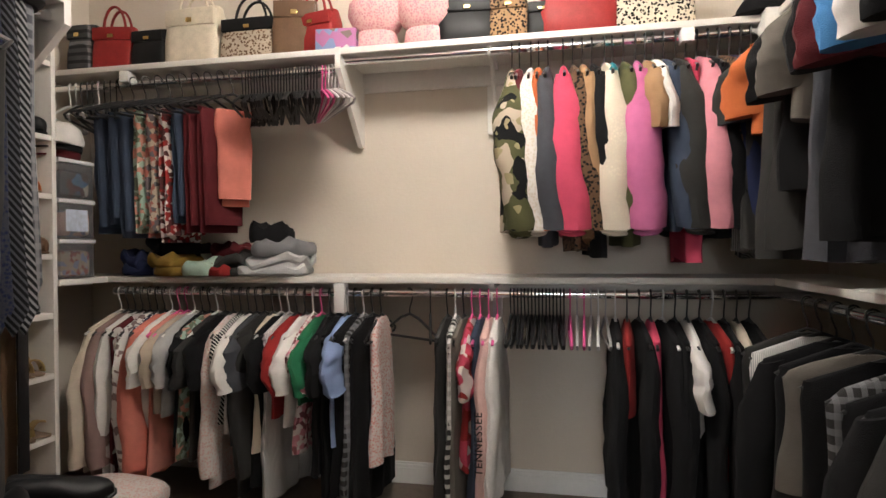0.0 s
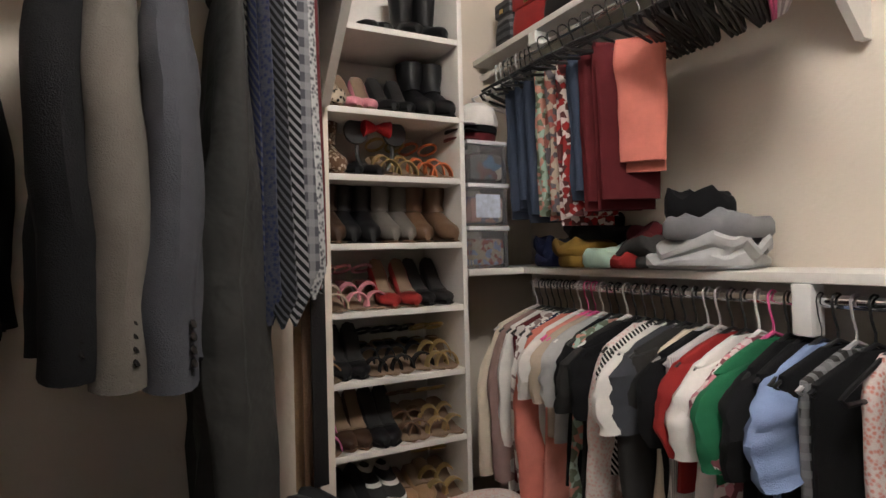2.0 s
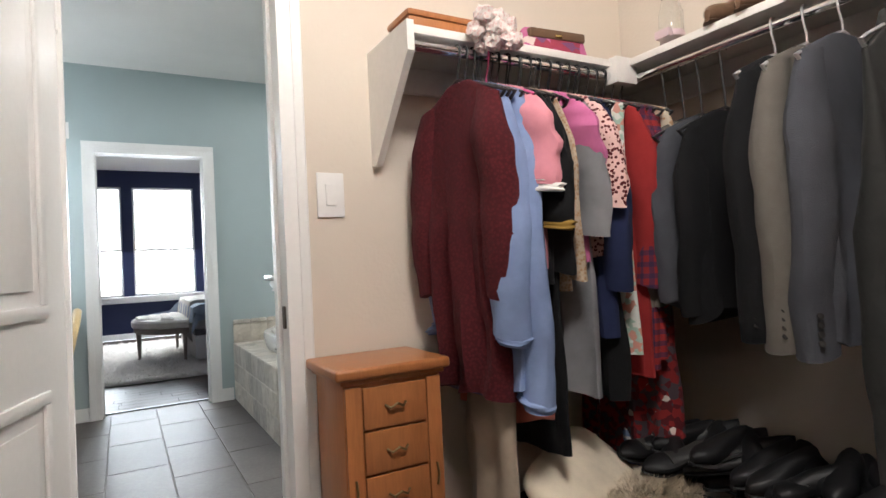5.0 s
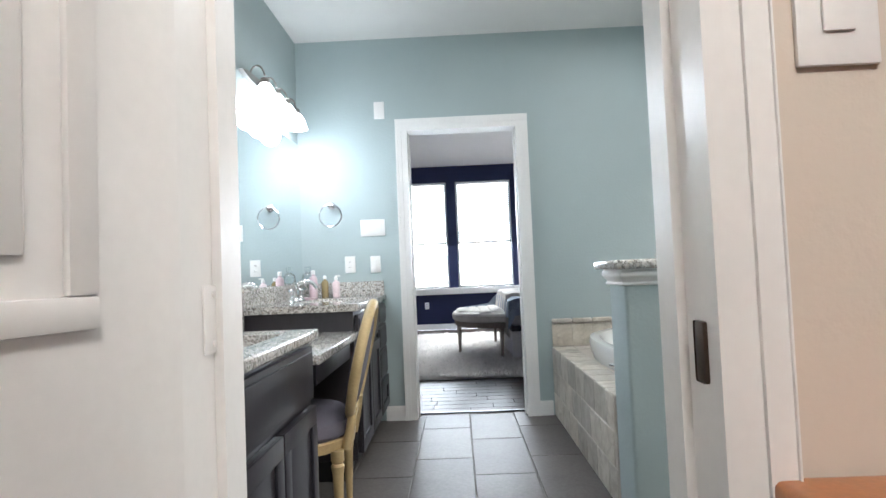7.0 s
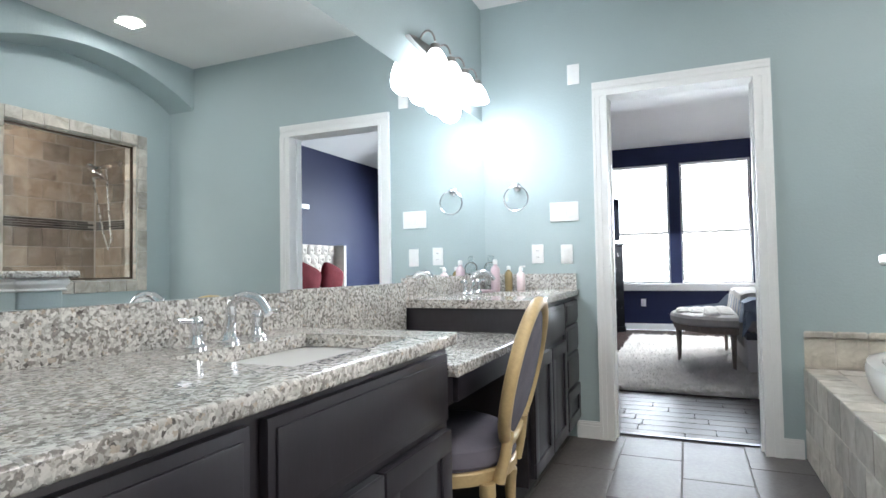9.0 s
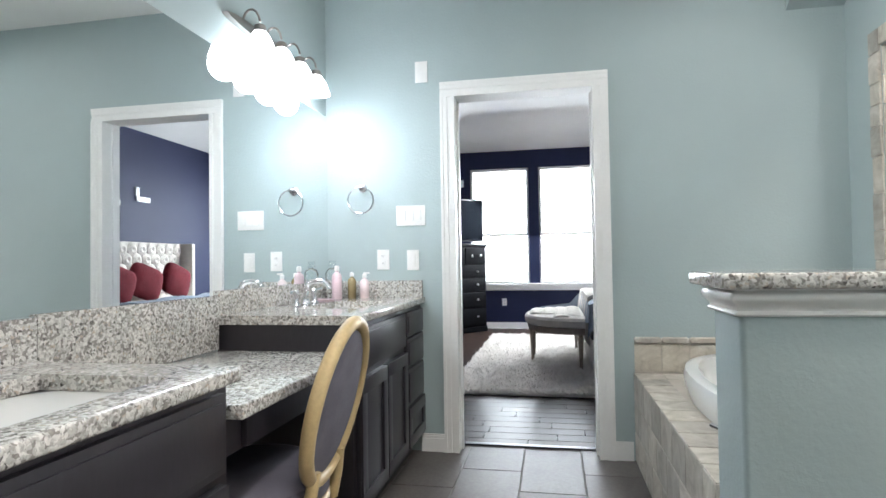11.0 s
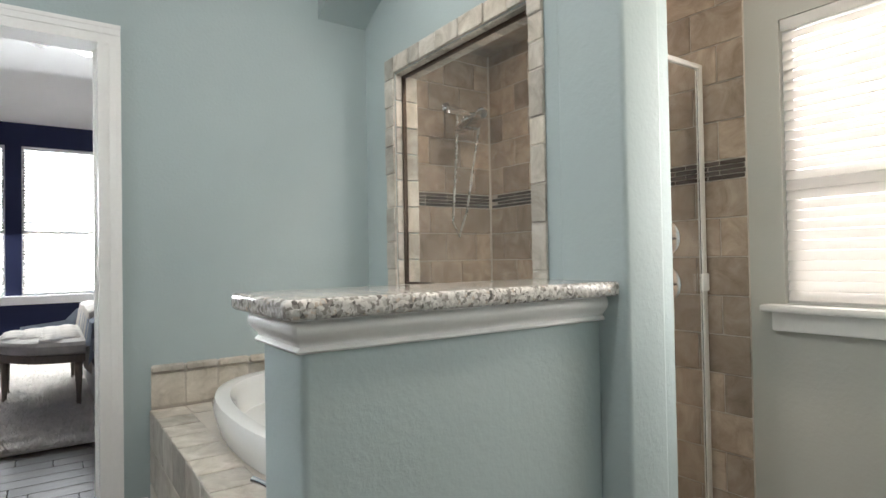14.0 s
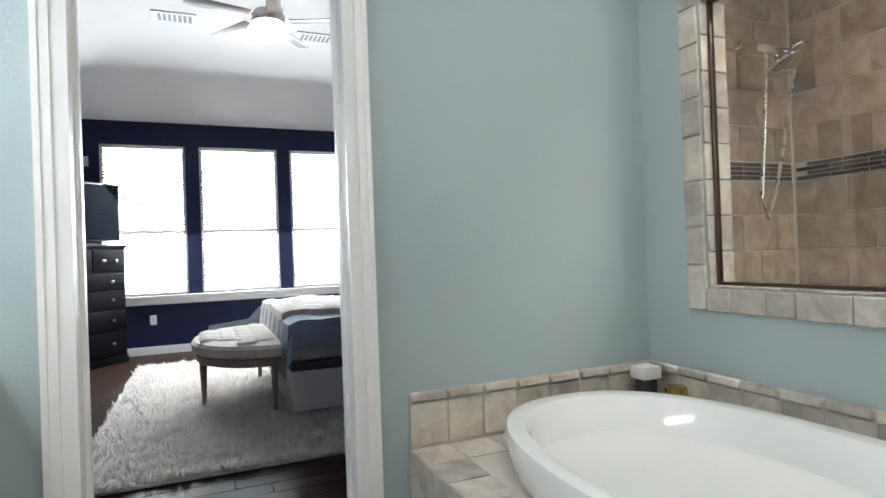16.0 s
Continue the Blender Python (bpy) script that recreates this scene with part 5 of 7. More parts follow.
for ly, lz in ((-6.9, 2.02), (-6.35, 1.94)):
    wd = solo("wall_art", box(RW + 0.001, RW + 0.02, ly - 0.16, ly + 0.10, lz - 0.05, lz + 0.02, 0.006, bm=box(RW + 0.001, RW + 0.02, ly + 0.05, ly + 0.12, lz + 0.02, lz + 0.14, 0.006)), WHITE, "white wooden word cut-out on navy wall", "wall art", group="wall words")

# ---- floor pieces ----
fb = bpy.data.objects["floor_bath"]
for c in range(-5, 3):
    x0 = 0.945 + c * 0.312
    y = -3.725 + (0.0 if c % 2 else 0.26)
    while y < BN:
        a, d = max(y, -3.515), min(y + 0.605, BN - 0.001)
        if d - a > 0.02 and x0 + 0.31 > -1.04:
            tile(fb, SLATE, x0 + 0.0025, x0 + 0.3095, a + 0.0025, d - 0.0025, -0.010, 0.0, 0.002)
        y += 0.605
fr_ = bpy.data.objects["floor_bedroom"]
rr = random.Random(9)
for k in range(46):
    y1 = -3.524 - k * 0.128
    x = 2.4 - rr.uniform(0, 0.6)
    while x > -1.3:
        ln = rr.choice((0.45, 0.6, 0.75, 0.95))
        tile(fr_, PLANK, x - ln + 0.001, x - 0.001, y1 - 0.1265, y1, -0.016, 0.0, 0.0025, "plank")
        x -= ln
solo("threshold", box(P0, P1, -3.545, -3.50, 0.0005, 0.008, 0.003), BLACK, "dark threshold strip in the bedroom doorway", "threshold", kind="structure")

# ---- closet fittings ----
SHT, ZU, ZL, ZW = 0.025, 1.875, 0.948, 1.735


def shelf(name, x0, x1, y0, y1, z, label):
    return solo(name, box(x0, x1, y0, y1, z - SHT, z, 0.003), SHELF, label, "shelf")


def rod(p0, p1, label="chrome closet rod under the shelf"):
    return solo("closet_rod", tube([p0, p1], 0.0155, n=14), CHROME, label, "closet rod", group="closet rods")


def cleat(x0, x1, y0, y1, z1, h=0.085):
    return solo("shelf_cleat", box(x0, x1, y0, y1, z1 - h, z1, 0.002), SHELF, "white wooden cleat under the shelf", "shelf support", group="shelf cleats")


def side_bracket(m, depth=0.30, drop=0.36, label="white sloping side panel carrying the shelf"):
    """Side panel: full depth above, tapering to the wall below; local y = 0 at the wall, reaching to -depth."""
    b = prism([(0, 0), (-depth, 0), (-depth, -0.085), (-0.035, -drop), (0, -drop)], -0.011, 0.011, "x")
    return solo("shelf_bracket", b, SHELF, label, "shelf bracket", m, "shelf brackets")


NF = N - 0.30
shelf("closet_shelf", CA, CE - 0.001, NF, N - 0.001, ZU, "long white upper closet shelf full of bags")
shelf("closet_shelf", CA + 0.001, CE - 0.001, NF, N - 0.001, ZL, "long white lower closet shelf over hanging shirts")
solo("closet_shelf", box(CA + 0.001, -1.392, 2.018, NF - 0.001, ZL - SHT, ZL, 0.003), SHELF, "short white shelf beside the shoe shelf", "shelf")
shelf("closet_shelf", CE - 0.30, CE - 0.001, 0.35, NF - 0.001, ZU, "white upper shelf over dark clothes")
shelf("closet_shelf", CE - 0.30, CE - 0.001, 0.35, NF - 0.001, ZL, "white lower shelf over dark clothes")
shelf("closet_shelf", CW + 0.001, -0.70, CS + 0.001, 1.37, ZW, "white shelf over suits and ties")
shelf("closet_shelf", -0.699, 0.115, CS + 0.001, 0.335, ZW, "white shelf over dresses and sweaters")
cleat(-0.3, CE, N - 0.02, N - 0.0005, ZU - SHT)
cleat(CA, -0.325, N - 0.02, N - 0.0005, ZU - SHT)
cleat(-1.39, CE, N - 0.02, N - 0.0005, ZL - SHT, 0.06)
cleat(CW + 0.0005, CW + 0.02, CS + 0.02, 1.345, ZW - SHT)
cleat(CW + 0.02, 0.09, CS + 0.0005, CS + 0.02, ZW - SHT)
side_bracket(pose(-0.312, N - 0.001, ZU + 0.004))
side_bracket(pose(0.126, CS + 0.001, ZW + 0.006, 0, 0, 180), 0.285, 0.36)
side_bracket(pose(CW + 0.001, 1.360, ZW + 0.006, 0, 0, 90), 0.30, 0.34)
rod((CA + 0.001, 2.315, ZU - 0.07), (-0.324, 2.315, ZU - 0.07))
rod((-0.30, 2.305, ZU - 0.045), (CE - 0.02, 2.305, ZU - 0.045))
rod((-1.39, 2.305, ZL - 0.066), (CE - 0.02, 2.305, ZL - 0.066))
rod((CE - 0.27, 0.36, ZU - 0.05), (CE - 0.27, 2.25, ZU - 0.05))
rod((CE - 0.27, 0.36, ZL - 0.066), (CE - 0.27, 2.25, ZL - 0.066))
rod((-0.75, 0.345, ZW - 0.055), (-0.75, 1.347, ZW - 0.055))
rod((-0.66, 0.32, ZW - 0.055), (0.113, 0.32, ZW - 0.055))
# wall standards and hooks that carry the rods
for x, z0, z1, up in ((0.30, 1.55, ZU - SHT, True), (0.30, 0.10, ZL - SHT, False)):
    st = thing("rod_support", "white metal shelf support with rod hook", "shelf support", group="rod supports")
    part("plate", box(x - 0.036, x + 0.036, N - 0.032, N - 0.021, z0, z1 - 0.09 if up else z1 - 0.065, 0.008) if up else box(x - 0.02, x + 0.02, N - 0.025, N - 0.0005, z0, z1 - 0.065, 0.003), SHELF, st)
    part("arm", box(x - 0.012, x + 0.012, 2.30, N - 0.021, z1 - 0.022, z1, 0.002), WHITE, st)
    part("hook", tube([(x, 2.325, z1 - 0.01)] + arc(2.305, z1 - (0.02 if up else 0.041), 0.022, 60, -200, 10, "yz", x), 0.006, n=8), WHITE, st)
part("strut", tube([(0.30, N - 0.03, 1.62), (0.30, 2.36, 1.845)], 0.008, n=8), SHELF, bpy.data.objects["rod_support"])
for x in (-1.30, 1.02, -0.315):
    z1 = ZL - SHT if x == -0.315 else ZU - SHT
    st = thing("rod_support", "white rod hook under the shelf", "shelf support", group="rod supports")
    part("hook_plate", box(x - 0.022, x + 0.022, NF - 0.004, NF + 0.05, z1 - (0.12 if x == -0.315 else 0.05), z1 - 0.001, 0.004), WHITE, st)
solo("corner_block", box(-0.735, -0.64, 0.275, 0.365, ZW - 0.085, ZW + 0.005, 0.004), SHELF, "white corner block where two shelves meet", "shelf support")
solo("corner_block", box(1.26, 1.34, NF - 0.05, NF + 0.03, ZU - 0.085, ZU + 0.005, 0.004), SHELF, "white corner block where two shelves meet", "shelf support")
# switch-like wall box behind the suits, and the ceiling lamp
lampo = thing("ceiling_lamp", "round frosted flush ceiling lamp, lit", "ceiling light", pose(0.32, 1.42, 2.549))
part("base", lathe(((0.17, 0.0), (0.17, -0.015), (0.15, -0.02))), STEEL, lampo)

# ---- clothes ----
C = {"black": (0.009, 0.009, 0.010), "charcoal": (0.034, 0.033, 0.032), "shadow": (0.030, 0.0295, 0.028), "wine": (0.055, 0.010, 0.013), "darkbrown": (0.050, 0.027, 0.017), "grey": (0.20, 0.20, 0.21), "lightgrey": (0.42, 0.42, 0.42), "white": (0.74, 0.71, 0.68),
     "cream": (0.62, 0.54, 0.44), "beige": (0.45, 0.37, 0.29), "tan": (0.33, 0.20, 0.11), "brown": (0.13, 0.075, 0.045), "mauve": (0.27, 0.18, 0.165), "maroon": (0.095, 0.015, 0.019),
     "red": (0.27, 0.025, 0.025), "coral": (0.62, 0.20, 0.155), "salmon": (0.66, 0.27, 0.22), "hotpink": (0.55, 0.07, 0.13), "pink": (0.62, 0.25, 0.30), "palepink": (0.70, 0.46, 0.42),
     "orchid": (0.50, 0.14, 0.29), "navy": (0.018, 0.024, 0.065), "denim": (0.044, 0.058, 0.09), "slate": (0.060, 0.062, 0.072), "lightblue": (0.22, 0.29, 0.48), "blue": (0.06, 0.20, 0.42), "teal": (0.03, 0.24, 0.28),
     "green": (0.02, 0.13, 0.06), "olive": (0.085, 0.085, 0.04), "mint": (0.36, 0.48, 0.40), "orange": (0.50, 0.13, 0.045), "yellow": (0.19, 0.115, 0.025), "taupe": (0.125, 0.112, 0.098), "ivory": (0.66, 0.58, 0.46), "purple": (0.10, 0.06, 0.13)}
TEXT = {"white": "white", "palepink": "pale pink", "hotpink": "bright pink", "lightblue": "light blue", "lightgrey": "light grey", "orchid": "orchid pink"}


def cloth(spec):
    """'colour', or 'colour/pattern/second/third'."""
    f = spec.split("/")
    return fabric(C[f[0]], f[1] if len(f) > 1 else "plain", C[f[2]] if len(f) > 2 else C["white"], C[f[3]] if len(f) > 3 else C["black"])


HANGER = {}


def hanger(m, colour="black", width=0.20, group="clothes hangers"):
    key = (colour, width)
    if key not in HANGER:
        mt = {"black": BLACK, "long": BLACK, "white": surface("white_plastic", (0.75, 0.74, 0.72), 0.35, 0.03, 9, 0, 50), "pink": surface("pink_hanger", (0.72, 0.10, 0.30), 0.35, 0.05, 9, 0, 50), "clear": surface("grey_plastic", (0.40, 0.38, 0.38), 0.3, 0.05, 9, 0, 50)}[colour]
        up = 0.10 if colour == "long" else 0.0
        b = tube([(0, 0.018 * math.cos(a), up + 0.002 + 0.018 * math.sin(a)) for a in np.linspace(-0.4, math.pi, 8)] + [(0, -0.012, up - 0.03), (0, 0, -0.06), (0, 0, -0.085)], 0.003, n=6)
        tube([(0, 0, -0.083), (0, 0.05, -0.10), (0, width * 0.85, -0.15), (0, width, -0.165), (0, width * 0.9, -0.178), (0, 0, -0.178), (0, -width * 0.9, -0.178), (0, -width, -0.165), (0, -width * 0.85, -0.15), (0, -0.05, -0.10), (0, 0, -0.083)], 0.0055, b, 6)
        HANGER[key] = (mesh_of(b, "clothes_hanger"), mt)
        HANGER[key][0].materials.append(mt)
    ob = new("clothes_hanger", HANGER[key][0])
    ob.matrix_basis = m
    return tagged(ob, {"black": "slim black", "long": "long-hooked black", "white": "white plastic", "pink": "bright pink plastic", "clear": "grey plastic"}[colour] + " clothes hanger on the closet rod", "hanger", group)


def body_mesh(length, depth, thick, seed, top=-0.095, flare=1.0, shoulder=0.16, bottom_wave=0.035, n=36, rows=18):
    rings = []
    for r in range(rows + 1):
        t = r / rows
        z = top + (-length - top) * t ** 0.9
        if z > -shoulder:
            k = (top - z) / (shoulder + top)
            hy, hx = 0.055 + (depth / 2 - 0.055) * k ** 0.75, 0.012 + 0.012 * k
        else:
            k = (-shoulder - z) / max(0.01, length - shoulder)
            hy = depth / 2 * (0.93 - 0.06 * math.sin(math.pi * min(1, k * 1.3)) + (flare - 0.93) * k)
            hx = 0.022 + (thick / 2 - 0.022) * min(1.0, k * 2.6)
        line = []
        for i in range(n):
            a = 2 * math.pi * i / n
            c, s = math.cos(a), math.sin(a)
            y = hy * math.copysign(abs(s) ** 0.75, s)
            wob = noise.noise(Vector((y * 9 + seed * 3.7, z * 2.2, seed))) * 0.5 + 0.5 * math.sin(y * 55 + seed * 5 + 2 * noise.noise(Vector((z * 3, seed, 0))))
            low = min(1.0, max(0.0, (-z - 0.12) * 2.2))
            amp = hx * (0.35 + 0.45 * low) * low
            dent = noise.noise(Vector((y * 26 + z * 9, z * 13 - y * 7, seed + 21))) * 0.16
            x = hx * math.copysign(abs(c) ** 0.8, c) * (1 + 0.25 * noise.noise(Vector((y * 14, z * 5, seed + 9))) + dent) + amp * wob + 0.010 * low * noise.noise(Vector((z * 6, seed, 5)))
            y += 0.008 * low * noise.noise(Vector((z * 5, seed + 3, s)))
            zz = z + (bottom_wave * noise.noise(Vector((y * 8, seed, 3))) if r == rows else 0)
            line.append((x, y, zz))
        rings.append(line)
    return loft(rings)


def sleeve_mesh(sgn, depth, length, seed, r0=0.065, r1=0.042, swing=0.03, thick=0.05, start=-0.15, lean=0.0):
    rings = []
    rs = random.Random(seed)
    dx = rs.uniform(-0.02, 0.02) + lean
    for k in range(17):
        t = k / 16
        cy = sgn * (depth / 2 - 0.055 + (0.035 + swing) * math.sin(min(1, t * 1.25) * math.pi / 2) - 0.02 * t)
        cz = start - length * t
        ry = r0 * (0.55 + 0.45 * min(1, t * 4)) + (r1 - r0) * t
        rx = min(ry, thick * 0.55) * (0.6 + 0.4 * min(1, t * 4))
        cx = dx * t * t + 0.006 * math.sin(t * 9 + seed) + 0.007 * noise.noise(Vector((t * 8, seed, 2)))
        ln = []
        for i in range(14):
            a = 2 * math.pi * i / 14
            w = 1 + 0.15 * noise.noise(Vector((math.cos(a) * 1.1, math.sin(a) * 1.1 + seed, t * 6)))
            ln.append((cx + rx * w * math.cos(a), cy + ry * w * math.sin(a), cz + 0.03 * math.sin(a) * sgn * -0.4))
        rings.append(ln)
    return loft(rings)


def garment(m, spec, kind="shirt", length=0.70, sleeve=0.0, thick=0.05, depth=0.42, seed=0, hang="black", cuff=None, puff=0.0, lean=0.0, flare=1.0, label=None, group="hanging clothes", name=None, swing=0.03):
    mt = cloth(spec)
    f = spec.split("/")
    col = TEXT.get(f[0], f[0])
    pat = {"stripes": "striped ", "bars": "striped ", "pin": "pinstriped ", "plaid": "plaid ", "camo": "camouflage ", "leopard": "leopard print ", "floral": "printed ", "blocks": "printed ", "boucle": "nubby ", "diagonal": "striped ", "crinkle": "creased "}.get(f[1] if len(f) > 1 else "", "")
    g = thing(name or kind, label or (col + " " + pat + ("long-sleeved " if sleeve > 0.4 else "short-sleeved " if sleeve else "sleeveless ") + kind + " on a hanger"), kind, m, group)
    part("body", body_mesh(length, depth, thick, seed, flare=flare), mt, g)
    if sleeve:
        for sgn in (-1, 1):
            sl = part("sleeve", sleeve_mesh(sgn, depth, sleeve, seed + (7 if sgn > 0 else 0), 0.075 if sleeve > 0.4 else 0.085, 0.045 + puff * 0.25 if sleeve > 0.4 else 0.08, swing, thick + puff, -0.15, lean), mt, g)
            if cuff:
                part("cuff", sleeve_mesh(sgn, depth + 0.006, 0.05, seed, 0.046 if sleeve > 0.4 else 0.083, 0.044 if sleeve > 0.4 else 0.083, swing, (thick + puff) * 1.1, -0.15 - sleeve + 0.03), cloth(cuff), sl, m=pose(lean * 0.95, 0, 0))
    hanger(m, hang)
    return g


def trousers(m, spec, length=0.62, width=0.24, thick=0.045, seed=0, hang="black", label=None):
    """Trousers folded over a hanger bar."""
    mt = cloth(spec)
    col = TEXT.get(spec.split("/")[0], spec.split("/")[0])
    g = thing("trousers", label or (col + " folded trousers over a hanger"), "trousers", m, "hanging trousers")
    for s in (-1, 1):
        rings = []
        for r in range(13):
            t = r / 12
            z = -0.165 - (length - 0.165 - (0.03 if s > 0 else 0)) * t
            line = []
            for i in range(20):
                a = 2 * math.pi * i / 20
                c, sn = math.cos(a), math.sin(a)
                y = width / 2 * (1 - 0.12 * t) * math.copysign(abs(sn) ** 0.6, sn) + 0.012 * noise.noise(Vector((t * 3, seed, s)))
                x = s * thick * 0.28 * (0.35 + min(1, t * 5) * 0.65) + thick * 0.25 * c * (1 + 0.5 * noise.noise(Vector((y * 11, t * 6, seed + s))))
                line.append((x, y, z))
            rings.append(line)
        part("leg", loft(rings), mt, g)
    part("fold", tube([(0, -width / 2 * 0.96, -0.165), (0, width / 2 * 0.96, -0.165)], thick * 0.28, n=10), mt, g)
    hanger(m, hang)
    return g


def at_n(x, y, z, turn=0.0):
    return pose(x, y, z, 0, 0, turn)


rg = random.Random(12)
# north wall, lower rod, first group from the alcove to the gap
LOW = ("cream long 0.74,mauve long 0.76,white long 0.74,maroon/blocks/white/maroon none 0.74,white/floral/maroon/white long 0.70,navy/leopard/white long 0.70,coral long 0.76,white short 0.62,salmon none 0.72,beige short 0.46,"
       "lightgrey short 0.48,black short 0.60,mint/floral/olive/coral none 0.66,charcoal short 0.66,black short 0.55,palepink/boucle/white long 0.76,black/diagonal/white short 0.50,white short 0.52,slate short 0.58,charcoal long 0.78,"
       "ivory none 0.62,black short 0.74,lightgrey/pin/white none 0.80,red short 0.46,white short 0.52,pink/floral/white/maroon short 0.60,green short 0.42,black short 0.70,black none 0.80,lightblue short 0.58,"
       "black none 0.76,charcoal/plaid/grey none 0.80,black none 0.82,salmon/boucle/white none 0.66").split(",")
for i, s in enumerate(LOW):
    spec, sl, ln = s.split()
    x = -1.375 + (i + 0.5) * (1.245 / len(LOW))
    garment(at_n(x, 2.30, ZL - 0.066, rg.uniform(-7, 7)), spec, "shirt", float(ln), {"long": 0.54, "short": 0.2, "none": 0.0}[sl], rg.uniform(0.040, 0.058), 0.42 if i < len(LOW) - 1 else 0.26, i + 1, rg.choice(("black",) * 9 + ("white", "clear", "pink")), puff=rg.uniform(0.0, 0.03), lean=rg.uniform(-0.01, 0.035), swing=rg.uniform(0.0, 0.05))
for x, t in ((0.0, 8), (0.085, 86)):
    hanger(at_n(x - 0.03, 2.305, ZL - 0.066, 60 if t == 8 else 12), "black", 0.15)
MID = "charcoal none 0.80,charcoal/plaid/white none 0.74,taupe none 0.78,red/blocks/white/hotpink short 0.64,denim none 0.74,palepink long 0.78,white long 0.72".split(",")
for i, s in enumerate(MID):
    spec, sl, ln = s.split()
    garment(at_n(0.125 + i * 0.033, 2.30, ZL - 0.066, rg.uniform(-5, 5)), spec, "shirt", float(ln), {"long": 0.56, "short": 0.2, "none": 0.0}[sl], 0.05, 0.42, 60 + i, rg.choice(("black", "white", "pink")), swing=0.01)
tx = bpy.data.curves.new("lettering", "FONT")
tx.body, tx.size, tx.extrude, tx.align_x = "TENNESSEE", 0.040, 0.001, "CENTER"
tx.space_character = 1.12
txo = new("lettering", tx)
dg = bpy.context.evaluated_depsgraph_get()
tm = bpy.data.meshes.new_from_object(txo.evaluated_get(dg))
bpy.data.objects.remove(txo)
tm.materials.append(cloth("black"))
for o in [o for o in bpy.data.objects if o.name.startswith("shirt") and o.get("label", "").startswith("pale pink long")][-1:]:
    lt = new("lettering", tm)
    lt.parent = o
    lt.matrix_basis = Matrix.Translation((0.004, -0.262, -0.50)) @ pose(0, 0, 0, 90, -90, 0)
for i in range(16):
    hanger(at_n(0.375 + i * 0.0135, 2.305, ZL - 0.066, rg.uniform(-4, 4)), "black", 0.19, "spare hangers")
for i, c in enumerate(("pink", "clear", "pink", "clear", "white", "clear")):
    hanger(at_n(0.60 + i * 0.026, 2.305, ZL - 0.066, rg.uniform(-8, 8)), c, 0.19, "spare hangers")
RIGHT = "black long 0.72,red none 0.40,black long 0.80,hotpink none 0.78,black long 0.78,black long 0.80,white short 0.44,black long 0.78,red none 0.80,black long 0.74,cream none 0.36,black long 0.80".split(",")
for i, s in enumerate(RIGHT):
    spec, sl, ln = s.split()
    garment(at_n(0.765 + i * 0.042, 2.30, ZL - 0.066, rg.uniform(-6, 6)), spec, "jacket", float(ln), {"long": 0.56, "short": 0.2, "none": 0.0}[sl], 0.055, 0.42, 80 + i, "black" if i % 4 else "white")
# north wall, upper rod
UP = ("olive/camo/beige/black long 0.70 0.075,maroon long 0.60 0.03,cream/boucle/white long 0.72 0.08,orange long 0.60 0.03,slate long 0.76 0.05,hotpink long 0.68 0.12,brown/leopard/black long 0.78 0.05,tan long 0.76 0.05,"
      "black long 0.80 0.05,ivory/boucle/cream long 0.66 0.085,teal long 0.50 0.03,olive long 0.76 0.06,orchid long 0.68 0.085,tan short 0.66 0.04,white short 0.30 0.03,denim long 0.70 0.05,charcoal long 0.68 0.075,hotpink none 0.82 0.05,pink long 0.62 0.06,"
      "black long 0.74 0.06,brown/leopard/black long 0.66 0.05,navy long 0.72 0.06,navy short 0.60 0.05,slate/plaid/lightgrey long 0.80 0.05").split(",")
x = 0.345
for i, s in enumerate(UP):
    spec, sl, ln, th = s.split()
    step = 0.020 + float(th) * 0.30
    x += step
    garment(at_n(x, 2.30, ZU - 0.045, rg.uniform(-5, 5)), spec, "hoodie" if spec.split("/")[0] in ("hotpink", "orchid", "pink") else "jacket", float(ln), {"long": 0.55, "short": 0.22, "none": 0.0}[sl], float(th), 0.40, 120 + i, "black", cuff=spec.split("/")[0] if sl == "long" and float(th) > 0.07 else None, puff=float(th) * 0.75, lean=rg.uniform(0.0, 0.055), swing=rg.uniform(0.02, 0.06))
# upper rod in the alcove: trousers, then spare hangers
LEG = "denim 0.60,denim 0.56,denim 0.62,mint/floral/coral/olive 0.60,beige/floral/red/navy 0.62,red/floral/white/charcoal 0.64,denim 0.56,maroon 0.60,maroon 0.60,coral 0.56".split(",")
for i, s in enumerate(LEG):
    spec, ln = s.split()
    trousers(at_n(-1.33 + i * 0.060, 2.29, ZU - 0.07, rg.uniform(-7, 7) - (40 if spec == "coral" else 24)), spec, float(ln) + (0.0 if spec == "coral" else 0.07), 0.15 if spec == "coral" else 0.22, 0.055, i, "black")
for i in range(26):
    hanger(at_n(-0.76 + i * 0.0135, 2.315, ZU - 0.07, rg.uniform(16, 30)), "black", 0.20, "spare hangers")
for i, c in enumerate(("pink", "pink", "white", "clear", "white", "clear")):
    hanger(at_n(-0.40 + i * 0.014, 2.315, ZU - 0.07, 30 + i * 2), c, 0.20, "spare hangers")
for i in range(9):
    hanger(at_n(-1.62 + i * 0.03, 2.315, ZU - 0.07, rg.uniform(15, 40)), rg.choice(("black", "white", "black")), 0.19, "spare hangers")
# east wall
EUP = "lightgrey/pin/slate long 0.78,charcoal short 0.76,orange short 0.42,charcoal none 0.80,charcoal none 0.76,black short 0.62,taupe short 0.44,slate none 0.80,black short 0.74,maroon short 0.36,blue short 0.34,white short 0.30,black short 0.66,charcoal long 0.86,red short 0.40,black short 0.84,black short 0.60,maroon short 0.84,black long 0.70".split(",")
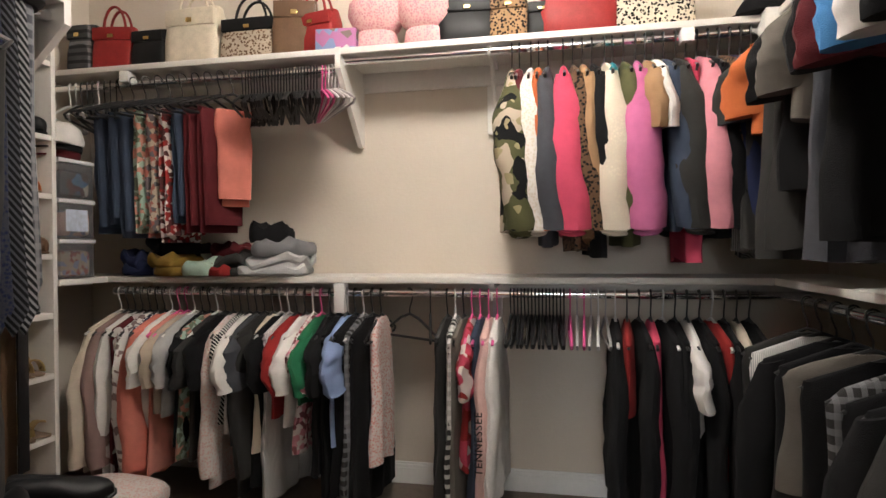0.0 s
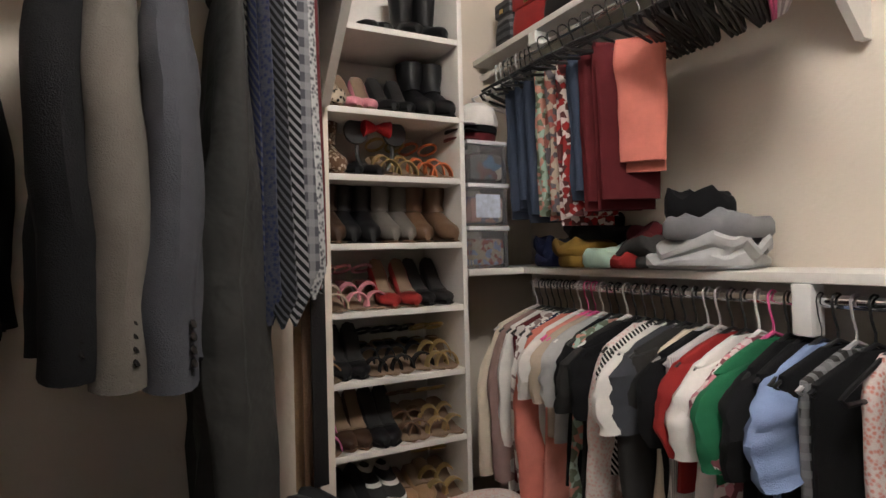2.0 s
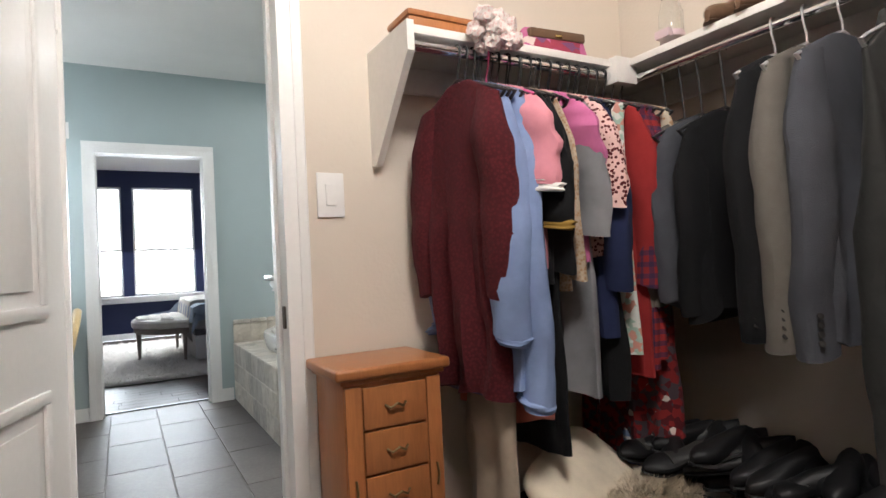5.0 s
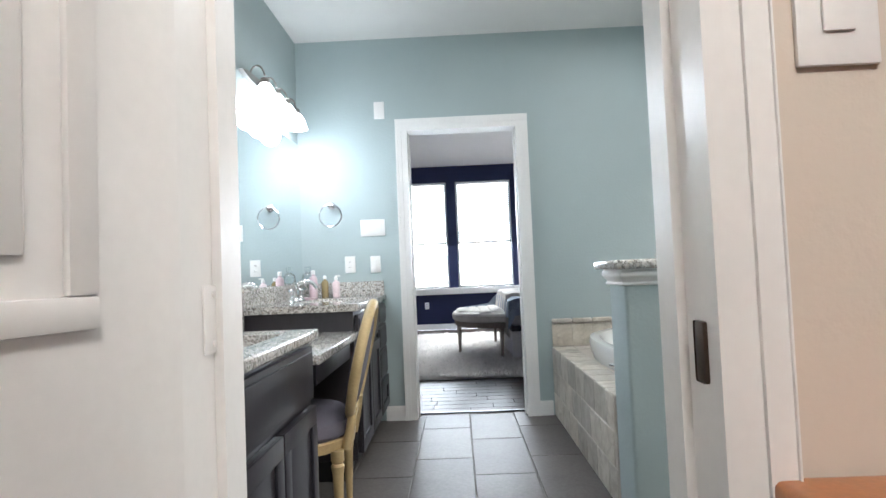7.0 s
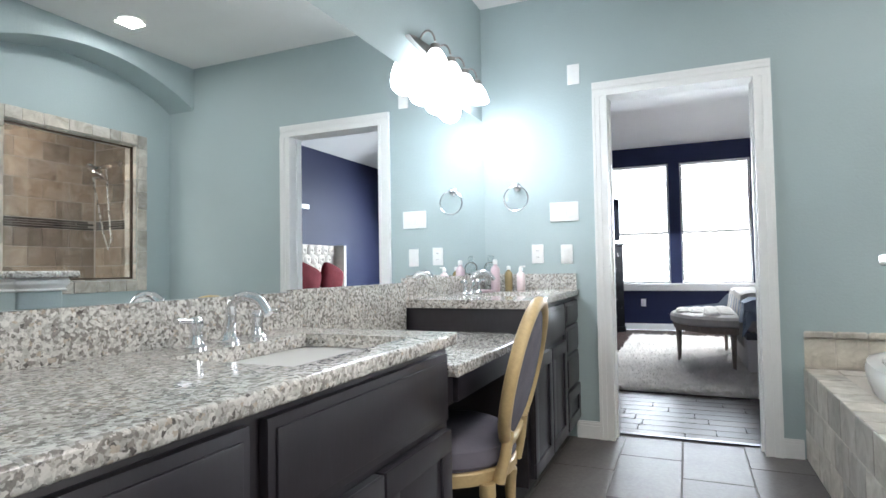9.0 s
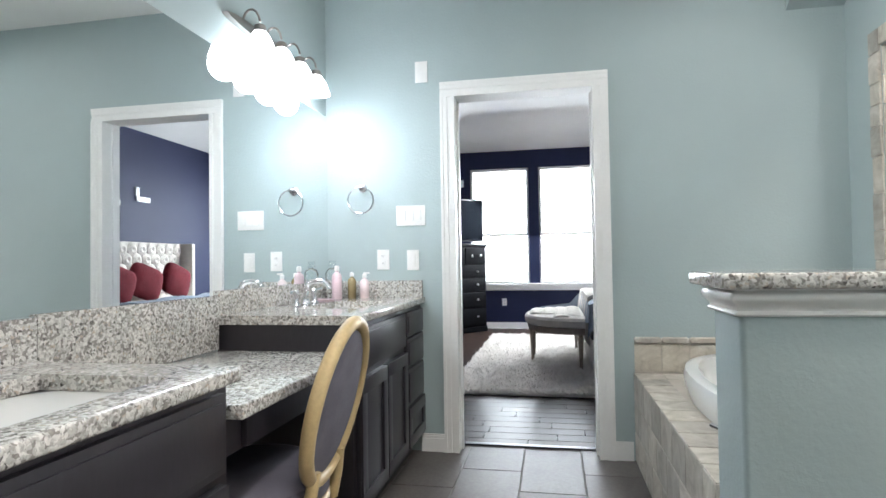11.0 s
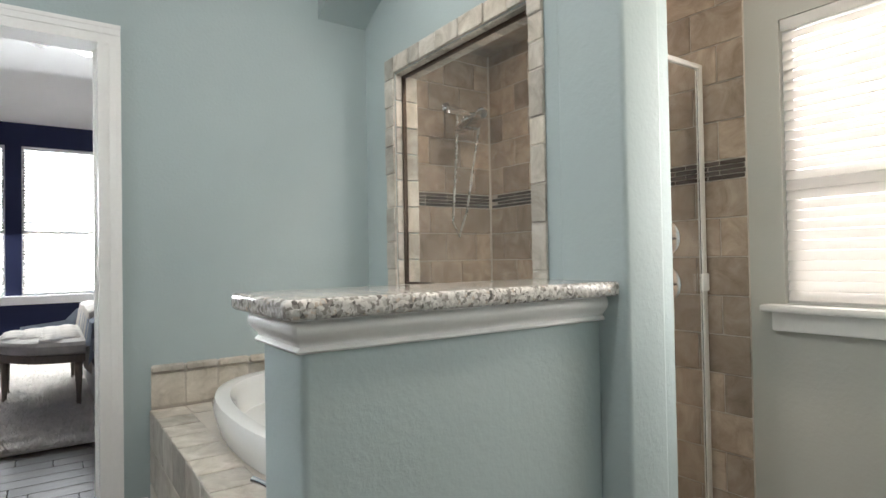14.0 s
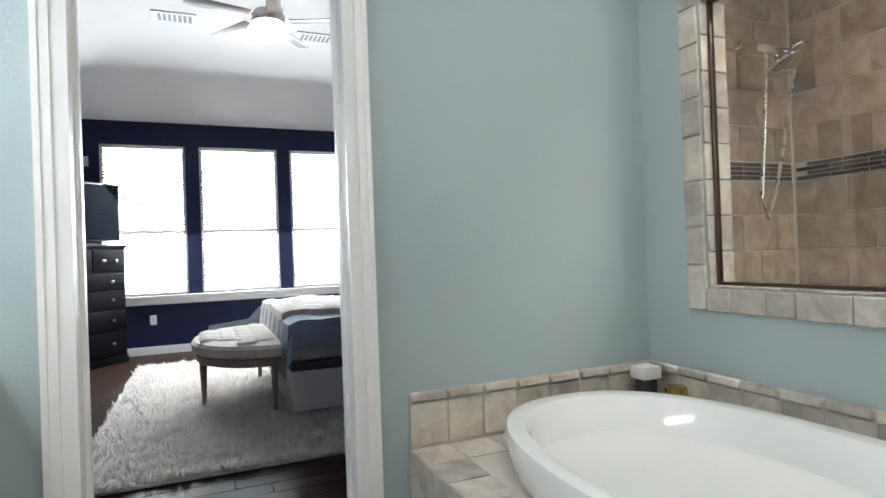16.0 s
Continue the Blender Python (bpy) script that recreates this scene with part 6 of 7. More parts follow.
for i, s in enumerate(EUP):
    spec, sl, ln = s.split()
    garment(pose(CE - 0.27, 2.12 - i * 0.080, ZU - 0.05, 0, 0, -90 + rg.uniform(-6, 6)), spec, "shirt", float(ln), {"long": 0.5, "short": 0.22, "none": 0.0}[sl], 0.075, 0.42, 160 + i, "white" if i % 3 == 0 else "black")
ELOW = "charcoal none 0.78,lightgrey/pin/white none 0.80,black long 0.80,black none 0.76,taupe none 0.45,black none 0.80,charcoal/plaid/grey none 0.62,black none 0.80,black long 0.74,charcoal long 0.78,black long 0.70,charcoal long 0.76,red long 0.80,black long 0.76".split(",")
for i, s in enumerate(ELOW):
    spec, sl, ln = s.split()
    garment(pose(CE - 0.27, 2.08 - i * 0.095, ZL - 0.066, 0, 0, -90 + rg.uniform(-8, 8)), spec, "robe" if i < 4 else "shirt", float(ln), {"long": 0.52, "short": 0.22, "none": 0.0}[sl], 0.085, 0.44, 190 + i, "black")
# west wall: suits
SUIT = "charcoal 0.52 0.70 0.50,taupe 0.52 0.69 0.565,slate 0.50 0.70 0.63,black 0.54 0.72 0.71".split(",")
for i, s in enumerate(SUIT):
    spec, sl, ln, y = s.split()
    garment(pose(-0.77, float(y) - 0.05, ZW - 0.155, 0, 0, 90 + rg.uniform(-9, 3)), spec, "suit jacket", float(ln) - 0.02, float(sl), 0.06, 0.38, 220 + i, "long", name="suit_vest", label=spec + " dress shirt and vest hanging over the shoe rack", group="suit jackets", swing=0.01)
BUTTON = surface("dark_horn_button", (0.02, 0.018, 0.017), 0.25, 0.1, 30, 0, 50)
for i, (spec, ln, sl) in enumerate((("black", 0.81, 0.69), ("taupe", 0.83, 0.71), ("slate", 0.85, 0.72))):
    y = 0.828 + i * 0.084
    j = garment(pose(-0.75, y, ZW - 0.055, 0, 0, 90 + rg.uniform(-3, 3)), spec, "suit jacket", ln, sl, 0.082, 0.40, 240 + i, "clear", name="suit_jacket", label=spec + " wool suit jacket with cuff buttons", group="suit jackets", swing=0.015)
    slv = [o for o in j.children if o.name.startswith("sleeve")][0]
    for k in range(4):
        part("button", lathe(((0.0075, 0.0), (0.0075, 0.003), (0.003, 0.004)), n=10, m=pose(0.026, -0.215, -0.15 - sl + 0.035 + k * 0.021, 0, 70, -30)), BUTTON, slv)
coat = garment(pose(-0.79, 1.095, ZW - 0.055, 0, 0, 92), "shadow/crinkle", "raincoat", 1.24, 0.0, 0.11, 0.40, 260, "clear", name="raincoat", label="long dark grey raincoat hanging from the rod", swing=0.02, flare=0.72)
part("collar", loft([ring(0, 0, z, rx, ry, 20) for z, rx, ry in ((-0.125, 0.030, 0.085), (-0.10, 0.034, 0.080), (-0.070, 0.028, 0.066), (-0.066, 0.022, 0.058), (-0.095, 0.016, 0.052))]), cloth("shadow/crinkle"), coat, "turned-up collar")
part("hem_band", loft([ring(0, 0, z, rx, ry, 24, 0.8) for z, rx, ry in ((-1.262, 0.050, 0.140), (-1.235, 0.058, 0.146), (-1.205, 0.054, 0.143))]), cloth("shadow/crinkle"), coat)
# tie rack
rack = thing("tie_rack", "black tie rack on the rod full of patterned ties", "tie rack", pose(-0.79, 1.208, ZW - 0.045))
part("body", loft([ring(0, 0, z, rx, ry, 28, 0.7) for z, rx, ry in ((-0.035, 0.12, 0.078), (-0.02, 0.135, 0.09), (0.02, 0.135, 0.09), (0.032, 0.11, 0.07))]), BLACK, rack)
part("dial", box(0.10, 0.14, -0.02, 0.02, 0.020, 0.036, 0.005), STEEL, rack)
TIES = ("black/diagonal/grey", "slate/plaid/grey", "slate/boucle/lightgrey", "maroon", "black/diagonal/grey", "black/diagonal/beige", "navy/boucle/slate", "charcoal/boucle/taupe", "slate/plaid/grey", "slate/boucle/grey", "maroon", "black/diagonal/beige", "black/diagonal/grey", "navy/bars/slate",
        "maroon/boucle/taupe", "charcoal/plaid/maroon", "black/diagonal/taupe", "navy/diagonal/slate", "navy/boucle/slate", "black/diagonal/slate")
for i, s in enumerate(TIES):
    a = 2 * math.pi * i / len(TIES)
    lx, ly = 0.105 * math.cos(a), 0.075 * math.sin(a)
    ln = 0.70 + 0.12 * rg.random()
    rings = []
    for k in range(14):
        t = k / 13
        w = 0.013 + 0.019 * t if t < 0.93 else 0.032 * (1 - t) / 0.07 + 0.002
        sw_ = 0.004 * math.sin(t * 8 + i)
        ca, sa = math.cos(a + 1.3), math.sin(a + 1.3)
        rings.append([(u * ca - v * sa + sw_, u * sa + v * ca, -0.035 - ln * t) for u, v in ((-w, -0.003), (-w * 0.4, -0.007), (w * 0.4, -0.007), (w, -0.003), (w, 0.003), (w * 0.4, 0.006), (-w * 0.4, 0.006), (-w, 0.003))])
    col = s.split("/")[0]
    solo("necktie", loft(rings), cloth(s), TEXT.get(col, col) + " patterned silk necktie hanging from the rack", "necktie", pose(-0.79 + lx, 1.208 + ly, ZW - 0.045), "neckties")
for i, (cc, ln) in enumerate((("tan", 1.18), ("brown", 1.30), ("black", 1.15))):
    solo("belt", box(-0.017, 0.017, -0.003, 0.003, -ln, 0, 0.001), surface("leather_" + cc, C[cc], 0.4, 0.2, 20, 0.2, 200), TEXT.get(cc, cc) + " leather belt hanging beside the ties", "belt", pose(-0.82 + 0.03 * i, 1.25 + 0.012 * i, ZW - 0.07, 0, 0, 60 + 20 * i), "belts")
# south wall: dresses and sweaters
ST = ("maroon/boucle/wine 0.56 0.98 0.09 9,lightblue 0.66 0.98 0.07 7,beige 0.0 1.50 0.05 5,lightblue 0.84 0.90 0.05 3,coral 0.0 1.06 0.05 4,pink 0.26 0.62 0.08 5,black 0.36 0.70 0.05 4,black 0.5 1.16 0.05 2,tan/boucle/beige 0.52 0.70 0.04 -3,orchid 0.22 0.62 0.05 4,grey 0.40 1.00 0.07 -2,"
      "palepink/leopard/maroon 0.32 0.62 0.07 5,navy 0.56 0.84 0.09 3,black 0.0 1.04 0.07 -2,mint/floral/coral/white 0.0 0.92 0.04 2,red 0.5 0.98 0.06 8,red/plaid/navy 0.56 0.96 0.08 6,red/plaid/navy 0.5 0.92 0.06 4,maroon/floral/red/slate 0.0 1.28 0.07 3,beige/leopard/tan 0.5 0.80 0.05 4").split(",")
for i, s in enumerate(ST):
    spec, sl, ln, th, tn = s.split()
    x = -0.035 - 0.026 * i if i < 5 else -0.135 - 0.040 * (i - 5)
    kind = "sweater" if i in (0, 1, 3) else ("dress" if float(ln) > 0.85 else "shirt")
    garment(pose(x, 0.32, ZW - 0.055, 0, 0, 180 + (float(tn) if i > 3 else (6, 3, 0, 0)[i])), spec, kind, float(ln), float(sl), float(th), {0: 0.38, 1: 0.39, 2: 0.27}.get(i, 0.40), 280 + i, "pink" if i == 5 else "black", cuff={1: "lightblue", 3: "lightblue", 5: "white", 6: "yellow"}.get(i), group="dresses and sweaters", puff=0.03 if i in (0, 1, 3) else 0.0, swing=0.02 if i in (0, 1, 3) else 0.03, flare=0.85 if i in (0, 2) else 1.0)
for i in range(8):
    hanger(pose(-0.10 - i * 0.055, 0.315, ZW - 0.055, 0, 0, 180 + rg.uniform(-12, 12)), "black", 0.19, "spare hangers")

# ---- shoe shelves ----
SHX0, SHX1, SHY0, SHY1 = CA + 0.002, -1.40, 1.380, 2.015
unit = thing("shoe_shelf", "tall white shoe shelf with rows of shoes", "shoe shelf")
part("side_panel", box(SHX0, SHX1, SHY0, SHY0 + 0.02, 0.001, 2.30, 0.002), SHELF, unit)
part("side_panel", box(SHX0, SHX1, SHY1 - 0.02, SHY1, 0.001, 2.30, 0.002), SHELF, unit)
part("back_panel", box(SHX0, SHX0 + 0.01, SHY0 + 0.02, SHY1 - 0.02, 0.001, 2.30), SHELF, unit)
LEVELS = (0.095, 0.335, 0.580, 0.818, 1.052, 1.290, 1.520, 1.812, 2.28)
for z in LEVELS:
    part("shelf_board", box(SHX0 + 0.01, SHX1 - 0.002, SHY0 + 0.02, SHY1 - 0.02, z - 0.022, z, 0.002), SHELF, unit)


def leather(c, rough=0.35):
    return surface("shoe_" + c, C[c], rough, 0.18, 25, 0.15, 220, spec=0.25)


def shoe_skin(kind, c):
    f = c.split("/")
    if len(f) > 1:
        return cloth(c)
    return leather(c, 0.62 if kind in ("ankle", "boot") else 0.48)


GOLD = surface("gold_leather", (0.50, 0.36, 0.16), 0.3, 0.15, 30, 0.1, 200, 0.6)
INSOLE = surface("tan_insole", (0.22, 0.15, 0.10), 0.7, 0.1, 20, 0.1, 150)


def section(x, w, z0, z1, n=14, peak=0.8):
    return [(x, w * math.cos(2 * math.pi * i / n), (z0 + z1) / 2 + (z1 - z0) / 2 * math.copysign(abs(math.sin(2 * math.pi * i / n)) ** peak, math.sin(2 * math.pi * i / n))) for i in range(n)]


def shoe(kind, c, m, label, group, L=0.235):
    """One shoe, toe towards +x, heel at the origin. kinds: pump, flat, sandal, sneaker, ankle, boot, wedge."""
    mt = GOLD if c == "gold" else shoe_skin(kind, c)
    s = thing("boot" if kind in ("ankle", "boot") else "shoe", label, "boot" if kind in ("ankle", "boot") else "shoe", m, group)
    H = {"pump": 0.085, "sandal": 0.075, "wedge": 0.07, "flat": 0.008, "sneaker": 0.022, "ankle": 0.05, "boot": 0.03}[kind]
    arch = lambda t: H * (1 - min(1, t / 0.68)) ** 1.25 if t < 0.68 else 0.0  # noqa: E731
    ts = (0.0, 0.05, 0.16, 0.32, 0.48, 0.62, 0.74, 0.86, 0.95, 1.0)
    wd = (0.020, 0.029, 0.032, 0.029, 0.031, 0.038, 0.040, 0.033, 0.020, 0.008)
    if kind in ("pump", "flat", "sneaker", "ankle", "boot"):
        tall = {"pump": 0.055, "flat": 0.05, "sneaker": 0.075, "ankle": 0.085, "boot": 0.09}[kind]
        rise = [tall * k for k in ((1.0, 1.05, 1.0, 0.80, 0.62, 0.62, 0.66, 0.60, 0.46, 0.30) if kind in ("pump", "flat") else (1.0, 1.02, 1.02, 1.0, 0.95, 0.80, 0.68, 0.60, 0.50, 0.34))]
        part("upper", loft([section(t * L, w, arch(t) + 0.006, arch(t) + 0.006 + h) for t, w, h in zip(ts, wd, rise)]), mt, s)
        if kind in ("pump", "flat"):
            part("insole", loft([[(t * L, w * 0.72 * math.cos(a), arch(t) + 0.008 + h * 0.93 + 0.0045 * math.sin(a)) for a in np.linspace(0, 2 * math.pi, 10, endpoint=False)] for t, w, h in list(zip(ts, wd, rise))[1:6]]), INSOLE if c != "black" else leather("charcoal"), s)
    if kind in ("sandal", "wedge"):
        for t0, t1, hh in ((0.70, 0.84, 0.045), (0.42, 0.50, 0.05)):
            ln = []
            for t in (t0, (t0 + t1) / 2, t1):
                ln.append([(t * L + 0.0, 0.040 * math.cos(a), arch(t) + 0.008 + hh * math.sin(a)) for a in np.linspace(0, math.pi, 10)])
            b = loft(ln, None, False, False)
            bmesh.ops.solidify(b, geom=b.faces[:], thickness=0.004)
            part("strap", b, mt, s)
        part("ankle_strap", tube([(0.03 + 0.042 * math.cos(a), 0.030 * math.sin(a), arch(0.1) + 0.055 + 0.012 * math.cos(a)) for a in np.linspace(0, 2 * math.pi, 17)], 0.005, n=6), mt, s)
    part("sole", loft([[(t * L * 1.01, w * 1.06 * math.cos(a), arch(t) + 0.004 + 0.004 * math.sin(a)) for a in np.linspace(0, 2 * math.pi, 12, endpoint=False)] for t, w in zip(ts, wd)]), INSOLE if kind in ("sandal", "wedge") else leather("brown" if c not in ("black",) else "black"), s)
    if kind in ("pump", "sandal"):
        part("heel", loft([ring(x, 0, z, r, r * 0.9, 10) for x, z, r in ((0.012, 0.0005, 0.0055), (0.014, H * 0.5, 0.006), (0.020, H * 0.85, 0.013), (0.026, H + 0.004, 0.022))]), mt, s)
    elif kind == "wedge":
        part("heel", loft([section(t * L, w * 0.95, 0.0005, arch(t) + 0.005) for t, w in list(zip(ts, wd))[:7]]), surface("cork", (0.36, 0.23, 0.12), 0.8, 0.2, 60, 0.3, 200), s)
    elif kind in ("ankle", "boot", "sneaker"):
        part("heel", loft([section(t * L * 1.02, w * 1.05, 0.0005, arch(t) + 0.012) for t, w in (list(zip(ts, wd))[:4] if kind != "sneaker" else list(zip(ts, wd)))]), leather("black") if kind != "sneaker" or c == "black" else WHITE, s)
    if kind in ("ankle", "boot"):
        top = 0.19 if kind == "ankle" else 0.30
        part("shaft", loft([ring(0.05 - 0.006 * k, 0, z, rx, ry, 16) for k, z, rx, ry in ((0, H + 0.05, 0.052, 0.034), (1, 0.12, 0.047, 0.036), (1, top * 0.8, 0.052, 0.044), (1.5, top, 0.056, 0.047), (1.5, top - 0.004, 0.048, 0.040), (1.5, top - 0.03, 0.046, 0.038))]), mt, s)
    return s


ROWS_ = ("flat black,sneaker black,sneaker charcoal/bars/white,flat tan,wedge gold",
         "sandal orchid,pump darkbrown,pump black,wedge brown,wedge gold",
         "wedge tan,pump black,sandal black,sandal black,sandal gold",
         "sandal beige,sandal pink,pump red,pump black",
         "ankle darkbrown,ankle black,ankle taupe,ankle brown",
         "ankle brown/leopard/beige,flat black,sandal gold,wedge orange",
         "ankle beige/leopard/black,pump pink,pump black,ankle black",
         "flat red,flat black,boot black")
for lv, rowtext in zip(LEVELS[:-1], ROWS_):
    items = rowtext.split(",")
    wdt = (SHY1 - SHY0 - 0.06) / len(items)
    for k, it in enumerate(items):
        kind, c = it.split()
        yc = SHY0 + 0.03 + wdt * (k + 0.5)
        nm = "gold" if c == "gold" else "dark brown" if c == "darkbrown" else TEXT.get(c.split("/")[0], c.split("/")[0])
        words = {"pump": "high-heeled pump", "flat": "flat shoe", "sandal": "heeled sandal", "sneaker": "low sneaker", "ankle": "ankle boot", "boot": "tall boot", "wedge": "strappy wedge sandal"}[kind]
        lab = nm + (" leopard print " if "leopard" in c else " ") + words + " on the white shoe shelf"
        back = rg.uniform(-0.02, 0.01)
        for sd in (-1, 1):
            sc = pose(-1.635 + back + rg.uniform(0, 0.015), yc + sd * min(0.046, wdt * 0.29), lv + 0.0005, 0, 0, rg.uniform(-5, 5) + (0 if kind in ("ankle", "boot") else -sd * 2)) @ Matrix.Diagonal((1.08, 1.12, 1.22 if kind != "boot" else 0.85, 1))
            shoe(kind, c, sc, lab, "shoes on the shelf", 0.205)
# round-eared novelty headband shapes, plain
hb_ = thing("headband", "black headband with two discs and a red bow", "headband", pose(-1.52, 1.70, LEVELS[5] + 0.0005))
part("band", tube([(0, 0.07 * math.cos(a), 0.10 + 0.085 * math.sin(a)) for a in np.linspace(-0.9, math.pi + 0.9, 18)], 0.008, n=8), BLACK, hb_)
for sy in (-0.075, 0.075):
    part("disc", lathe(((0.045, -0.008), (0.048, 0.0), (0.045, 0.008)), n=20, m=pose(0.01, sy, 0.20 - 0.03, 0, 90, 0)), BLACK, hb_)
part("bow", lathe(((0.012, -0.06), (0.035, -0.05), (0.012, 0.0), (0.035, 0.05), (0.012, 0.06)), n=14, m=pose(0.02, 0, 0.185, 90, 0, 0)), surface("red_sequins", (0.55, 0.03, 0.04), 0.2, 0.3, 60, 0.4, 220, 0.4), hb_)

# ---- bins, folded clothes, bags ----
BIN = glass("cloudy_plastic", (0.95, 0.92, 0.95), 0.12)
BIN.node_tree.nodes["Principled BSDF"].inputs["Transmission Weight"].default_value = 0.88
for k in range(3):
    z0 = ZL + 0.001 + k * 0.165
    bn = thing("storage_bin", "clear stacking bin with white rim on the shelf", "storage bin", pose(-1.537, 2.106, z0), group="stacked storage bins")
    part("shell", box(-0.17, 0.132, -0.075, 0.10, 0.0, 0.145, 0.008), BIN, bn)
    part("rim", box(-0.175, 0.137, -0.08, 0.105, 0.1455, 0.162, 0.004), surface("white_plastic_rim", (0.72, 0.70, 0.72), 0.4, 0.03, 9, 0, 50), bn)
    part("contents", box(-0.155, 0.118, -0.062, 0.086, 0.012, 0.112, 0.02), cloth(("beige/floral/red/lightblue", "palepink/blocks/lightblue/white", "slate/blocks/maroon/blue")[k]), bn)
    if k == 1:
        part("paper_label", box(0.1322, 0.1335, -0.045, 0.065, 0.03, 0.12), surface("printed_card", (0.55, 0.60, 0.72), 0.5, 0.25, 40, 0, 60), bn)
for i, (c, dz) in enumerate((("maroon", 0.0), ("black", 0.03), ("white", 0.055))):
    cp = thing("cap", TEXT.get(c, c) + " baseball cap on the storage bins", "cap", pose(-1.50 + 0.01 * i, 2.115, ZL + 0.498 + dz, 0, 0, -70), group="stacked caps")
    part("crown", lathe(((0.085, 0.0), (0.088, 0.02), (0.075, 0.07), (0.045, 0.095), (0.006, 0.10)), n=20), cloth(c), cp)
    part("brim", loft([[(0.07 + 0.075 * math.cos(a), 0.075 * math.sin(a), z) for a in np.linspace(-1.5, 1.5, 14)] for z in (0.0, 0.006)], None, True), cloth(c), cp)


def folded(x, y, z, w, d, h, spec, label, turn=0.0, seed=0):
    """A loosely folded garment: a soft layered block."""
    nl = max(1, int(h / 0.042))
    rings = []
    rs = random.Random(seed)
    for k in range(nl):
        ox, oy, sc = rs.uniform(-0.012, 0.012), rs.uniform(-0.014, 0.014), rs.uniform(0.9, 1.03) * (1 - 0.10 * k / nl)
        for t, s in ((0.06, 0.93), (0.3, 1.0), (0.7, 1.0), (0.94, 0.93)):
            rings.append([(ox + px * s * sc * (1 + 0.16 * noise.noise(Vector((px * 9, py * 9, k + seed)))), oy + py * s * sc * (1 + 0.16 * noise.noise(Vector((py * 9, px * 7, k + seed + 5)))), max(0, (k + t) * h / nl + (0.016 + 0.03 * (k + t) / nl) * noise.noise(Vector((px * 17 + seed, py * 17, k * 0.4))) * (0 if k + t < 0.5 else 1))) for px, py, _ in ring(0, 0, 0, w / 2, d / 2, 32, 0.5)])
    for s in (0.6, 0.25):
        rings.append([(px * s, py * s, h * 1.02 + 0.045 * noise.noise(Vector((px * s * 17 + seed, py * s * 17, nl * 0.4)))) for px, py, _ in rings[-1 if s == 0.6 else -2]])
    b = loft(rings)
    return solo("folded_clothes", b, cloth(spec), label, "folded clothes", pose(x, y, z + 0.001, 0, 0, turn), "folded clothes on the shelf")


FOLD = (("navy", -1.26, 0.17, 0.10, 3), ("slate", -1.24, 0.17, 0.17, 3), ("yellow", -1.08, 0.18, 0.09, 2), ("black", -1.08, 0.17, 0.05, 4), ("navy", -1.10, 0.16, 0.045, 2), ("mint", -0.94, 0.15, 0.06, 1), ("maroon", -0.92, 0.18, 0.13, 2), ("red", -0.83, 0.15, 0.045, 2), ("charcoal", -0.80, 0.16, 0.085, 2), ("black", -1.20, 0.15, 0.20, 1))
for i, (c, x, w, h, _) in enumerate(FOLD):
    y = 2.36 + 0.05 * math.sin(i * 2.3)
    folded(x, y + (0.09 if c in ("slate", "maroon") or h == 0.20 else 0), ZL + (0.093 if c == "black" and h < 0.1 else 0.0), w, 0.24, h, c, TEXT.get(c, c) + " folded clothes stacked on the shelf", rg.uniform(-12, 12), i)
folded(-0.62, 2.37, ZL, 0.30, 0.26, 0.085, "lightgrey", "heap of light grey knitwear on the shelf", 4, 31)
folded(-0.60, 2.36, ZL + 0.080, 0.25, 0.22, 0.06, "grey", "rumpled grey sweater on top of the heap", 15, 33)
folded(-0.67, 2.38, ZL + 0.138, 0.19, 0.15, 0.08, "black", "crumpled black garment on the heap", 35, 35)


def handbag(x, w, h, d, spec, label, handle=True, second=None, turn=0.0, y=2.40, z=None, leatherish=True):
    mt = leather(spec) if leatherish and "/" not in spec else cloth(spec)
    bg_ = thing("handbag", label, "handbag", pose(x, y, (ZU if z is None else z) + 0.001, 0, 0, turn), "handbags on the shelf")
    part("body", loft([[(px, py, pz + 0.006 * noise.noise(Vector((px * 12, py * 12, pz * 9 + x)))) for px, py, pz in ring(0, 0, t * h, w / 2 * k, d / 2 * q, 28, 0.4)] for t, k, q in ((0.0, 0.94, 0.9), (0.06, 1.0, 1.0), (0.4, 1.0, 0.98), (0.8, 0.94, 0.72), (0.97, 0.90, 0.42), (1.0, 0.88, 0.34))]), mt, bg_)
    m2 = leather(second) if second else mt
    part("flap", box(-w * 0.44, w * 0.44, -d * 0.46, -d * 0.18, h * 0.66, h * 0.93, 0.008), m2, bg_)
    part("clasp", box(-0.014, 0.014, -d * 0.49, -d * 0.455, h * 0.70, h * 0.78, 0.003), surface("brass_clasp", (0.6, 0.45, 0.2), 0.25, 0.05, 20, 0, 50, 1.0), bg_)
    if handle:
        for sy in (-0.12, 0.12):
            part("handle", tube([(w * 0.26 * math.cos(a), sy * d + (-0.01 if sy < 0 else 0.01), h * 0.90 + 0.11 * math.sin(a)) for a in np.linspace(0, math.pi, 14)], 0.006, n=8), m2, bg_)
    return bg_


handbag(-1.60, 0.13, 0.24, 0.15, "grey/plaid/black", "grey canvas bag at the end of the shelf", False, leatherish=False)
handbag(-1.44, 0.20, 0.22, 0.13, "red", "red leather tote with handles on the shelf", second="red", turn=8)
handbag(-1.25, 0.18, 0.19, 0.12, "black", "small black leather handbag with gold clasp", False)
handbag(-1.03, 0.27, 0.27, 0.14, "ivory", "cream structured handbag with top handles", True)
handbag(-0.75, 0.28, 0.20, 0.15, "beige/leopard/brown", "leopard print handbag with black trim", True, "black")
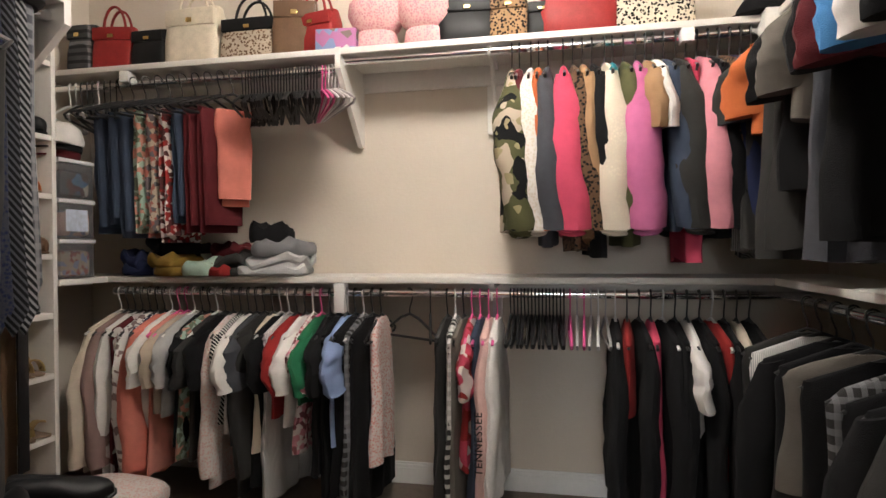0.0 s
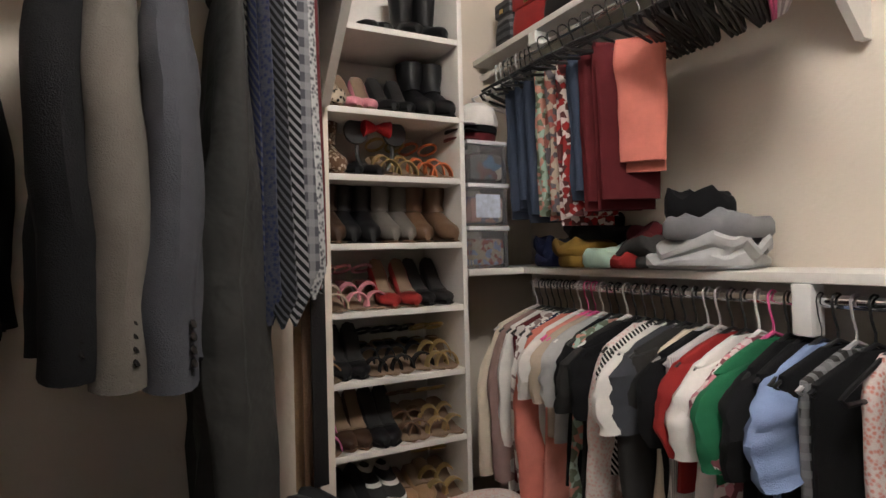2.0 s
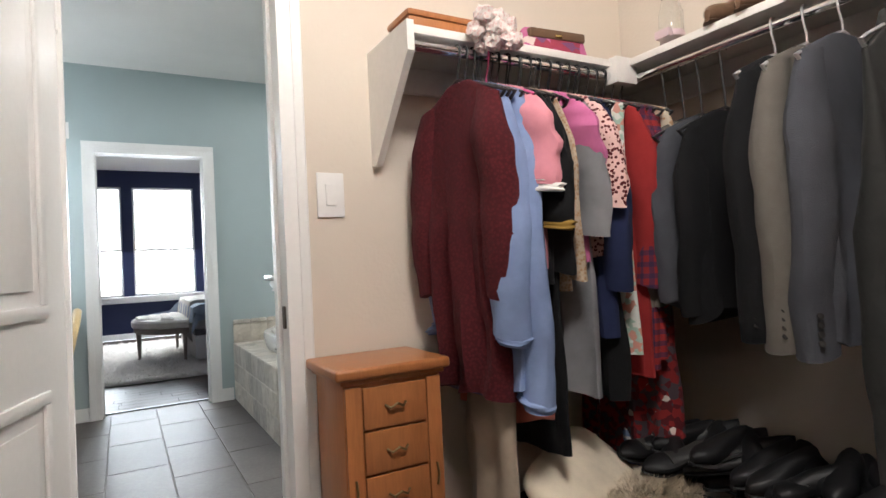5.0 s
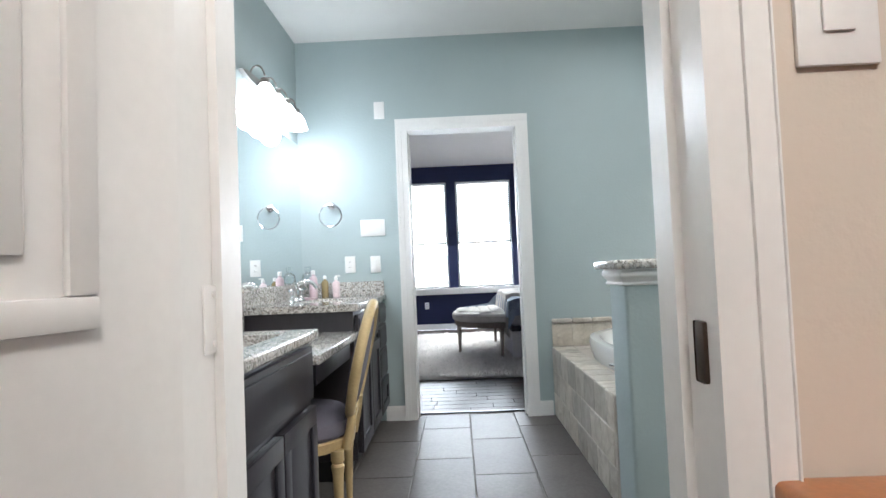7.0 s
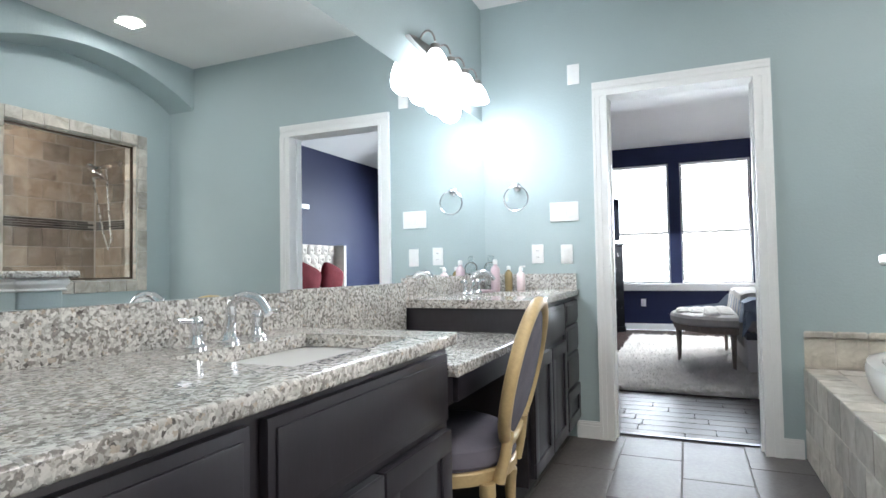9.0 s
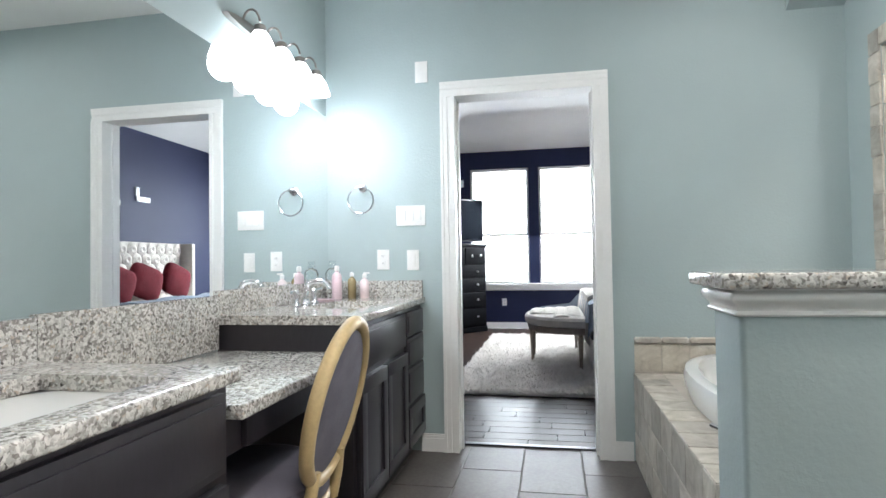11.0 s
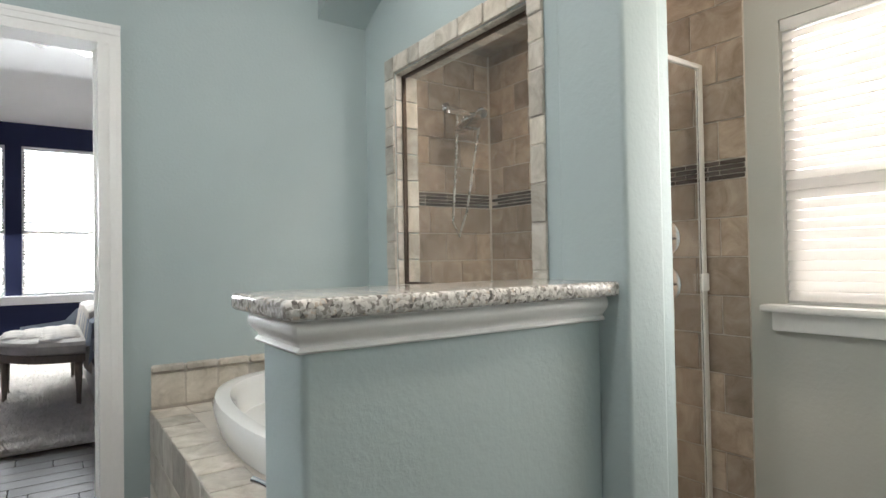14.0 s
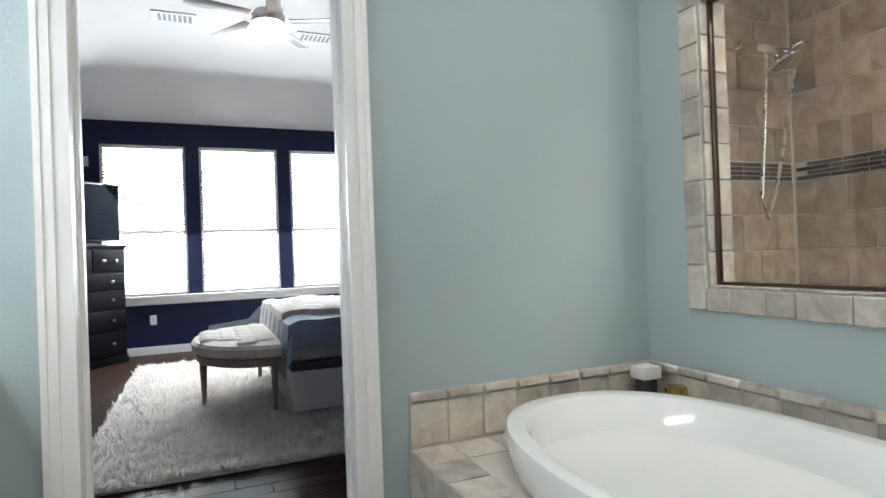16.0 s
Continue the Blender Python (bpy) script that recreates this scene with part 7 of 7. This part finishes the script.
handbag(-0.55, 0.20, 0.26, 0.14, "brown", "brown leather tote leaning on the shelf", False, turn=15)
handbag(-0.45, 0.22, 0.20, 0.13, "red", "slouchy orange-red handbag on the shelf", True, turn=-14)
solo("gift_box", box(-0.085, 0.085, -0.05, 0.05, 0, 0.085, 0.004), cloth("lightblue/blocks/orchid/yellow"), "small lilac patterned gift box on the shelf", "box", pose(-0.33, 2.33, ZU + 0.001, 0, 0, 5))
for i, x in enumerate((-0.18, 0.03)):
    solo("plush_toy", loft([ring(0, 0, z, r, r * 0.7, 24, 0.8) for z, r in ((0.0, 0.075), (0.03, 0.09), (0.075, 0.085), (0.085, 0.075), (0.10, 0.095), (0.15, 0.12), (0.20, 0.115), (0.24, 0.08), (0.255, 0.02))]), cloth("pink/boucle/palepink"), "plain pink plush toy sitting on the shelf", "plush toy", pose(x, 2.38, ZU + 0.001, 0, 0, 6 - 12 * i), "plush toys")
handbag(0.20, 0.24, 0.20, 0.14, "black", "slouchy black leather handbag on the shelf", True, turn=6)
handbag(0.37, 0.16, 0.20, 0.13, "tan/leopard/black", "brown leopard print pouch on the shelf", False, leatherish=False)
handbag(0.50, 0.12, 0.16, 0.13, "black", "small black bag on the shelf", False)
handbag(0.64, 0.30, 0.26, 0.15, "red", "large red leather tote with a bow", True)
handbag(0.92, 0.30, 0.22, 0.14, "ivory/leopard/black", "white leopard print tote on the shelf", False, leatherish=False)
hat = thing("hat", "black felt hat on the upper shelf", "hat", pose(1.30, 2.38, ZU + 0.001))
part("brim", lathe(((0.16, 0.0), (0.165, 0.004), (0.09, 0.008), (0.08, 0.0)), n=26), cloth("black"), hat)
part("crown", lathe(((0.088, 0.004), (0.085, 0.06), (0.065, 0.09), (0.01, 0.095)), n=24), cloth("black"), hat)
# on the shelf over the suits
for y in (0.66, 0.80):
    shoe("boot", "brown", pose(-0.95, y, ZW + 0.0005, 0, 0, rg.uniform(-8, 8)), "tall brown leather boot on the shelf", "brown boots", 0.27)
for y in (0.93, 1.03):
    shoe("ankle", "tan", pose(-0.95, y, ZW + 0.0005, 0, 0, rg.uniform(-10, 10)), "worn tan leather work shoe on the shelf", "work shoes", 0.27)
folded(-0.83, 1.22, ZW, 0.24, 0.20, 0.06, "palepink", "folded pink cardigan on the shelf", 80, 41)
vs_ = thing("glass_bottle", "clear gift bottle with a pink ribbon on the shelf", "bottle", pose(-0.83, 0.44, ZW + 0.001))
part("bottle_body", lathe(((0.035, 0.0), (0.04, 0.01), (0.04, 0.15), (0.03, 0.18), (0.028, 0.20))), CLEARP, vs_)
part("ribbon", lathe(((0.041, 0.06), (0.043, 0.07), (0.041, 0.08)), bm=box(0.03, 0.055, -0.03, 0.03, 0.055, 0.085, 0.008)), PINK, vs_)
handbag(-0.50, 0.26, 0.12, 0.10, "orchid/blocks/red/purple", "small bright patterned bag on the shelf", False, "brown", 175, 0.20, ZW, False)
bx = thing("wooden_box", "brown wooden keepsake box on the shelf", "box", pose(-0.02, 0.20, ZW + 0.001))
part("body", box(-0.11, 0.11, -0.07, 0.07, 0, 0.055, 0.006), OAK, bx)
part("lid", box(-0.115, 0.115, -0.075, 0.075, 0.0555, 0.075, 0.008), OAK, bx)
fl = thing("silk_flowers", "pale pink silk flower bunch tied under the shelf", "flowers", pose(-0.13, 0.36, ZW + 0.02) )
PETAL = cloth("palepink/boucle/white")
for k in range(18):
    a, r = k * 2.4, 0.016 * math.sqrt(k)
    b = bmesh.new()
    bmesh.ops.create_icosphere(b, subdivisions=3, radius=0.027)
    for v in b.verts:
        v.co *= 1 + 0.38 * noise.noise(v.co * 90 + Vector((k, 2 * k, 0))) + 0.12 * math.sin(v.co.z * 420)
    part("bloom", b, PETAL, fl, m=pose(r * math.cos(a), 0.02 + r * math.sin(a) * 0.6, 0.035 * math.sin(k * 1.7) - 0.02, rg.uniform(-70, 30), rg.uniform(-40, 40), 0))

# ---- jewellery chest ----
jc = thing("jewelry_chest", "honey oak jewelry chest with small brass pulls", "jewelry chest", pose(0.215, CS + 0.145, 0.006))
part("body", box(-0.14, 0.14, -0.115, 0.115, 0.06, 0.775, 0.004), OAK, jc)
part("top", box(-0.165, 0.165, -0.135, 0.140, 0.7755, 0.805, 0.010, seg=3, bm=box(-0.15, 0.15, -0.125, 0.128, 0.763, 0.776, 0.004)), OAK, jc)
part("base", box(-0.155, 0.155, -0.125, 0.130, 0.02, 0.0595, 0.008), OAK, jc)
PULL = surface("antique_brass", (0.26, 0.19, 0.10), 0.35, 0.15, 30, 0.05, 100, 1.0)
for k in range(6):
    z1 = 0.75 - k * 0.115
    d = part("drawer", box(-0.09, 0.09, 0.1155, 0.126, z1 - 0.108, z1, 0.004), OAK, jc)
    part("pull", tube([(-0.03, 0.126, z1 - 0.05), (-0.018, 0.136, z1 - 0.058), (0, 0.139, z1 - 0.048), (0.018, 0.136, z1 - 0.058), (0.03, 0.126, z1 - 0.05)], 0.0035, n=8), PULL, d)
for sx in (-1, 1):
    wing = part("side_door", box(min(sx * 0.096, sx * 0.138), max(sx * 0.096, sx * 0.138), 0.1155, 0.124, 0.07, 0.755, 0.003), OAK, jc)
    part("pull", tube([(sx * 0.117, 0.124, 0.52), (sx * 0.117, 0.134, 0.49), (sx * 0.117, 0.124, 0.46)], 0.0035, n=8), PULL, wing)
for sx in (-1, 1):
    for sy in (-1, 1):
        part("foot", lathe(((0.012, 0.0), (0.02, 0.008), (0.018, 0.02)), n=12, m=pose(sx * 0.12, sy * 0.10, 0.001)), OAK, jc)

# ---- floor of the closet ----
WIRE = surface("black_wire", (0.03, 0.03, 0.032), 0.3, 0.1, 20, 0, 50, 0.7)
rk = thing("shoe_rack", "low wire shoe rack full of black shoes", "shoe rack")
for y in (0.30, 0.80, 1.28):
    for x in (-0.93, -0.58):
        part("post", tube([(x, y, 0.007), (x, y, 0.42)], 0.007, n=8), WIRE, rk)
for z in (0.11, 0.36):
    for x in (-0.93, -0.85, -0.77, -0.69, -0.61, -0.58):
        part("rail", tube([(x, 0.28, z), (x, 1.30, z)], 0.005, n=8), CHROME if x == -0.58 else WIRE, rk)
for z in (0.11, 0.36):
    for i in range(5):
        for sd in (-1, 1):
            yy = 0.40 + i * 0.19 + sd * 0.045
            shoe("sneaker" if i % 2 else "flat", "black", pose(-0.88 + rg.uniform(-0.02, 0.02), yy, z + 0.0055, 0, 0, rg.uniform(-10, 10)), "black leather shoe on the wire rack", "black shoes on the rack", 0.26)
for i in range(4):
    for sd in (-1, 1):
        shoe("sneaker" if i % 2 else "flat", "black", pose(-0.52 + rg.uniform(-0.02, 0.02), 0.62 + i * 0.19 + sd * 0.05, 0.0075, 0, 0, rg.uniform(-14, 14)), "black shoe on the closet carpet", "black shoes on the floor", 0.26)
for i in range(28):
    shoe("sneaker" if i % 5 else "flat", "black", pose(-0.80 + rg.uniform(-0.04, 0.10), 0.42 + i * 0.031, 0.42 + rg.uniform(0, 0.015), rg.uniform(-25, 25), rg.uniform(-6, 6), rg.uniform(-50, 50)), "black leather shoe lying on other shoes", "black shoes on the rack", 0.21)
cushion("pillow", pose(-0.34, 0.42, 0.40, 52, 10, 24), 0.40, 0.28, 0.13, cloth("ivory"), "cream fringed pillow on the closet floor")
cushion("pillow", pose(-0.46, 0.52, 0.27, 70, -6, 40), 0.44, 0.34, 0.16, cloth("ivory/boucle/white"), "shaggy ivory cushion on the closet floor")
FUR = surface("ivory_fur", (0.60, 0.52, 0.40), 0.95, 0.2, 30, 0.5, 200)
vs, fs = [], []
for _ in range(5000):
    u, v = rr.uniform(0, 6.283), rr.random() ** 0.5
    x, y = -0.46 + 0.20 * v * math.cos(u), 0.53 + 0.15 * v * math.sin(u)
    z = 0.33 + 0.06 * math.sqrt(max(0, 1 - v * v))
    k = len(vs)
    dx, dy = rr.uniform(-0.03, 0.03) + 0.02 * math.cos(u), rr.uniform(-0.03, 0.03) + 0.02 * math.sin(u)
    vs += [(x - 0.003, y, z), (x + 0.003, y, z), (x + dx, y + dy, z + rr.uniform(0.0, 0.035))]
    fs.append((k, k + 1, k + 2))
me = bpy.data.meshes.new("fur")
me.from_pydata(vs, [], fs)
me.materials.append(FUR)
fo = new("fur_throw", me)
tagged(fo, "ivory fur throw over the floor cushions", "fur throw", kind="stuff")
hp = thing("storage_basket", "dark red fabric basket on the closet floor", "basket", pose(-0.30, 0.56, 0.007))
part("wall", lathe(((0.19, 0.0), (0.21, 0.16), (0.205, 0.165), (0.185, 0.01)), n=28), cloth("maroon"), hp)
folded(-0.70, 0.345, 0.366, 0.17, 0.15, 0.11, "lightblue/bars/white", "small blue and white striped cloth on the shoe rack", 20, 53)
folded(-0.30, 0.30, 0.006, 0.46, 0.30, 0.30, "black", "pile of black clothes on the closet floor", 10, 55)
# things under the shoe shelf and rows
cushion("pouf", pose(-1.15, 1.95, 0.10, 90, 0, 0), 0.40, 0.36, 0.18, cloth("palepink/boucle/white"), "pale pink plush pouf on the closet carpet", "pouf")
for sd in (-1, 1):
    shoe("wedge", "tan", pose(-1.42, 1.62 + sd * 0.05, 0.0075, 0, 0, 10 * sd), "tan sandal on the closet carpet", "floor sandals", 0.25)
    shoe("sandal", "white", pose(-1.30, 1.46 + sd * 0.05, 0.0075, 0, 0, 20 * sd), "white sandal on the closet carpet", "floor sandals", 0.25)
